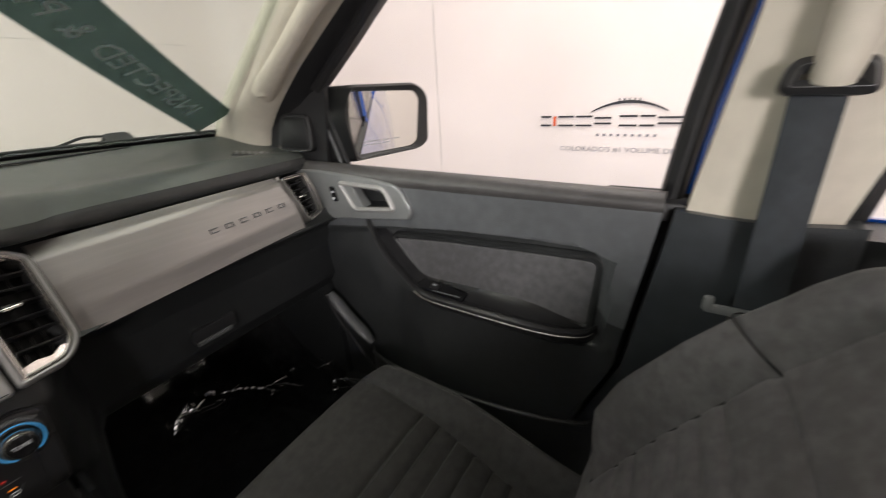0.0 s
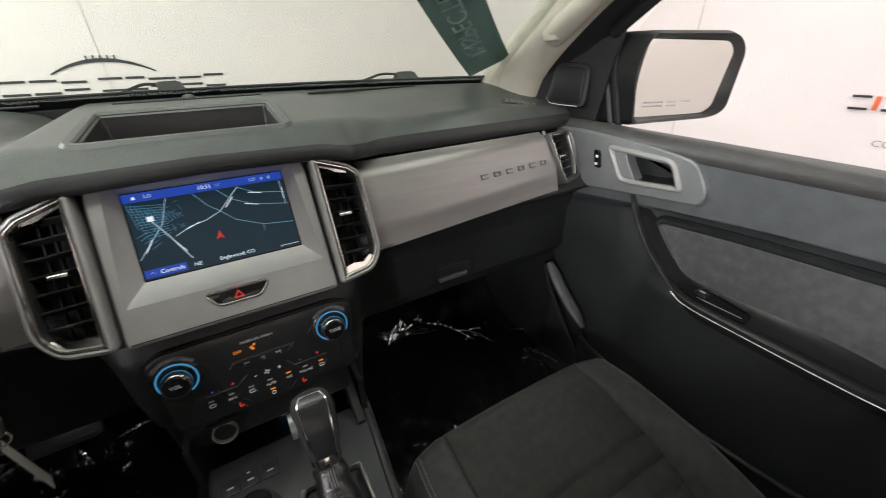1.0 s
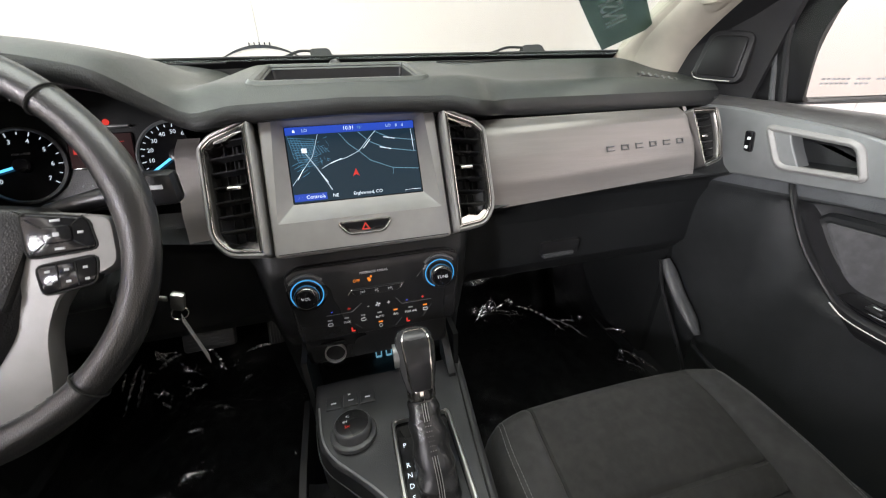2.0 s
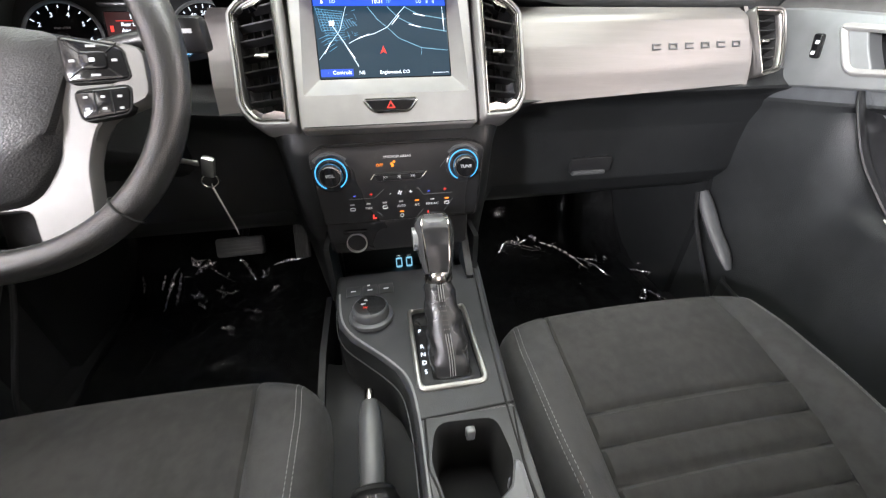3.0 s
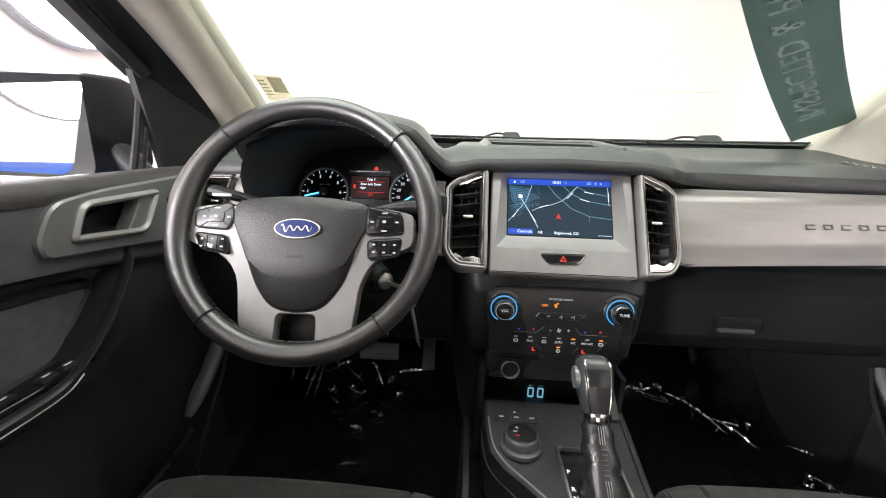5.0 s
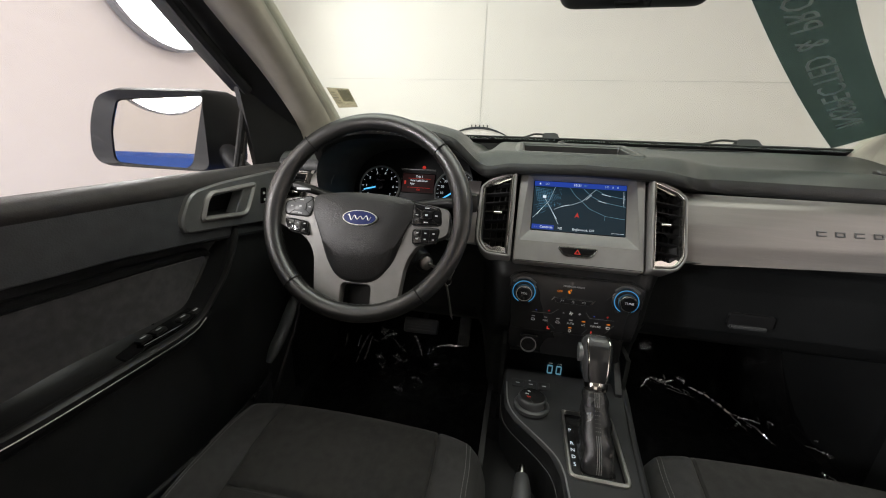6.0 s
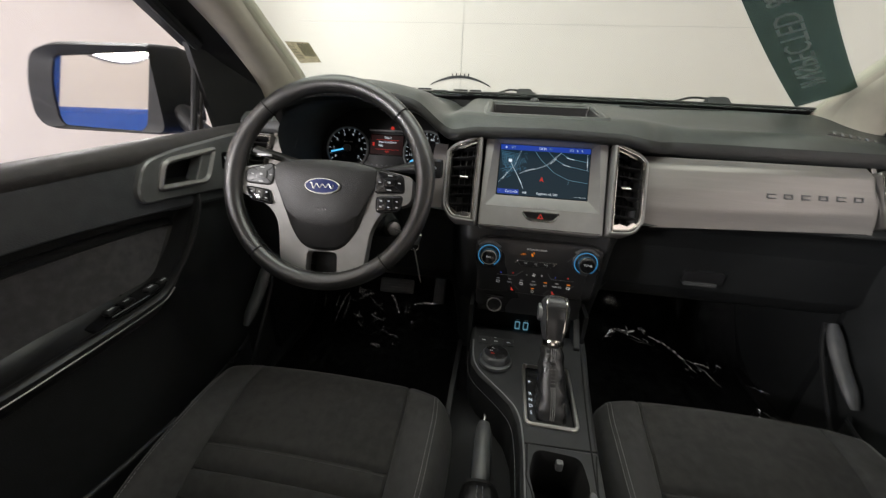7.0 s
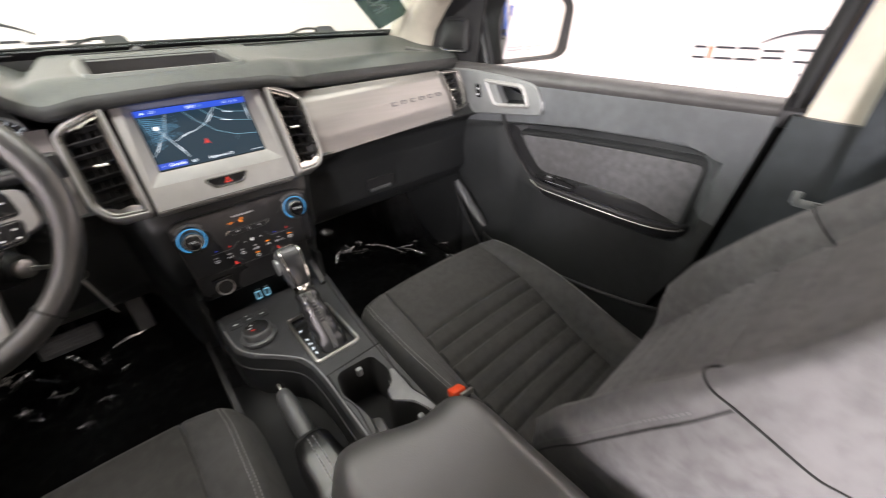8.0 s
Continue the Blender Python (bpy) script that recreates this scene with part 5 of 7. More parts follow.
def dial(x, text, needle_angle, marks, a0, a1):
    m = IP @ pose(x, -0.009, 0.001) @ Matrix.Diagonal((1.14, 1.14, 1, 1))
    d = part("dial", turned([(0.046, 0), (0.046, 0.004), (0.0435, 0.0055), (0.042, 0.003)], m, 48, False), PLATE, cluster, "round dial with a grey rim")
    part("dial_face", turned([(0.0425, 0.0005), (0.042, 0.0022), (0.002, 0.0022)], m, 40), GLOSS_BLACK, d)
    for i in range(len(marks) * 2 - 1):
        a = radians(a0 + (a1 - a0) * i / (len(marks) * 2 - 2))
        r = 0.0385
        part("tick", box((r * math.cos(a), r * math.sin(a), 0.0026), (0.005 if i % 2 == 0 else 0.003, 0.001, 0.0003), 0, m @ pose(r * math.cos(a), r * math.sin(a), 0, 0, 0, math.degrees(a)) @ pose(-r * math.cos(a), -r * math.sin(a), 0)), DIAL_GLOW, d, smooth=False)
    for i, t in enumerate(marks):
        a = radians(a0 + (a1 - a0) * i / (len(marks) - 1))
        writing(t, 0.0075, m @ pose(0.030 * math.cos(a), 0.030 * math.sin(a), 0.0026), DIAL_GLOW, d, "dial_lettering")
    if text:
        writing(text, 0.0038, m @ pose(0, 0.014, 0.0026), LABEL_GREY, d, "dial_lettering")
    a = radians(needle_angle)
    part("needle", box((0.017, 0, 0.006), (0.036, 0.003, 0.0012), 0.0004, m @ pose(0, 0, 0, 0, 0, needle_angle)), NEEDLE, d, "lit blue needle", smooth=False)
    part("hub", turned([(0.008, 0.003), (0.008, 0.008), (0.005, 0.0095), (0.001, 0.0095)], m, 20), SATIN_BLACK, d)


dial(-0.085, "r/min x1000", 195, ["0", "1", "2", "3", "4", "5", "6", "7"], 215, -35)
dial(0.103, "", 215, ["0", "10", "20", "30", "40", "50", "60", "70", "80", "90"], 215, -10)
info = part("menu_display", slab(rounded(rect(-0.031, -0.020, 0.051, 0.029), 0.003, 3), 0.0, 0.003, IP, 0.001), GLOSS_BLACK, cluster, "small lit menu display")
part("menu", box((0.010, 0.0045, 0.0034), (0.078, 0.045, 0.0006), 0, IP), MENU_RED, info, smooth=False)
for t, y, sz in (("Trip 1", 0.0205, 0.0072), ("Rear Left Door", 0.0105, 0.0068), ("Ajar", 0.0025, 0.0068), ("OK", -0.0115, 0.0066)):
    writing(t, sz, IP @ pose(0.012 if t != "Ajar" else -0.004, y, 0.0042), WHITE_GLOW if t != "OK" else RED_GLOW, info, "menu_lettering")
for y, w in ((0.0155, 0.055), (-0.0065, 0.055)):
    part("menu_line", box((0.012, y, 0.004), (w, 0.0006, 0.0004), 0, IP), RED_GLOW, info, smooth=False)
part("door_mark", box((-0.022, 0.005, 0.004), (0.004, 0.008, 0.0004), 0, IP), RED_GLOW, info, smooth=False)
part("warning_light", turned([(0.0042, 0.0), (0.0042, 0.002)], IP @ pose(0.020, 0.0445, 0), 12), RED_GLOW, cluster, "red warning light", smooth=False)
part("warning_light", box((0.044, -0.045, 0.001), (0.006, 0.0045, 0.001), 0.0004, IP), GREEN_GLOW, cluster, "green warning light", smooth=False)
part("brow", box((0.008, 0.037, 0.004), (0.085, 0.003, 0.008), 0.001, IP), PLATE, cluster, "grey bar over the display")
for i, t in enumerate("PRNDS"):
    writing(t, 0.0055, IP @ pose(-0.022 + 0.012 * i, -0.044, 0.0012), LABEL_GREY, cluster, "gear_lettering")

# ---- steering wheel ----
WP = axes((-0.378, 0.468, 1.183), (1, 0.040, 0), (0, 0.438, 0.899))
wheel = thing("steering_wheel", WP.translation, "black leather three-spoke steering wheel with silver spokes", "steering wheel")
R = 0.1728


def rim_point(a, r, w):
    return WP @ Vector((r * math.cos(a), r * math.sin(a), w))


def rim(u, v):
    a, b = 2 * math.pi * u, 2 * math.pi * v
    thick = 0.0152 + 0.0022 * (math.exp(-((math.sin(a) - 0.25) / 0.22) ** 2))
    return rim_point(a, R + thick * math.cos(b), 0.92 * thick * math.sin(b))


part("rim", grid(rim, 120, 20, True), RIM_LEATHER, wheel, "worn black leather rim")
for deg in (45, 134, 229, 311):
    a = radians(deg)
    part("rim_seam", tube([rim_point(a, R + 0.0166 * math.cos(b), 0.0156 * math.sin(b)) for b in [2 * math.pi * k / 10 for k in range(10)]], 0.0011, 5, 30, True), SEAM, wheel, "leather seam")
part("rim_stitching", merged([tube([rim_point(2 * math.pi * k / 90, R - 0.0160, -0.003), rim_point(2 * math.pi * (k + 0.55) / 90, R - 0.0152, -0.008)], 0.0005, 4, 3) for k in range(90)]), GREY_PLASTIC, wheel, "grey stitching inside the rim")
HP = WP @ pose(-0.007, -0.010, -0.036)  # the hub lies behind the rim
spoke = [(-0.158, 0.028), (-0.10, 0.040), (0.10, 0.040), (0.158, 0.028), (0.158, -0.018), (0.104, -0.036), (0.086, -0.066), (0.079, -0.13), (0.07, -0.152), (0.028, -0.157), (0.027, -0.112), (-0.027, -0.112), (-0.028, -0.157), (-0.07, -0.152), (-0.079, -0.13), (-0.086, -0.066), (-0.104, -0.034), (-0.155, -0.018)]
so = rounded(spoke, [0.01, 0.03, 0.03, 0.01, 0.012, 0.02, 0.03, 0.02, 0.012, 0.006, 0.008, 0.008, 0.006, 0.012, 0.02, 0.03, 0.02, 0.012], 3)
dish = lambda p: 0.014 + 0.016 * sstep(0.07, 0.13, abs(p[0])) * sstep(-0.07, -0.03, p[1]) - 0.004 * sstep(-0.08, -0.15, p[1])
part("spokes", rings([at_w(so, lambda p: dish(p) - 0.018), at_w(so, lambda p: dish(p) - 0.001), at_w(inset(so, 0.0015), lambda p: dish(p) + 0.001)], True, True, HP), SPOKE, wheel, "silver painted spokes")
padp = [(-0.086, 0.042), (-0.045, 0.050), (0, 0.052), (0.045, 0.050), (0.086, 0.042), (0.090, 0.018), (0.074, -0.03), (0.056, -0.074), (0.034, -0.102), (0, -0.108), (-0.034, -0.102), (-0.056, -0.074), (-0.074, -0.03), (-0.090, 0.018)]
po = rounded([(x * (1.06 + 0.10 * sstep(-0.05, 0.02, y)), y * 1.03) for x, y in padp], 0.02, 4)
low = lambda y: y if y > -0.045 else -0.045 + (y + 0.045) * 0.42
face = lambda kx, ky: [(x * kx, 0.005 + (low(y) - 0.005) * ky) for x, y in po]
part("airbag_cover", rings([at_w(inset(po, -0.002), -0.01), at_w(inset(po, -0.001), 0.012), at_w(inset(po, 0.003), 0.0205), at_w(inset(po, 0.006), 0.0225), at_w(face(0.92, 0.93), 0.0302), at_w(face(0.88, 0.89), 0.0318), at_w(face(0.55, 0.56), 0.0340), at_w(face(0.2, 0.2), 0.0350)], False, True, HP), grained("coarse_airbag_grain", (0.016, 0.016, 0.0165), 0.38, 0.0016, 0.45, spec=0.5), wheel, "one-piece grained airbag cover")
writing("AIRBAG", 0.0065, HP @ pose(0, -0.036, 0.0358), LEATHER, wheel, "cover_lettering")
badge = part("badge", rings([[(f * 0.0315 * math.cos(a), f * 0.0138 * math.sin(a) + 0.002, w) for a in [2 * math.pi * k / 40 for k in range(40)]] for f, w in ((1, 0.028), (1, 0.0385), (0.97, 0.0392))], True, True, HP), NICKEL, wheel, "oval chrome edged badge")
part("enamel", rings([[(f * 0.0298 * math.cos(a), f * 0.0124 * math.sin(a) + 0.002, w) for a in [2 * math.pi * k / 40 for k in range(40)]] for f, w in ((1, 0.0388), (0.98, 0.0398), (0.5, 0.0402))], True, True, HP), BADGE_BLUE, badge, "deep blue enamel")
part("script_line", tube([HP @ Vector((-0.021 + 0.0021 * k, 0.002 + (0.0052, 0.0034, 0.0026, 0.0040)[k // 5 % 4] * math.sin(1.25 * k + 0.6), 0.0404)) for k in range(21)], 0.0009, 5, 80), NICKEL, badge, "silver wavy line")
# button pads on the spokes
pads = ((-1, [(-0.146, 0.024), (-0.098, 0.038), (-0.092, 0.020), (-0.098, 0.0), (-0.144, 0.002)], GREY_PLASTIC), (1, [(0.092, 0.038), (0.140, 0.028), (0.144, 0.0), (0.092, -0.002)], GLOSS_BLACK),
        (-1, [(-0.143, -0.006), (-0.100, -0.010), (-0.094, -0.034), (-0.132, -0.028)], GLOSS_BLACK), (1, [(0.096, -0.010), (0.142, -0.006), (0.138, -0.030), (0.098, -0.036)], GLOSS_BLACK))
for s, outl, mat in pads:
    ol = rounded(outl, 0.006, 3)
    cx, cy = sum(p[0] for p in outl) / len(outl), sum(p[1] for p in outl) / len(outl)
    upper_ = cy > 0
    BT = HP @ pose(0, 0, 0.029)
    bp_ = part("button_pad", slab(ol, -0.006, 0.0035, BT, 0.002), mat, wheel, "button pad on the spoke")
    part("pad_edge", hoop(inset(ol, -0.0015), 0.0018, -0.006, 0.0025, BT, 0.0004), SEAM, bp_)
    if upper_:
        part("centre_key", slab(rounded(rect(cx - 0.011, cy - 0.0075, cx + 0.011, cy + 0.0075), 0.004, 3), 0.002, 0.0055, BT, 0.001), mat, bp_)
        for dx, dy in ((0.017, 0), (-0.017, 0)):
            part("key_bar", box((cx + dx, cy + dy, 0.0039), (0.0045, 0.0022, 0.0004), 0, BT), LABEL_DIM, bp_, smooth=False)
        for dy in (0.0125, -0.0125):
            part("key_bar", box((cx, cy + dy, 0.0039), (0.0075, 0.002, 0.0004), 0, BT), LABEL_DIM, bp_, smooth=False)
        part("key_bar", box((cx, cy, 0.0058), (0.0045, 0.0035, 0.0004), 0, BT), LABEL_DIM, bp_, smooth=False)
        for dx, dy, turn in ((0.016, 0.011, -38), (-0.016, 0.011, 38), (0.016, -0.011, 38), (-0.016, -0.011, -38)):
            part("key_split", box((0, 0, 0.0037), (0.013, 0.0008, 0.0006), 0, BT @ pose(cx + dx, cy + dy, 0, 0, 0, -turn)), SEAM, bp_, smooth=False)
    else:
        for i in range(3):
            for j in range(2):
                part("key_bar", box((cx - 0.014 + 0.014 * i, cy + 0.005 - 0.0105 * j, 0.0039), (0.0036, 0.0022, 0.0004), 0, BT), LABEL_DIM, bp_, smooth=False)
            if i:
                part("key_split", box((cx - 0.021 + 0.014 * i, cy, 0.0038), (0.0008, 0.021, 0.0006), 0, BT), SEAM, bp_, smooth=False)
# black sheet fills the gap between the legs, for the dark behind it
part("spoke_opening", slab(rounded(rect(-0.0265, -0.152, 0.0265, -0.112), 0.004, 3), -0.03, -0.02, HP, 0.002), RUBBER, wheel, "black sheet for the dark opening")

# ---- column, stalks and ignition ----
column = thing("steering_column", (-0.378, 0.6, 1.1), "black steering column shroud with two stalks", "steering column")
col = rounded(rect(-0.06, -0.055, 0.062, 0.05), 0.022, 5)
CM = axes((-0.378, 0.485, 1.160), (1, 0, 0), (0, 0.438, 0.899))
part("shroud", rings([at_w([(x * 0.8, y * 0.8) for x, y in col], -0.005), at_w(col, -0.02), at_w([(x * 1.15, y * 1.1) for x, y in col], -0.12), at_w([(x * 1.2, y * 1.15) for x, y in col], -0.22)], True, True, CM), BLACK, column)
part("ignition_boss", tube([(-0.345, 0.61, 1.078), (-0.312, 0.585, 1.070), (-0.294, 0.571, 1.067)], [0.032, 0.025, 0.020], 14, 12), BLACK, column, "black ignition boss")
part("lock_face", turned([(0.014, 0), (0.014, 0.006), (0.010, 0.008), (0.002, 0.008)], axes((-0.291, 0.568, 1.067), (0.75, 0.66, 0), (0, 0.2, 1)), 20), DARK_CHROME, column, "round metal lock face")
right = part("stalk", tube([(-0.31, 0.545, 1.185), (-0.26, 0.543, 1.197), (-0.225, 0.542, 1.200)], [0.010, 0.010, 0.012], 10, 12), SATIN_BLACK, column, "wiper stalk with a square end")
part("stalk_end", box((-0.205, 0.541, 1.203), (0.036, 0.024, 0.034), 0.006), SATIN_BLACK, right)
part("stalk_mark", box((-0.206, 0.5285, 1.207), (0.018, 0.0006, 0.004), 0), LABEL_WHITE, right, smooth=False)
left_ = part("stalk", tube([(-0.44, 0.545, 1.185), (-0.50, 0.548, 1.200), (-0.56, 0.552, 1.212)], [0.010, 0.011, 0.013], 10, 14, flat=0.7), SATIN_BLACK, column, "indicator stalk")
part("stalk_mark", box((-0.535, 0.536, 1.208), (0.03, 0.001, 0.004), 0), LABEL_WHITE, left_, smooth=False)
part("key_blade", box((0, 0, 0), (0.040, 0.007, 0.0025), 0.001, axes((-0.268, 0.560, 1.063), (0.95, -0.25, -0.15), (0, 0, 1))), NICKEL, column, "steel key blade in the lock")
keys = thing("ignition_key", (-0.238, 0.545, 1.05), "silver car key on a ring with a pale paper tag", "key")
part("fob", box((0, 0, 0), (0.016, 0.010, 0.030), 0.004, pose(-0.238, 0.553, 1.056, 15, 20, 0)), NICKEL, keys)
part("key_ring", tube([(-0.243 + 0.009 * math.cos(a), 0.556 + 0.003 * math.cos(a), 1.036 + 0.009 * math.sin(a)) for a in [2 * math.pi * k / 8 for k in range(8)]], 0.0011, 6, 32, True, up=(0, 1, 0)), CHROME, keys, "steel ring")
part("tag", box((0, -0.036, 0), (0.025, 0.072, 0.0008), 0.0003, axes((-0.243, 0.556, 1.029), (0.35, -0.85, 0.1), (-0.09, -0.17, 0.97))), PAPER, keys, "pale paper tag")


# ---- centre console ----
con = thing("centre_console", (0.01, 0.2, 0.47), "dark grey plastic centre console with cup holders", "console")
TOP = 0.831


def con_left(y):
    """The left edge of the raised deck."""
    return lerp_table(y, (-0.3, 0.22, 0.29, 0.34, 0.376, 0.412, 0.44, 0.47, 0.52, 0.60), (-0.011, -0.011, -0.010, -0.013, -0.025, -0.056, -0.086, -0.105, -0.111, -0.112))


def con_right(y):
    return lerp_table(y, (-0.3, 0.14, 0.31, 0.60), (0.100, 0.104, 0.112, 0.137))


def deck_z(y):
    return TOP + 0.012 * sstep(0.42, 0.56, y)


def deck(u, v):
    y = 0.085 + (0.575 - 0.085) * v
    a, b = con_left(y), con_right(y)
    e = min(u, 1 - u) * (b - a)
    return (a + (b - a) * u, y, deck_z(y) - 0.006 * (1 - min(1, e / 0.008)) ** 2)


def hole(u, v):
    x, y, z = deck(u, v)
    gate = 0.0015 < x < 0.0845 and 0.3405 < y < 0.4835
    cup = 0.002 < x < 0.098 and 0.088 < y < 0.298
    return not gate and not cup


part("deck", grid(deck, 64, 110, keep=hole), CONSOLE, con, "satin dark grey deck")
part("right_side", grid(lambda u, v: (con_right(-0.3 + 0.9 * u) + 0.02 * v + 0.003 * math.sin(math.pi * min(1, v * 5)), -0.3 + 0.9 * u, deck_z(-0.3 + 0.9 * u) - 0.006 - 0.36 * v), 30, 10), GREY_PLASTIC, con, "grey side wall")
part("left_side", grid(lambda u, v: (con_left(0.085 + 0.49 * u) - 0.003 * math.sin(math.pi * v), 0.085 + 0.49 * u, deck_z(0.085 + 0.49 * u) - 0.006 - 0.12 * v), 50, 8), BLACK, con, "black inner wall beside the brake")
part("right_rail", tube([(con_right(y) - 0.012, y, deck_z(y) + 0.001) for y in (0.10, 0.2, 0.3, 0.4, 0.5, 0.57)], 0.0014, 6, 40, flat=0.6), SEAM, con, "thin dark edge joint")
# grey strip drawn in for the thin highlight on the deck's rounded edge
part("left_highlight", tube([(con_left(y) + 0.006, y, deck_z(y) + 0.0005) for y in (0.10, 0.2, 0.27, 0.31, 0.345, 0.37, 0.395, 0.42, 0.45, 0.48, 0.53)], 0.0016, 6, 60, flat=0.6), GREY_SATIN, con, "thin grey strip for the deck edge highlight")
part("lower_rail", tube([(con_left(y) - 0.004, y, deck_z(y) - 0.034) for y in (0.10, 0.2, 0.27, 0.31, 0.345, 0.37, 0.395, 0.42, 0.45, 0.48, 0.53)], 0.0008, 6, 60), GREY_PLASTIC, con, "thin grey lower edge")
part("deck_joint", box((0.053, 0.3035, TOP + 0.0005), (0.112, 0.002, 0.0016), 0, pose(0.053, 0.3035, 0, 0, 0, 2) @ pose(-0.053, -0.3035, 0)), SEAM, con)
# tray beside the deck for the hand brake
part("brake_tray", sheet(lambda u, v, w: (-0.135 + 0.15 * u, 0.0 + 0.48 * v, 0.700 + 0.03 * sstep(0.3, 0.48, 0.48 * v) - w + 0.012 * abs(2 * u - 1) ** 4), 12, 20, 0.01), TRAY, con, "black brake tray")
part("left_wall", sheet(lambda u, v, w: (-0.135 - 0.012 * v - w, -0.3 + 0.92 * u, 0.716 + 0.05 * sstep(0.3, 0.5, -0.3 + 0.92 * u) - 0.25 * v), 20, 6, 0.01), RUBBER, con, "black outer wall")
# gate frame round the gear lever
gate = rounded(rect(-0.003, 0.336, 0.089, 0.488), 0.015, 5)
GM = pose(0, 0, TOP)
part("gate_frame", hoop(gate, 0.0066, -0.004, 0.005, GM, 0.0018), NICKEL, con, "worn nickel gate frame")
gp = inset(gate, 0.005)
boot_hole = rounded(rect(0.020, 0.358, 0.073, 0.434), 0.008, 5)
part("gate_plate", rings([at_w(inset(gp, -0.004), 0.001), at_w(gp, -0.001), at_w(inset(gp, 0.002), -0.010), at_w(inset(gp, 0.008), -0.011), at_w(boot_hole, -0.0105), at_w(inset(boot_hole, 0.003), -0.013)], False, True, GM), SATIN_BLACK, con, "recessed black gate plate")
for i, t in enumerate("PRNDS"):
    writing(t, 0.0095, pose(0.0125, (0.448, 0.418, 0.4035, 0.389, 0.374)[i], TOP - 0.0096), WHITE_GLOW, con, "gear_lettering")

# cup holders
cup = rounded([(0.012, 0.294), (0.082, 0.290), (0.088, 0.242), (0.076, 0.215), (0.060, 0.205), (0.055, 0.184), (0.080, 0.160), (0.092, 0.128), (0.080, 0.092), (0.012, 0.090), (0.000, 0.130), (0.014, 0.185), (0.009, 0.216), (0.001, 0.252)],
              [0.016, 0.014, 0.012, 0.006, 0.006, 0.008, 0.012, 0.016, 0.016, 0.016, 0.02, 0.012, 0.012, 0.012], 4)
insert = [(-0.004, 0.088), (0.1015, 0.088), (0.105, 0.2), (0.109, 0.3015), (0.0, 0.3015), (-0.004, 0.25), (-0.002, 0.2)]
part("cup_surround", pierced(rounded(insert, 0.004, 2), cup, -0.004, 0.0012, GM, 0.001), CONSOLE, con, "satin dark grey cup holder surround")
part("cup_well", rings([at_w(cup, 0.0006), at_w(inset(cup, 0.0015), -0.004), at_w(inset(cup, 0.004), -0.095)], False, True, GM), SEAM, con, "deep black double cup holder")
bridge = [(0.061, 0.2045), (0.0765, 0.214), (0.0885, 0.240), (0.0945, 0.236), (0.094, 0.205), (0.0925, 0.182), (0.100, 0.150), (0.1025, 0.125), (0.0935, 0.126), (0.0815, 0.160), (0.0565, 0.184)]
# paler than the deck: the light its tilt catches is in the colour
part("cup_bridge", slab(rounded(bridge, 0.004, 3), -0.022, 0.0035, GM, 0.002), GREY_SATIN, con, "cup holder edge in grey for its sheen")
for line in ([(0.106, 0.298), (0.0985, 0.250), (0.0965, 0.225), (0.0975, 0.198), (0.0955, 0.178), (0.1025, 0.148), (0.1045, 0.115)], [(0.0015, 0.300), (-0.0005, 0.262), (-0.0015, 0.245), (0.005, 0.222), (0.006, 0.200), (0.002, 0.165), (-0.001, 0.12)]):
    part("groove", tube([(x, y, TOP + 0.0012) for x, y in line], 0.0012, 5, 50, flat=0.5), SEAM, con, "dark joint line")
part("well_wall", slab(rounded([(0.013, 0.188), (0.030, 0.178), (0.022, 0.125), (0.003, 0.125)], 0.005, 3), -0.07, -0.006, GM, 0.004), CONSOLE, con, "grey wall between the cup wells")
for x, y in ((0.052, 0.287), (0.083, 0.224), (0.079, 0.138)):
    part("cup_tab", box((x, y, TOP - 0.018), (0.011, 0.011, 0.018), 0.003), GREY_SATIN, con, "grey sprung tab")

# drive mode knob and its row of switches
dm = pose(-0.056, 0.478, deck_z(0.478), -4)
mode = part("mode_dial", turned([(0.033, -0.002), (0.033, 0.004), (0.030, 0.006), (0.0265, 0.006), (0.0265, 0.018), (0.0245, 0.021), (0.023, 0.0215)], dm, 40), GREY_PLASTIC, con, "round black drive mode dial")
part("dial_top", turned([(0.0232, 0.019), (0.0232, 0.0218), (0.021, 0.0226), (0.002, 0.0226)], dm, 36), SATIN_BLACK, mode, "black dial top")
for t, x, y, mat in (("4L", -0.006, 0.011, LABEL_WHITE), ("4H", -0.010, 0.002, LABEL_WHITE), ("2H", -0.007, -0.007, RED_GLOW)):
    writing(t, 0.0058, dm @ pose(x, y, 0.0230), mat, mode, "dial_lettering")
for x in (-0.083, -0.057, -0.031):
    part("switch", box((x, 0.533, deck_z(0.533) + 0.0005), (0.023, 0.024, 0.0022), 0.001), CONSOLE, con, "small flush switch")
    part("switch_mark", box((x, 0.531, deck_z(0.533) + 0.0022), (0.008, 0.0022, 0.0005), 0), LABEL_WHITE, con, smooth=False)
part("switch_mark", box((-0.059, 0.543, deck_z(0.533) + 0.0022), (0.004, 0.0024, 0.0005), 0), LABEL_WHITE, con, smooth=False)

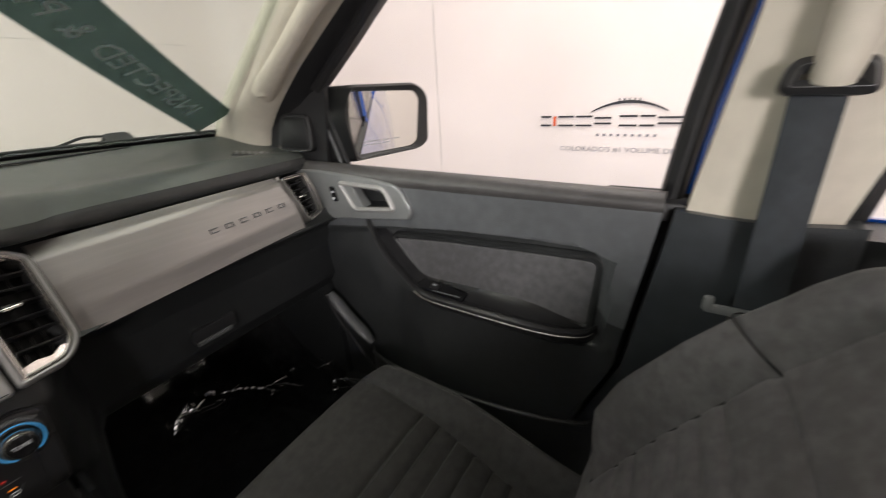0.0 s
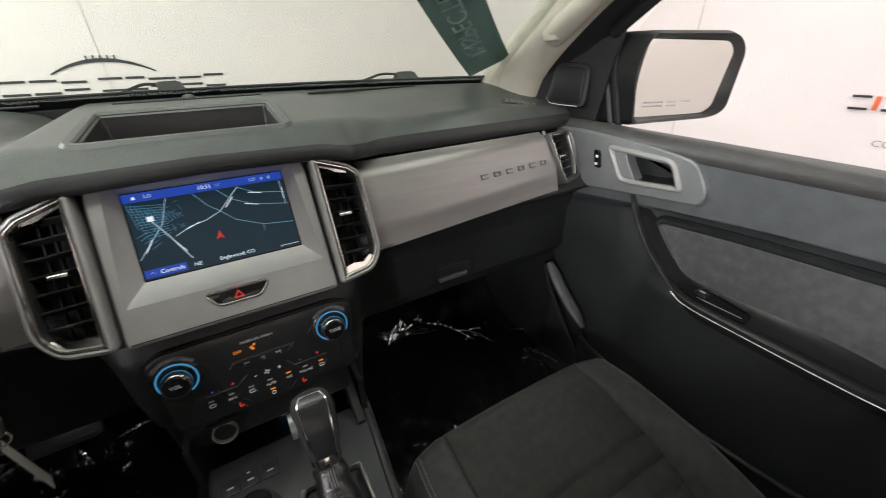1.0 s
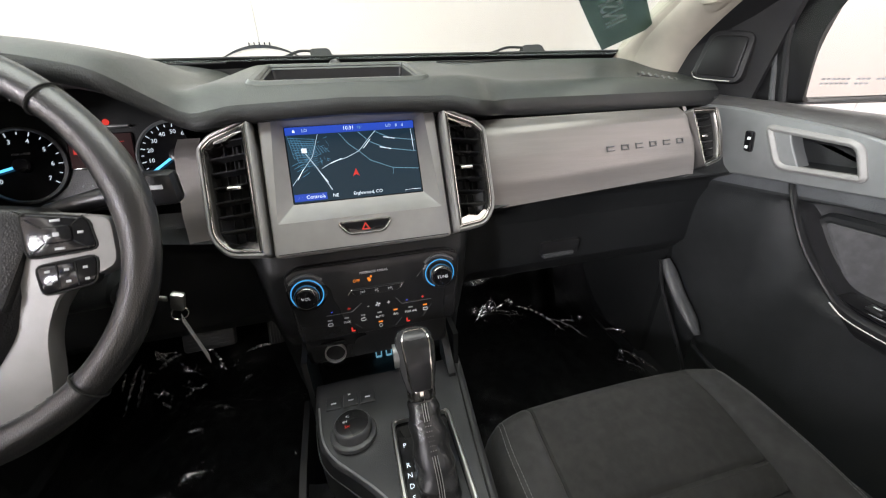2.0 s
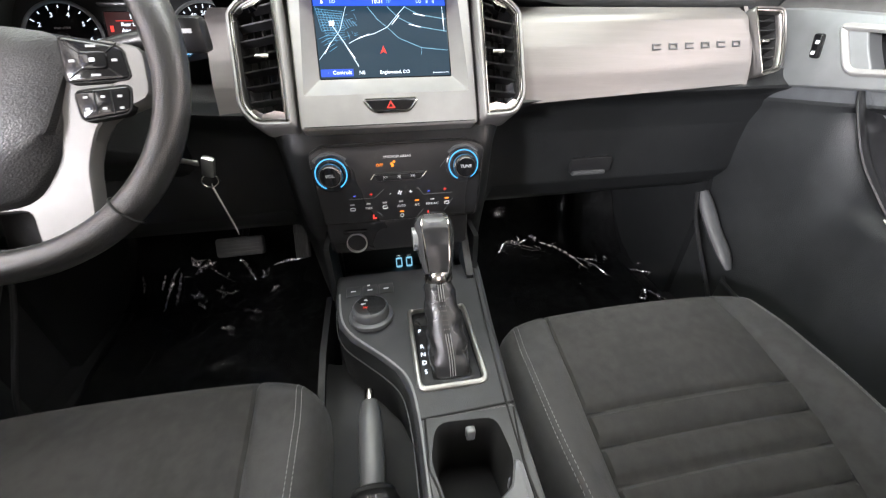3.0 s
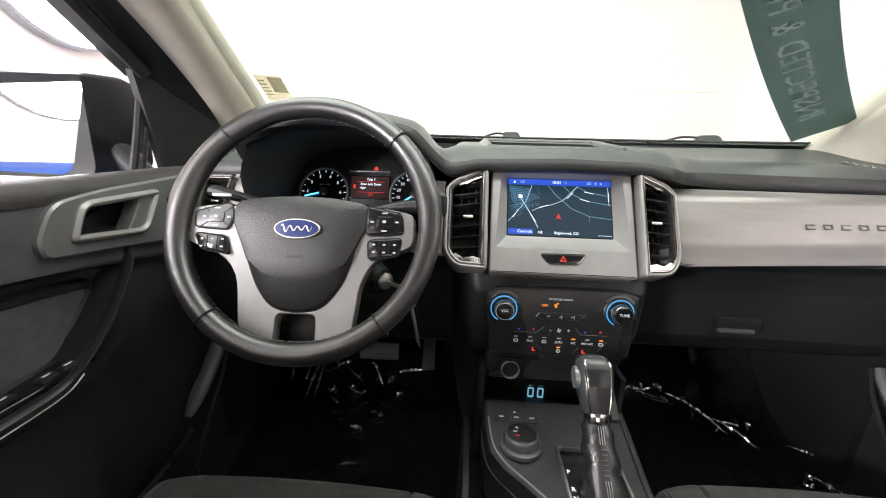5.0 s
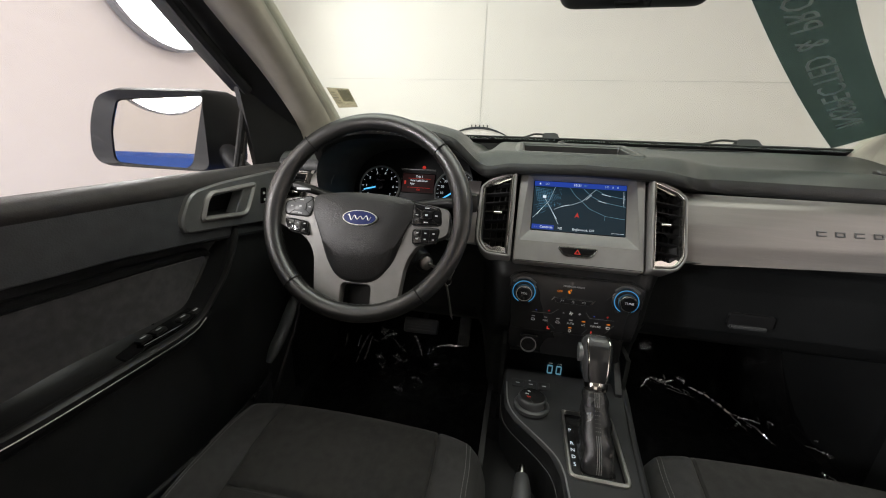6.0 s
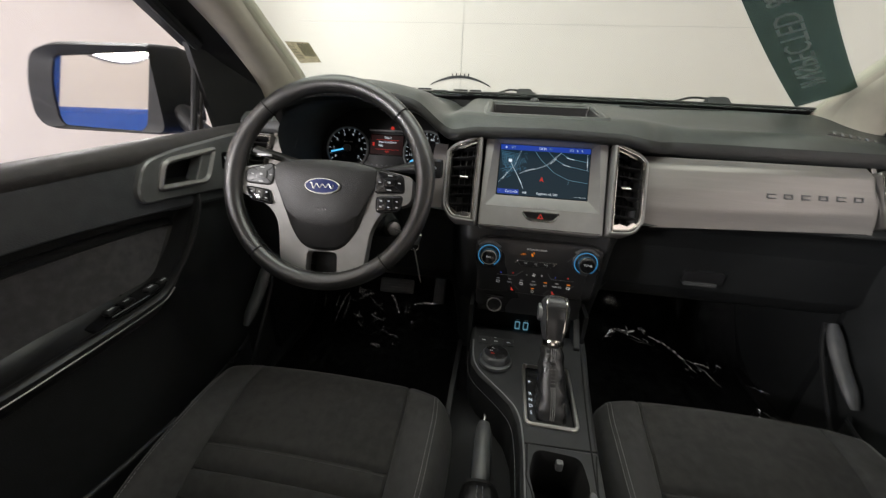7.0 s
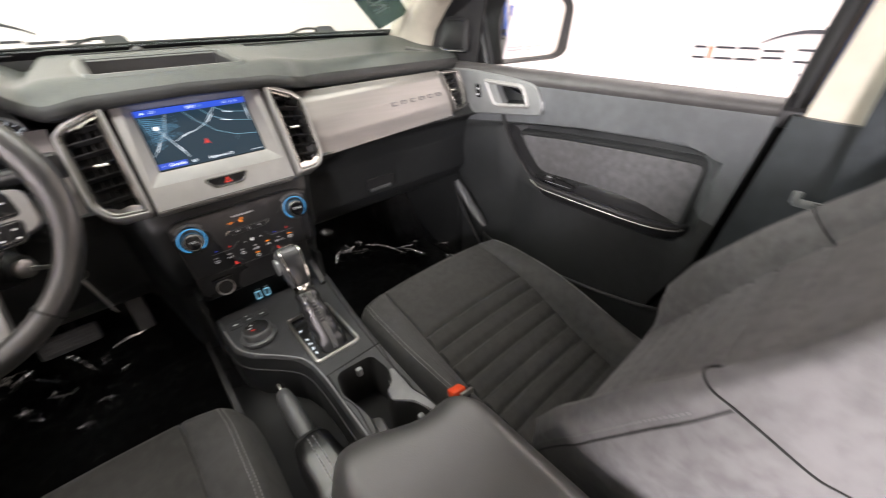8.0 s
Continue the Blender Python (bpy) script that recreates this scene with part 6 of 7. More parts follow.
# open cubby in front of the lever, with power socket and chargers
part("cubby", merged([sheet(lambda u, v, w: (-0.112 + 0.245 * u, 0.572 + 0.15 * v, 0.838 - 0.075 * sstep(0, 0.5, v) - w), 6, 10, 0.01),
                      sheet(lambda u, v, w: (-0.115 + 0.25 * u, 0.700 + w, 0.72 + 0.22 * v), 6, 6, 0.01),
                      sheet(lambda u, v, w: (-0.113 - w, 0.56 + 0.16 * u, 0.72 + 0.19 * v), 4, 4, 0.008),
                      sheet(lambda u, v, w: (0.120 + w, 0.56 + 0.16 * u, 0.72 + 0.19 * v), 4, 4, 0.008)]), BLACK, con, "black open cubby")
part("cubby_brow", box((0.0, 0.596, 0.920), (0.225, 0.05, 0.062), 0.010), SATIN_BLACK, con, "black brow over the cubby")
sk = axes((-0.069, 0.566, 0.913), (1, 0, 0), (0, 0.2, 1))
socket = part("power_socket", turned([(0.0162, -0.004), (0.0162, 0.002), (0.0155, 0.0032), (0.0146, 0.0032), (0.0142, -0.004)], sk, 28, False), RING_SILVER, con, "chrome ringed power socket")
part("socket_cap", turned([(0.0143, -0.006), (0.0138, -0.003), (0.006, -0.0025), (0.002, -0.0035)], sk, 24), SATIN_BLACK, socket)
part("socket_lid", box((-0.069, 0.563, 0.936), (0.036, 0.006, 0.006), 0.002), SATIN_BLACK, con)
US = axes((0.009, 0.697, 0.776), (1, 0, 0), (0, 0, 1))
for x in (-0.0105, 0.0105):
    part("charge_port", hoop(rounded(rect(x - 0.0065, -0.0125, x + 0.0065, 0.0105), 0.003, 3), 0.0022, -0.002, 0.0022, US, 0.0006), glowing("pale_blue_port_light", (0.2, 0.48, 0.66), 0.4), con, "lit charging port", smooth=False)
    part("port_mark", box((x, 0.017, 0.001), (0.009, 0.002, 0.001), 0, US), LABEL_WHITE, con, smooth=False)
part("side_gusset", sheet(lambda u, v, w: (0.104 + w, 0.535 + 0.06 * u, 0.840 + 0.06 * v * (0.15 + 0.85 * u)), 5, 5, 0.012), BLACK, con, "grey gusset beside the lever")

KNOB_GREY = material("dark_knob_plastic", (0.05, 0.05, 0.052), 0.3, bump=0.04)

# ---- gear lever ----
lever = thing("gear_lever", (0.042, 0.405, 0.825), "automatic gear lever with a stitched leather boot", "gear lever")
path = curve_points([(0.046, 0.394, 0.818), (0.046, 0.400, 0.842), (0.044, 0.420, 0.872), (0.042, 0.442, 0.902), (0.042, 0.450, 0.915)], 28)


def boot(u, v):
    p = path[min(27, int(round(v * 27)))]
    a = 2 * math.pi * u
    rx = lerp_table(v, (0, 0.12, 0.4, 0.8, 1), (0.0265, 0.0272, 0.0255, 0.0205, 0.0155))
    ry = lerp_table(v, (0, 0.12, 0.4, 0.8, 1), (0.036, 0.032, 0.024, 0.018, 0.0135))
    k = (abs(math.cos(a)) ** 4 + abs(math.sin(a)) ** 4) ** -0.25 if v < 0.2 else 1 + 0.1 * ((abs(math.cos(a)) ** 4 + abs(math.sin(a)) ** 4) ** -0.25 - 1)
    fold = 1 + 0.085 * math.sin(v * 26 + 2.6 * math.sin(a + 0.6)) * math.sin(math.pi * v) * (0.6 + 0.4 * math.cos(2 * a + 1))
    return (p[0] + rx * k * fold * math.cos(a), p[1] + ry * k * fold * math.sin(a), p[2] - 0.004 * math.sin(a))


part("boot", grid(boot, 40, 27, True), LEATHER, lever, "creased black leather boot")
for dx in (-0.0032, 0.0, 0.0032):
    part("boot_stitching", merged([tube([Vector(boot(0.75, (k + 0.05) / 26)) + Vector((dx, -0.0012, 0)), Vector(boot(0.75, (k + 0.8) / 26)) + Vector((dx, -0.0012, 0))], 0.0006, 4, 3) for k in range(1, 25)]), THREAD, lever, "pale stitching")
KM = axes((0.0425, 0.4475, 0.911), (1, 0, 0), (0, 0.58, 0.81)) @ Matrix.Diagonal((1.24, 1.0, 1.12, 1))  # second axis up along the lever, third towards the seats
neck = [(0.0135, 0.0), (0.0150, 0.004), (0.0150, 0.013)]
part("collar", rings([[(r * 1.05 * math.cos(a), h, r * math.sin(a)) for a in [2 * math.pi * k / 24 for k in range(24)]] for r, h in neck], True, True, KM), CHROME, lever, "bright collar")


def knob_loop(h, rx, rf, rb):
    return [((rx * (1 if math.cos(a) > 0 else -1) * abs(math.cos(a)) ** 0.8), h, (rf if math.sin(a) > 0 else rb) * (1 if math.sin(a) > 0 else -1) * abs(math.sin(a)) ** 0.8) for a in [2 * math.pi * k / 32 for k in range(32)]]


part("knob", rings([knob_loop(h, x, f, b) for h, x, f, b in ((0.012, 0.0175, 0.015, 0.015), (0.02, 0.0195, 0.0165, 0.0175), (0.035, 0.0228, 0.020, 0.022), (0.055, 0.0255, 0.023, 0.026), (0.072, 0.0265, 0.0235, 0.028), (0.084, 0.0245, 0.021, 0.026), (0.092, 0.020, 0.015, 0.021), (0.0955, 0.012, 0.007, 0.013), (0.0965, 0.003, 0.002, 0.003))], True, True, KM @ Matrix.Diagonal((0.84, 1.0, 0.9, 1))), KNOB_GREY, lever, "smooth satin grey grip")
for s in (-1, 1):
    part("bright_edge", tube([KM @ Vector((s * x * 0.84, h, w * 0.9)) for x, h, w in ((0.0125, 0.014, 0.0145), (0.0145, 0.03, 0.0182), (0.0155, 0.05, 0.0222), (0.017, 0.07, 0.0225), (0.0165, 0.083, 0.0185), (0.012, 0.092, 0.0115))], 0.0015, 6, 30), CHROME, lever, "thin bright edge")
part("bright_edge", tube([KM @ Vector((x * 0.84, 0.0925 - 0.0004 * abs(x) / 0.012, 0.0118 * 0.9)) for x in (-0.012, -0.006, 0, 0.006, 0.012)], 0.0015, 6, 16), CHROME, lever, "thin bright edge")
part("release_button", rings([at_w([(0.011 * math.cos(a), 0.016 * math.sin(a)) for a in [2 * math.pi * k / 20 for k in range(20)]], w) for w in (-0.004, 0.003)], True, True, KM @ pose(-0.0213, 0.062, 0.002, 0, -90, 0)), PLATE, lever, "grey release button")

face_rows = ((0.0125, 0.014, 0.0145), (0.0145, 0.03, 0.0182), (0.0155, 0.05, 0.0222), (0.017, 0.07, 0.0225), (0.0165, 0.083, 0.0185), (0.012, 0.092, 0.0115))


def knob_face(u, v):
    x, h, w = (lerp_table(v, (0, 0.2, 0.45, 0.7, 0.87, 1), [r[i] for r in face_rows]) for i in range(3))
    return tuple(KM @ Vector(((-1 + 2 * u) * x * 0.80, h, w * 0.9 + 0.0016 * math.sin(math.pi * u) + 0.0006)))


part("grip_face", grid(knob_face, 12, 24), SATIN_BLACK, lever, "smooth black grip face")

# ---- hand brake ----
brake = thing("hand_brake", (-0.066, 0.2, 0.71), "black hand brake lever with a stitched boot and bright button", "hand brake")
part("grip", tube([(-0.0660, 0.262, 0.752), (-0.0660, 0.29, 0.757), (-0.0665, 0.325, 0.763), (-0.067, 0.36, 0.770), (-0.067, 0.376, 0.774)], [0.013, 0.0155, 0.0158, 0.0145, 0.0105], 16, 36, flat=1.1), GREY_PLASTIC, brake, "grey rubber grip")
part("button", tube([(-0.067, 0.374, 0.7738), (-0.067, 0.384, 0.776), (-0.067, 0.392, 0.7776)], [0.0062, 0.0062, 0.0055], 14, 10), CHROME, brake, "bright push button")


def brake_boot(u, v):
    """A loose leather sleeve: boxy and creased, widening towards the rear."""
    a = 2 * math.pi * u
    w, h = lerp_table(v, (0, 0.06, 0.2, 0.6, 1), (0.019, 0.031, 0.035, 0.040, 0.046)), lerp_table(v, (0, 0.06, 0.2, 0.6, 1), (0.018, 0.023, 0.026, 0.030, 0.034))
    k = (abs(math.cos(a)) ** 4 + abs(math.sin(a)) ** 4) ** -0.25 * 0.6 + 0.4
    crease = 1 + 0.055 * math.sin(17 * v + 2.2 * math.cos(a)) * math.sin(math.pi * v) * abs(math.cos(a))
    return (-0.066 + 0.004 * v + w * k * crease * math.cos(a), 0.272 - 0.215 * v, lerp_table(v, (0, 0.15, 0.5, 1), (0.752, 0.749, 0.738, 0.712)) + h * k * math.sin(a) * (1 + 0.03 * math.sin(11 * v)))


part("boot", grid(brake_boot, 40, 40, True), GLOSS_LEATHER, brake, "creased glossy black leather boot")
part("boot_mouth", tube([brake_boot(k / 16, 0.02) for k in range(16)], 0.0028, 6, 48, True, up=(0, 1, 0)), RUBBER, brake, "black rolled boot edge")
for du in (-0.022, 0.022):
    part("boot_stitching", merged([tube([Vector(brake_boot(0.25 + du, (k + 0.1) / 30)) + Vector((0, 0, 0.0006)), Vector(brake_boot(0.25 + du, (k + 0.75) / 30)) + Vector((0, 0, 0.0006))], 0.0006, 4, 3) for k in range(2, 26)]), THREAD, brake, "pale stitching")

# ---- armrest lid ----
arm = thing("armrest", (0.01, -0.1, 0.85), "black grained vinyl armrest lid on the console", "armrest")


lid_front = curve_points([(0.088,), (0.116,), (0.114,), (0.098,), (0.083,), (0.079,), (0.060,)], 61)


def lid_top(u, v):
    y0 = lid_front[min(60, int(round(u * 60)))][0]
    x = -0.094 + 0.197 * u
    y = y0 + (-0.32 - y0) * v
    e = min(u, 1 - u) * 0.185
    z = 0.962 + 0.018 * u - 0.035 * (1 - min(1, e / 0.03)) ** 2 - 0.050 * (1 - min(1, v * 0.42 / 0.05)) ** 2.2 - 0.014 * math.sin(math.pi * u) * (1 - v)
    return (x, y, z)


part("cushion", merged([grid(lid_top, 60, 60),
                        grid(lambda u, v: (lid_top(u, 0)[0], lid_top(u, 0)[1] - 0.012 * v, lid_top(u, 0)[2] - 0.075 * v), 60, 6),
                        grid(lambda u, v: (lid_top(0, u)[0] + 0.008 * v, lid_top(0, u)[1], lid_top(0, u)[2] - 0.075 * v), 60, 6),
                        grid(lambda u, v: (lid_top(1, u)[0] - 0.008 * v, lid_top(1, u)[1], lid_top(1, u)[2] - 0.075 * v), 60, 6)], True), LEATHER_LID, arm, "grained vinyl cushion")
part("storage_box", box((0.01, -0.12, 0.72), (0.17, 0.40, 0.36), 0.012), BLACK, arm, "black storage box")


# ---- seats ----
def car_seat(cx, dy, label):
    seat = thing("car_seat", (cx, 0.15 + dy, 0.47), label, "car seat", "front seats")
    ys = [0.320 - 0.0413 * k for k in range(8)]
    zc = lambda y: lerp_table(y, (-0.1, 0.05, 0.165, 0.225, 0.27, 0.32, 0.37, 0.42, 0.47), (0.640, 0.664, 0.695, 0.720, 0.737, 0.752, 0.766, 0.776, 0.780))
    zb = lambda y: lerp_table(y, (-0.1, 0.08, 0.16, 0.24, 0.31, 0.40, 0.47), (0.712, 0.742, 0.758, 0.771, 0.777, 0.782, 0.781))

    def cushion(u, v):
        """The cushion's skin: a sunk pleated middle between rising bolsters, rounded over at the front."""
        t = -1 + 2 * u
        a = abs(t)
        x = math.copysign(lerp_table(a, (0, 0.5, 0.62, 0.72, 0.84, 0.92, 0.97, 1), (0, 0.160, 0.183, 0.211, 0.244, 0.263, 0.265, 0.259)), t)
        drop = 0.0
        y = -0.10 + 0.57 * min(1, v / 0.78)
        if v > 0.78:
            q = (v - 0.78) / 0.22
            y = 0.47 + 0.055 * math.sin(q * math.pi / 2)
            drop = 0.17 * (1 - math.cos(q * math.pi / 2)) ** 1.15
        yy = min(y, 0.47)
        rise = lerp_table(a, (0.50, 0.56, 0.62, 0.68, 0.74, 0.80, 0.86), (0, 0.08, 0.45, 0.80, 1.0, 1.0, 0.80))
        z = zc(yy) + (zb(yy) - zc(yy)) * rise - drop
        z -= lerp_table(a, (0.78, 0.84, 0.88, 0.92, 0.96, 1), (0, 0.012, 0.032, 0.065, 0.11, 0.17))
        if a < 0.52:
            z += 0.006 * (1 - (a / 0.52) ** 2)
            for yk in ys:
                z -= 0.0070 * math.exp(-((y - yk) / 0.0042) ** 2)
            z += 0.0035 * sstep(0.322, 0.312, y) * abs(math.sin(math.pi * (y - ys[0]) / 0.0413))
        z -= 0.005 * math.exp(-((a - 0.535) / 0.014) ** 2) * (1 - sstep(0.93, 1, v))
        y -= 0.24 * max(0, a - 0.55) ** 1.7 * sstep(0.45, 1, v)
        x *= 0.87 + 0.13 * sstep(-0.05, 0.32, y) - 0.04 * sstep(0.40, 0.52, y)
        return (cx + x, y + dy, z)
    inner_ = lambda u, v: abs(2 * u - 1) < 0.5333
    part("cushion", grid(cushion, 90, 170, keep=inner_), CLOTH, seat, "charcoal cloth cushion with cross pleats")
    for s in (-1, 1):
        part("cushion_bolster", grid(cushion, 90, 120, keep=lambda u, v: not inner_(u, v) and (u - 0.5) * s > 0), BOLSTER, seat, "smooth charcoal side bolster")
    for yk in ys[:7]:
        vk = (yk + 0.10) / 0.57 * 0.78
        part("pleat_seam", tube([Vector(cushion(0.5 + 0.262 * w, vk)) + Vector((0, 0, -0.0006)) for w in (-1, -0.75, -0.5, -0.25, 0, 0.25, 0.5, 0.75, 1)], 0.0009, 5, 30), SEAM, seat, "dark pleat seam")
    part("cushion_base", box((cx, 0.17 + dy, 0.58), (0.46, 0.46, 0.08), 0.03), SATIN_BLACK, seat, "black seat base")
    for s in (-1, 1):
        part("seat_rail", box((cx + s * 0.17, 0.15 + dy, 0.50), (0.04, 0.5, 0.05), 0.008), PLATE, seat, "grey floor rail")
        # paired stitching along the side bolsters
        for off in (0.765, 0.79):
            rows = []
            for k in range(70):
                a, b = Vector(cushion((s * off + 1) / 2, 0.26 + 0.0088 * k)), Vector(cushion((s * off + 1) / 2, 0.26 + 0.0088 * k + 0.0058))
                rows.append(tube([a + Vector((0, 0, 0.0005)), b + Vector((0, 0, 0.0004))], 0.0005, 4, 3))
            part("stitching", merged(rows), THREAD, seat, "pale stitching")
        part("seam", tube([Vector(cushion((s * 0.535 + 1) / 2, 0.1 + 0.083 * k)) + Vector((0, 0, -0.0006)) for k in range(11)], 0.0012, 5, 60), SEAM, seat, "dark seam")
    # backrest: v upwards along the rake, u across
    def back(u, v):
        t = -1 + 2 * u
        a = abs(t)
        half = lerp_table(v, (0, 0.3, 0.6, 0.8, 0.92, 1), (0.236, 0.258, 0.250, 0.222, 0.188, 0.14))
        h = 0.50 * v
        x = math.copysign(lerp_table(a, (0, 0.5, 0.62, 0.75, 0.88, 0.96, 1), (0, 0.60, 0.70, 0.85, 0.97, 1.0, 0.985)) * half, t)
        fwd = lerp_table(a, (0, 0.4, 0.5, 0.56, 0.64, 0.72, 0.80, 0.88, 0.95, 1), (0.0, 0.0, 0.002, 0.000, 0.028, 0.048, 0.054, 0.042, 0.004, -0.06)) * lerp_table(v, (0, 0.05, 0.12, 0.25, 0.5, 0.75, 1), (0.1, 0.55, 0.95, 1.1, 0.95, 0.6, 0.4))
        fwd -= 0.006 * math.exp(-((a - 0.535) / 0.018) ** 2)
        if a < 0.52:
            for k in range(6):
                fwd -= 0.0035 * math.exp(-((v - 0.12 - 0.075 * k) / 0.011) ** 2)
        fwd -= 0.005 * math.exp(-((v - 0.635) / 0.010) ** 2) * (a < 0.8)
        cap = 0.10 * max(0, (v - 0.86) / 0.14) ** 2
        base_y, base_z = -0.5146 * h, 0.80 + h * 0.90
        return (cx + x, base_y - 0.02 + fwd * 0.88 - cap * 0.9, base_z + fwd * 0.45 - cap * 0.25)
    part("lower_back", grid(lambda u, v: tuple(Vector(back(0.08 + 0.84 * u, 0.0)) * (1 - v) + Vector((cx + (-1 + 2 * u) * 0.20, 0.015, 0.63)) * v), 24, 8), CLOTH_LIT, seat, "charcoal cloth foot of the backrest")
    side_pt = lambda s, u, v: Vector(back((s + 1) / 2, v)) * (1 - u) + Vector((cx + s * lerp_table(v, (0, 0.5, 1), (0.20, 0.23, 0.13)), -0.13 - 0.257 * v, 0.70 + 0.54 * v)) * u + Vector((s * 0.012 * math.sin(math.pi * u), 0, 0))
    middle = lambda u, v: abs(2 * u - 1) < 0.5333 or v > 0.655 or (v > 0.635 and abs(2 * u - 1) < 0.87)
    part("backrest", grid(back, 90, 110, keep=middle), CLOTH_LIT, seat, "charcoal cloth backrest with cross pleats")
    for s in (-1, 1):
        part("side_bolster", grid(back, 90, 110, keep=lambda u, v: not middle(u, v) and (u - 0.5) * s > 0), CLOTH_LIT, seat, "smooth side bolster in lit-toned charcoal cloth")
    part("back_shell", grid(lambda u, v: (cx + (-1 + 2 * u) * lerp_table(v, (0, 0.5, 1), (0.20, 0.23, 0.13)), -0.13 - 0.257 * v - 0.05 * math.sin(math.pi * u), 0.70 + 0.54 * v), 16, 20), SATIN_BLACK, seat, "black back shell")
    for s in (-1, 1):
        part("back_side", grid(lambda u, v: tuple(side_pt(s, u, v)), 8, 40), CLOTH_LIT, seat, "smooth side of lit-toned charcoal cloth")
        part("seam", tube([Vector(back((s * 0.535 + 1) / 2, 0.05 + 0.065 * k)) + Vector((0, 0.0012, 0.0006)) for k in range(10)], 0.0011, 5, 50), SEAM, seat, "dark seam")
        part("seam", tube([Vector(back((s * t_ + 1) / 2, v_)) + Vector((s * 0.0006 * (t_ > 0.85), 0.0022, 0.0010)) for t_, v_ in ((0.5333, 0.635), (0.62, 0.635), (0.71, 0.635), (0.80, 0.637), (0.87, 0.643), (0.92, 0.655), (0.96, 0.665), (1.0, 0.668))] + [side_pt(s, q_, 0.668 + 0.03 * q_) for q_ in (0.15, 0.35, 0.6, 0.85, 1.0)], 0.0011, 5, 70), SEAM, seat, "dark seam")
        part("seam", tube([Vector(back((s * 0.92 + 1) / 2, 0.03 + 0.069 * k)) + Vector((s * 0.0008, 0.0008, 0.0003)) for k in range(10)], 0.0009, 5, 60), SEAM, seat, "dark bolster seam")
        part("seam", tube([side_pt(s, q_, v_) for q_, v_ in ((0.10, 0.04), (0.10, 0.2), (0.10, 0.35), (0.12, 0.48), (0.2, 0.57), (0.4, 0.61), (0.7, 0.63), (1.0, 0.64))], 0.0009, 5, 60), SEAM, seat, "dark bolster seam")
        rows = []
        for k in range(50):
            a, b = Vector(back((s * 0.905 + 1) / 2, 0.06 + 0.0108 * k)), Vector(back((s * 0.905 + 1) / 2, 0.06 + 0.0108 * k + 0.007))
            rows.append(tube([a + Vector((0, 0.0005, 0.0002)), b + Vector((0, 0.0005, 0.0002))], 0.0004, 4, 3))
        part("stitching", merged(rows), THREAD, seat, "pale stitching on the side bolster")
    part("back_top", grid(lambda u, v: tuple(Vector(back(u, 1)) * (1 - v) + Vector((cx + (-1 + 2 * u) * 0.13, -0.387 - 0.05 * math.sin(math.pi * u), 1.24)) * v + Vector((0, 0, 0.03 * math.sin(math.pi * v)))), 30, 8), CLOTH_LIT, seat)
    return seat


car_seat(-0.385, -0.055, "charcoal cloth driver's seat with pleated cushion")
car_seat(0.395, 0.0, "charcoal cloth passenger seat with pleated cushion")

buckle = thing("belt_buckle", (0.132, 0.10, 0.80), "black seat belt buckle with an orange release button", "belt buckle")
part("body", box((0.131, 0.100, 0.832), (0.030, 0.022, 0.062), 0.005, pose(0.131, 0.1, 0.832, -18, 12, 0) @ pose(-0.131, -0.1, -0.832)), SATIN_BLACK, buckle, "black buckle body")
part("release_button", box((0.128, 0.108, 0.866), (0.026, 0.017, 0.012), 0.003, pose(0.128, 0.108, 0.866, -18, 12, 0) @ pose(-0.128, -0.108, -0.866)), ORANGE, buckle, "orange release button")
part("slot", box((0.136, 0.094, 0.869), (0.026, 0.004, 0.009), 0.001, pose(0.136, 0.094, 0.869, -18, 12, 0) @ pose(-0.136, -0.094, -0.869)), NICKEL, buckle, "metal slot edge")

# ---- seat belt on the right middle pillar ----
belt = thing("seat_belt", (0.67, -0.16, 1.1), "black seat belt hanging from a pillar loop", "seat belt")


def web(u, v):
    return (0.655 - 0.004 * math.sin(math.pi * u) + 0.012 * v, -0.1455 - 0.047 * u - 0.006 * (1 - v), 1.085 + 0.280 * v)


part("webbing", sheet(lambda u, v, w: tuple(Vector(web(u, v)) + Vector((w, 0, 0))), 6, 20, 0.0015), WEBBING, belt, "dark woven webbing")
part("webbing", sheet(lambda u, v, w: (0.675 + 0.01 * v + w, -0.150 - 0.047 * u - 0.01 * (1 - v), 0.60 + 0.76 * v), 6, 20, 0.0015), WEBBING, belt, "dark woven webbing")
LP = axes((0.654, -0.171, 1.377), (0, -1, 0), (0.12, 0, 1))
part("loop", hoop(rounded([(-0.041, -0.017), (0.039, -0.019), (0.033, 0.018), (-0.034, 0.019)], [0.013, 0.013, 0.015, 0.015], 5), 0.0145, -0.012, 0.012, LP, 0.007), SATIN_BLACK, belt, "black pillar loop")
part("loop_cover", tube([(0.652, -0.172, 1.372), (0.646, -0.173, 1.40), (0.640, -0.175, 1.45), (0.630, -0.178, 1.55)], [0.018, 0.021, 0.022, 0.022], 14, 24, up=(1, 0, 0)), CREAM, belt, "cream height adjuster cover")
part("tongue", merged([box((0.652, -0.150, 1.092), (0.006, 0.062, 0.014), 0.003), box((0.650, -0.122, 1.100), (0.008, 0.012, 0.022), 0.003)]), PLATE, belt, "grey belt tongue")
part("tongue_plate", box((0.650, -0.158, 1.082), (0.003, 0.024, 0.008), 0.001), CHROME, belt, "bright metal tongue plate")


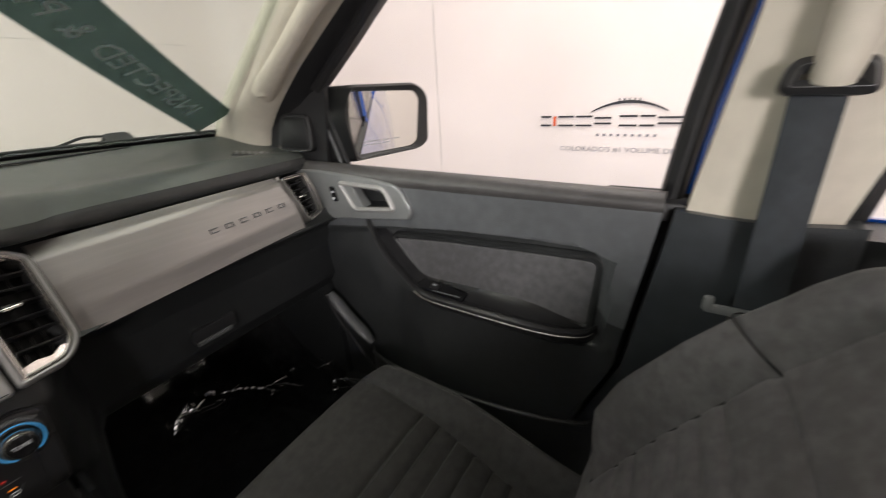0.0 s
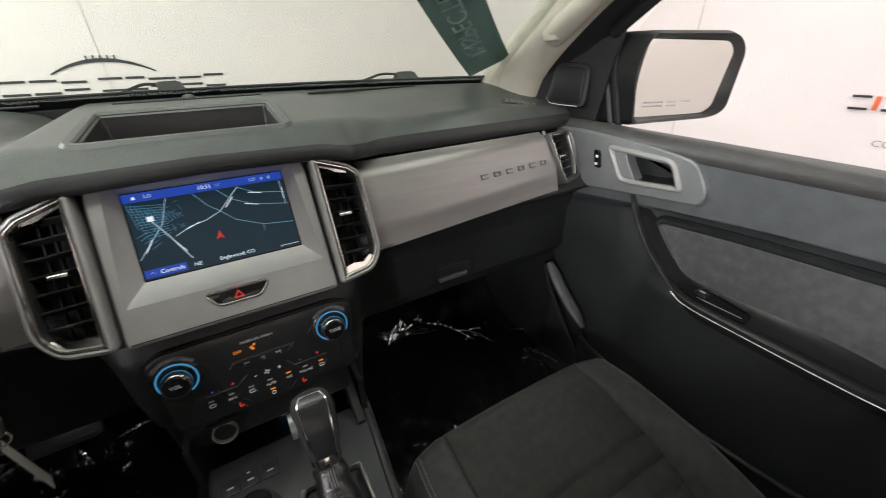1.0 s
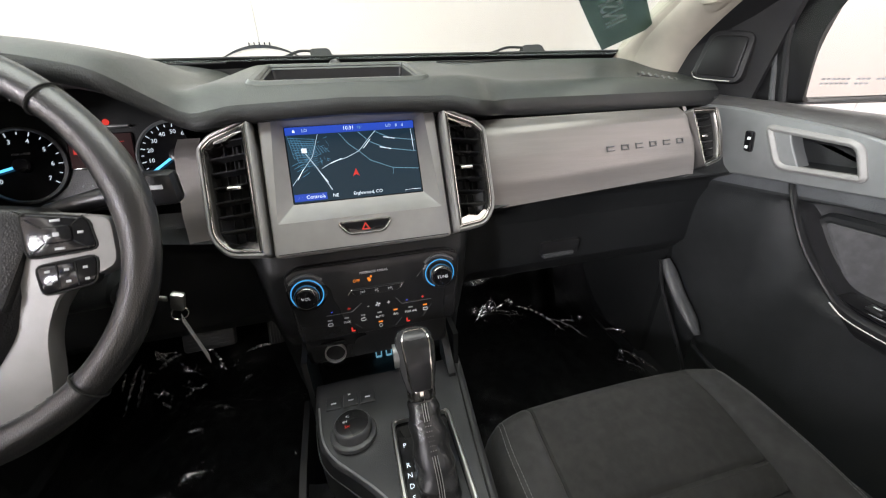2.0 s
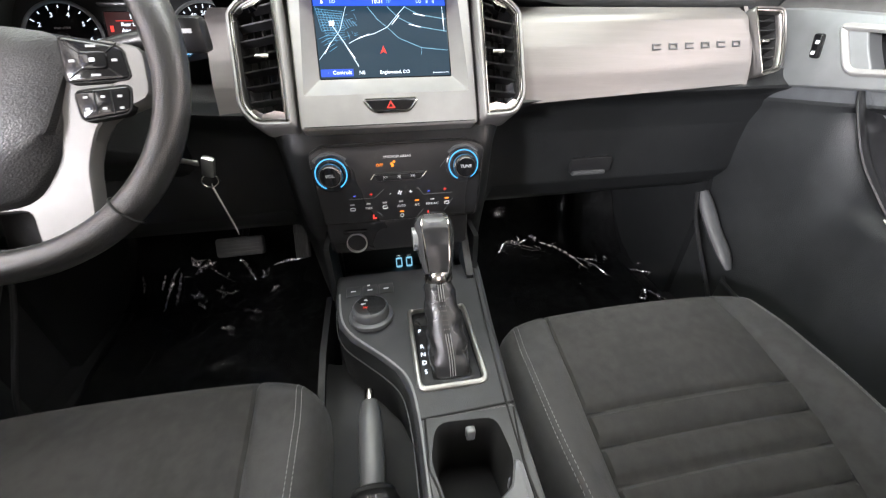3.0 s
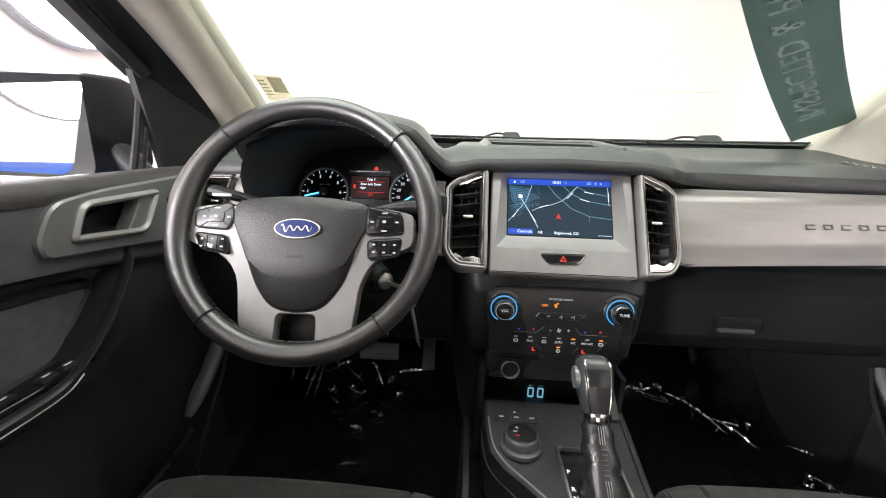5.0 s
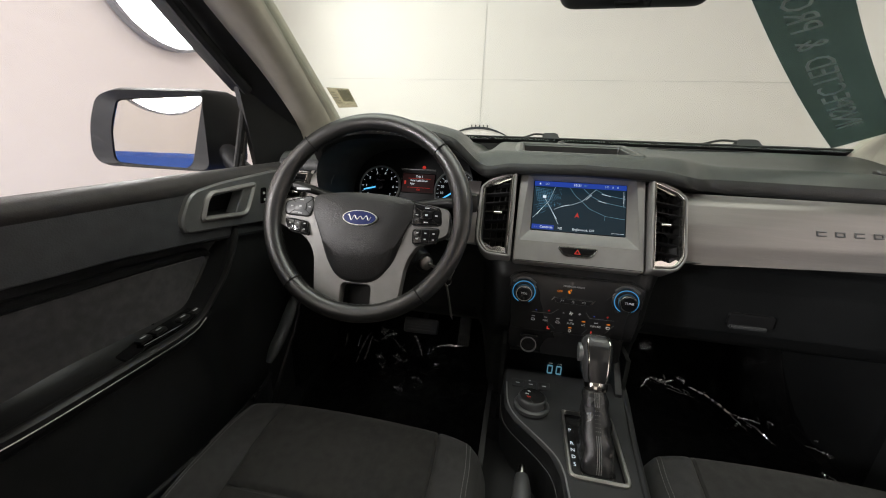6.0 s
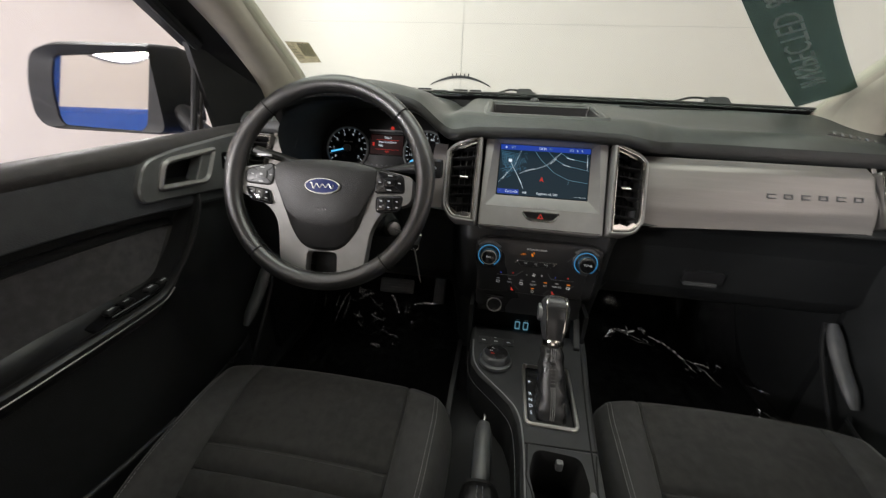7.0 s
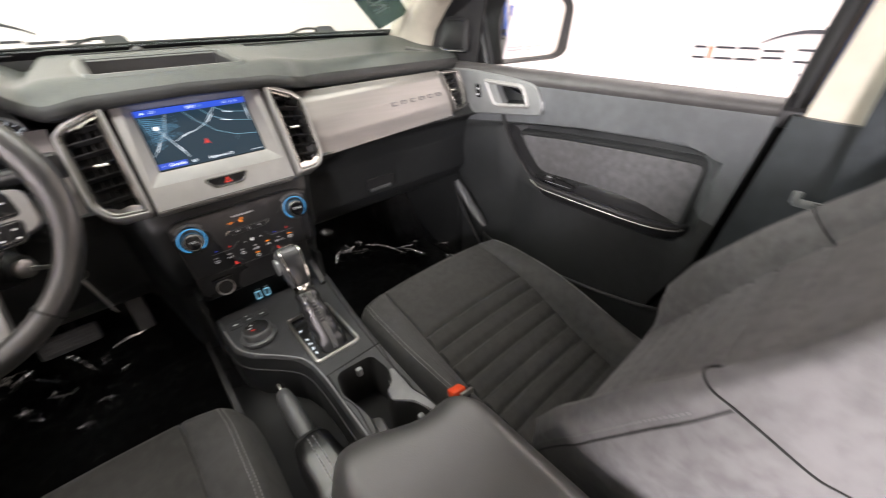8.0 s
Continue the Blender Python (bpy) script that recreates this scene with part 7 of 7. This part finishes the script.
# ---- door panels ----
def door(s):
    side = "driver's" if s < 0 else "passenger"
    P = lambda x, y, z: (s * x, y, z)
    d = thing("door_panel", P(0.72, 0.3, 0.5), "black " + side + " door panel with a grey cloth insert", "door panel", "front doors")

    ub = lambda y: lerp_table(y, (-0.06, 0.0, 0.02, 0.06, 0.14, 0.289, 0.40, 0.50, 0.56, 0.74), (1.095, 1.110, 1.120, 1.131, 1.132, 1.126, 1.116, 1.102, 1.094, 1.070))

    def surf(y, z):
        """How far out the panel's face lies: a soft ledge above, the sunk middle, the hard foot."""
        upper = 0.700 + 0.006 * sstep(1.20, 1.24, z)
        f = max(sstep(ub(y) - 0.013, ub(y) - 0.001, z), sstep(0.022, 0.000, y) * sstep(0.88, 0.96, z))
        x = 0.742 + (upper - 0.742) * f
        x -= 0.022 * sstep(0.955, 0.925, z) * sstep(0.52, 0.40, y) * (1 - f)
        x -= 0.036 * sstep(0.47, 0.56, y) * (1 - f) * sstep(0.80, 1.05, z)
        x -= 0.02 * sstep(0.05, -0.01, y) * (1 - f)
        return x

    def rear_y(z):
        return -0.050 + 0.12 * max(0, 1.2 - z) + 0.25 * max(0, 0.9 - z)

    def face(u, v):
        top = ub(0.70 * u - 0.05)
        z = lerp_table(v, (0, 0.70, 0.78, 0.955, 1), (0.535, top - 0.013, top, 1.208, 1.214))
        back = rear_y(z)
        y = back + (0.742 - back) * u
        return P(surf(y, z), y, z)
    soft = lambda u, v: v > 0.74 or (u < 0.10 and v > 0.58)
    solid = lambda p: not (0.432 < p[1] < 0.598 and 1.137 < p[2] < 1.204)
    part("upper_panel", grid(face, 80, 100, keep=lambda u, v: soft(u, v) and solid(face(u, v))), DOOR_SOFT, d, "grained black soft panel")
    part("lower_panel", grid(face, 80, 100, keep=lambda u, v: not soft(u, v)), DOOR_HARD, d, "hard black lower panel")
    part("rear_edge", grid(lambda u, v: P(surf(-0.05, 0.535 + 0.70 * v) + 0.09 * u, rear_y(0.535 + 0.70 * v), 0.535 + 0.70 * v), 3, 40), BLACK, d)
    # rolled top edge, dropping a little towards the rear, and the ledge behind it
    crest = lambda y: 1.230 + 0.012 * y

    def roll(u, v):
        y = rear_y(1.22) + (0.742 - rear_y(1.22)) * u
        a = -0.5 + (0.5 + math.pi / 2) * min(1, v / 0.7)
        over = max(0, v - 0.7) / 0.3
        return P(0.700 + 0.022 - 0.026 * math.cos(a) + 0.05 * over, y, 1.212 + (crest(y) - 1.212) * math.sin(a) - 0.018 * over ** 1.3)
    part("top_roll", grid(roll, 60, 24), DOOR_ROLL, d, "darker rolled top edge")
    # cloth insert
    IM = lambda w: axes(P(0.742 - w, 0, 0), (0, 1, 0) if s < 0 else (0, -1, 0), (0, 0, 1))
    q = -1 if s > 0 else 1
    ins = [(q * 0.483, 1.066), (q * 0.34, 1.078), (q * 0.15, 1.087), (q * 0.033, 1.090), (q * 0.042, 0.955), (q * 0.15, 0.975), (q * 0.30, 0.980), (q * 0.415, 0.978)]
    io = rounded(ins, [0.012, 0.03, 0.03, 0.016, 0.010, 0.03, 0.03, 0.02], 4)
    mx, mz = q * 0.24, 1.025
    part("insert", rings([at_w(io, -0.006), at_w(io, 0.006)] + [at_w([(mx + (a - mx) * k, mz + (b - mz) * k) for a, b in io], 0.0075) for k in (0.97, 0.6, 0.2, 0.01)], False, True, IM(0)), DOOR_CLOTH, d, "grey cloth insert", smooth=False)
    part("insert_edge", hoop(inset(io, -0.016), 0.017, -0.006, 0.0105, IM(0), 0.005), BLACK, d, "black raised surround")
    # armrest with the sweeping pull: a sharp ridge, a sunk leaf-shaped top and a shallow underside
    ridge = curve_points([(0.694, 0.528, 1.124), (0.677, 0.504, 1.099), (0.674, 0.463, 1.041), (0.675, 0.425, 1.003), (0.676, 0.392, 0.976), (0.676, 0.361, 0.966), (0.676, 0.291, 0.963), (0.677, 0.211, 0.961), (0.680, 0.13, 0.959), (0.689, 0.075, 0.958), (0.705, 0.035, 0.960), (0.732, 0.018, 0.965)], 80)
    inner_line = curve_points([(0.745, 0.512, 1.105), (0.745, 0.492, 1.076), (0.745, 0.463, 1.038), (0.745, 0.438, 1.008), (0.745, 0.418, 0.990), (0.745, 0.385, 0.988), (0.745, 0.32, 0.990), (0.745, 0.22, 0.993), (0.745, 0.15, 0.988), (0.745, 0.10, 0.977), (0.745, 0.065, 0.966), (0.745, 0.036, 0.956)], 80)

    def arm(u, v):
        i = min(79, int(round(u * 79)))
        r_, n_ = ridge[i], inner_line[i]
        flatness = sstep(0.40, 0.36, r_[1])
        if v < 0.5:
            k = v / 0.5  # 0 at the insert, 1 at the ridge
            p = n_ + (r_ - n_) * k
            return P(p[0], p[1] + (1 - flatness) * 0.006 * math.sin(math.pi * k), p[2] - flatness * 0.010 * math.sin(math.pi * k ** 0.8) + 0.005 * math.sin(math.pi * min(1, max(0, (k - 0.72) / 0.28))))
        k = (v - 0.5) / 0.5
        return P(r_[0] + (0.736 - r_[0]) * k ** 1.8 - 0.002 * math.sin(math.pi * min(1, k * 4)), r_[1] + 0.018 * k * (1 - flatness), r_[2] - (0.012 + 0.042 * flatness) * k ** 0.7)
    a_ = part("armrest", grid(arm, 79, 30), SATIN_BLACK, d, "smooth black armrest and pull")
    part("bright_line", tube([P(p[0] - 0.0005, p[1], p[2] - 0.008) for p in ridge[27:76:3]], 0.0013, 6, 60), NICKEL, a_, "thin bright line")
    part("switch_plate", box(P(0.708, 0.345, 0.972), (0.040, 0.12 if s > 0 else 0.17, 0.008), 0.003, pose(*P(0.708, 0.345, 0.972), 5, 0, 0) @ pose(*[-c for c in P(0.708, 0.345, 0.972)])), GLOSS_BLACK, a_, "black window switch plate")
    for k in range(1 if s > 0 else 4):
        yy = 0.36 if s > 0 else 0.405 - 0.028 * k - 0.02 * (k > 1)
        part("window_switch", box(P(0.704, yy, 0.979), (0.016, 0.022, 0.008), 0.003, pose(*P(0.704, yy, 0.979), 8, 0, 0) @ pose(*[-c for c in P(0.704, yy, 0.979)])), SATIN_BLACK, a_, "window switch")
        part("switch_mark", box(P(0.703, yy, 0.9835), (0.003, 0.010, 0.0008), 0), LABEL_WHITE, a_, smooth=False)
    part("plate_line", box(P(0.690, 0.345, 0.9765), (0.001, 0.11, 0.001), 0), LABEL_GREY, a_, smooth=False)
    # handle plate
    HM = axes(P(0.6985, 0, 0), (0, q, 0), (0, 0, 1))
    pl = [(q * 0.735, 1.222), (q * 0.66, 1.224), (q * 0.49, 1.215), (q * 0.425, 1.205), (q * 0.398, 1.160), (q * 0.402, 1.135), (q * 0.60, 1.113), (q * 0.735, 1.098)]
    plo = rounded(pl, [0.004, 0.02, 0.03, 0.02, 0.012, 0.02, 0.02, 0.004], 4)
    ho = rounded([(q * 0.593, 1.203), (q * 0.460, 1.200), (q * 0.437, 1.152), (q * 0.555, 1.140)], [0.010, 0.016, 0.009, 0.018], 5)
    plate = part("handle_plate", pierced(plo, inset(ho, 0.004), -0.02, 0.009, HM), PLATE, d, "satin grey handle plate")
    part("handle_surround", hoop(inset(ho, -0.003), 0.010, 0.004, 0.0165, HM, 0.004), SILVER, plate, "silver handle surround")
    part("handle_recess", rings([at_w(inset(ho, 0.0055), 0.011), at_w(inset(ho, 0.009), -0.035)], False, True, HM), BLACK, plate, "dark handle recess")
    hb = rounded([(q * 0.590, 1.200), (q * 0.556, 1.200), (q * 0.545, 1.178), (q * 0.522, 1.146), (q * 0.555, 1.142)], [0.008, 0.006, 0.02, 0.006, 0.014], 4)
    part("handle_lever", slab(hb, -0.014, 0.010, HM, 0.002), PLATE, plate, "silver pull lever", smooth=False)
    lk = rounded([(q * 0.603, 1.155), (q * 0.619, 1.155), (q * 0.627, 1.190), (q * 0.610, 1.190)][::int(q)], 0.005, 3)
    sw_ = part("lock_switch", slab(lk, 0.006, 0.0125, HM, 0.002), GLOSS_BLACK, plate, "black lock switch")
    for z in (1.163, 1.178):
        part("switch_mark", box((q * 0.615, z, 0.0127), (0.006, 0.005, 0.0006), 0, HM), LABEL_WHITE, sw_, smooth=False)
    # map pocket low on the door
    part("pocket", sheet(lambda u, v, w: P(0.715 - 0.055 * math.sin(math.pi * u) ** 0.5 * (0.4 + 0.6 * v) + w, 0.60 * u, 0.545 + (0.20 - 0.03 * u) * v), 24, 8, 0.008), DOOR_HARD, d, "black map pocket")
    part("pocket_lip", tube([P(0.715 - 0.055 * math.sin(math.pi * u) ** 0.5, 0.60 * u, 0.745 - 0.03 * u) for u in (0.02, 0.1, 0.25, 0.4, 0.55, 0.7, 0.85, 0.97)], 0.005, 8, 50), SATIN_BLACK, d, "rounded pocket lip")
    # weather strip along the window
    part("sill_strip", tube([P(0.776, -0.05, 1.205), P(0.776, 0.3, 1.209), P(0.776, 0.70, 1.214)], 0.008, 8, 20), RUBBER, d, "black window weather strip")


door(1)
door(-1)

# ---- pedals ----
bp = thing("brake_pedal", (-0.389, 0.92, 0.72), "wide grey rubber brake pedal on a black arm", "pedal", "pedals")
BA = axes((-0.389, 0.918, 0.719), (1, 0.03, 0), (0, 0.5, 0.85))
part("pad", slab(rounded(rect(-0.056, -0.024, 0.056, 0.024), 0.010, 4), -0.014, 0.006, BA, 0.004), GREY_PLASTIC, bp, "smooth grey rubber pad")
for k in range(4):
    part("rib", box((0, -0.014 + 0.009 * k, 0.0062), (0.09, 0.0022, 0.0016), 0.0005, BA), GREY_PLASTIC, bp)
part("arm", tube([(-0.385, 0.935, 0.72), (-0.375, 0.99, 0.78), (-0.36, 1.06, 0.95)], 0.009, 8, 16), SATIN_BLACK, bp)
gp_ = thing("accelerator_pedal", (-0.251, 0.965, 0.66), "tall ribbed accelerator pedal", "pedal", "pedals")
GA = axes((-0.251, 0.962, 0.693), (1, 0, 0), (0.02, 0.5, 0.86))
part("pad", slab(rounded(rect(-0.0185, -0.046, 0.0185, 0.046), 0.005, 4), -0.012, 0.005, GA, 0.003), GREY_PLASTIC, gp_, "tall ribbed pad")
for k in range(5):
    part("rib", box((-0.0136 + 0.0068 * k, 0, 0.0055), (0.0032, 0.086, 0.004), 0.001, GA), GREY_PLASTIC, gp_)
part("arm", tube([(-0.25, 0.985, 0.71), (-0.248, 1.05, 0.80), (-0.248, 1.08, 0.95)], 0.008, 8, 16), SATIN_BLACK, gp_)


# ---- crumpled protective film over the footwells ----
def film(x0, x1, folds, label, seed):
    """Clear film lying loose on the carpet, with metal strands for the glints on raised folds and finer creases
    branching off them.
    """
    rng = random.Random(seed)
    drape = lambda y: max(floor_z(y), lerp_table(y, (0.40, 0.75, 0.87, 0.95, 1.03, 1.10), (0.49, 0.550, 0.553, 0.582, 0.655, 0.75))) + 0.004
    ob = thing("floor_film", ((x0 + x1) / 2, 0.7, drape(0.7)), label, "protective film", "floor films")
    part("sheet", sheet(lambda u, v, w: (x0 + (x1 - x0) * u, 0.40 + 0.68 * v, drape(0.40 + 0.68 * v) + 0.008 * noise.noise(Vector((u * 5 + seed, v * 6, 1))) + 0.011 * max(0, 0.35 - abs(noise.noise(Vector((u * 8 + seed, v * 9, 2))))) + 0.004 * abs(noise.noise(Vector((u * 22 + seed, v * 24, 4)))) + w), 90, 90, 0.0004), FILM, ob)

    # one crease as a bright metal strand, drawn in for its glint
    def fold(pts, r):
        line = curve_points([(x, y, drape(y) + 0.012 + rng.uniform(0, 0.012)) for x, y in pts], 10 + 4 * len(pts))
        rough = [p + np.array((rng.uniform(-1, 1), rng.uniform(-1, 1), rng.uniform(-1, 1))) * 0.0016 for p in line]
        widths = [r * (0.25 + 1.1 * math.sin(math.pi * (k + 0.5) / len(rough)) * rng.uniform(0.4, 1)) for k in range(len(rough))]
        part("fold", tube([tuple(p) for p in rough], widths, 4, len(rough) * 2, flat=rng.uniform(1.4, 3.4), up=(rng.uniform(-0.6, 0.6), rng.uniform(-0.6, 0.6), 1)), FILM_GLINT, ob, smooth=False)
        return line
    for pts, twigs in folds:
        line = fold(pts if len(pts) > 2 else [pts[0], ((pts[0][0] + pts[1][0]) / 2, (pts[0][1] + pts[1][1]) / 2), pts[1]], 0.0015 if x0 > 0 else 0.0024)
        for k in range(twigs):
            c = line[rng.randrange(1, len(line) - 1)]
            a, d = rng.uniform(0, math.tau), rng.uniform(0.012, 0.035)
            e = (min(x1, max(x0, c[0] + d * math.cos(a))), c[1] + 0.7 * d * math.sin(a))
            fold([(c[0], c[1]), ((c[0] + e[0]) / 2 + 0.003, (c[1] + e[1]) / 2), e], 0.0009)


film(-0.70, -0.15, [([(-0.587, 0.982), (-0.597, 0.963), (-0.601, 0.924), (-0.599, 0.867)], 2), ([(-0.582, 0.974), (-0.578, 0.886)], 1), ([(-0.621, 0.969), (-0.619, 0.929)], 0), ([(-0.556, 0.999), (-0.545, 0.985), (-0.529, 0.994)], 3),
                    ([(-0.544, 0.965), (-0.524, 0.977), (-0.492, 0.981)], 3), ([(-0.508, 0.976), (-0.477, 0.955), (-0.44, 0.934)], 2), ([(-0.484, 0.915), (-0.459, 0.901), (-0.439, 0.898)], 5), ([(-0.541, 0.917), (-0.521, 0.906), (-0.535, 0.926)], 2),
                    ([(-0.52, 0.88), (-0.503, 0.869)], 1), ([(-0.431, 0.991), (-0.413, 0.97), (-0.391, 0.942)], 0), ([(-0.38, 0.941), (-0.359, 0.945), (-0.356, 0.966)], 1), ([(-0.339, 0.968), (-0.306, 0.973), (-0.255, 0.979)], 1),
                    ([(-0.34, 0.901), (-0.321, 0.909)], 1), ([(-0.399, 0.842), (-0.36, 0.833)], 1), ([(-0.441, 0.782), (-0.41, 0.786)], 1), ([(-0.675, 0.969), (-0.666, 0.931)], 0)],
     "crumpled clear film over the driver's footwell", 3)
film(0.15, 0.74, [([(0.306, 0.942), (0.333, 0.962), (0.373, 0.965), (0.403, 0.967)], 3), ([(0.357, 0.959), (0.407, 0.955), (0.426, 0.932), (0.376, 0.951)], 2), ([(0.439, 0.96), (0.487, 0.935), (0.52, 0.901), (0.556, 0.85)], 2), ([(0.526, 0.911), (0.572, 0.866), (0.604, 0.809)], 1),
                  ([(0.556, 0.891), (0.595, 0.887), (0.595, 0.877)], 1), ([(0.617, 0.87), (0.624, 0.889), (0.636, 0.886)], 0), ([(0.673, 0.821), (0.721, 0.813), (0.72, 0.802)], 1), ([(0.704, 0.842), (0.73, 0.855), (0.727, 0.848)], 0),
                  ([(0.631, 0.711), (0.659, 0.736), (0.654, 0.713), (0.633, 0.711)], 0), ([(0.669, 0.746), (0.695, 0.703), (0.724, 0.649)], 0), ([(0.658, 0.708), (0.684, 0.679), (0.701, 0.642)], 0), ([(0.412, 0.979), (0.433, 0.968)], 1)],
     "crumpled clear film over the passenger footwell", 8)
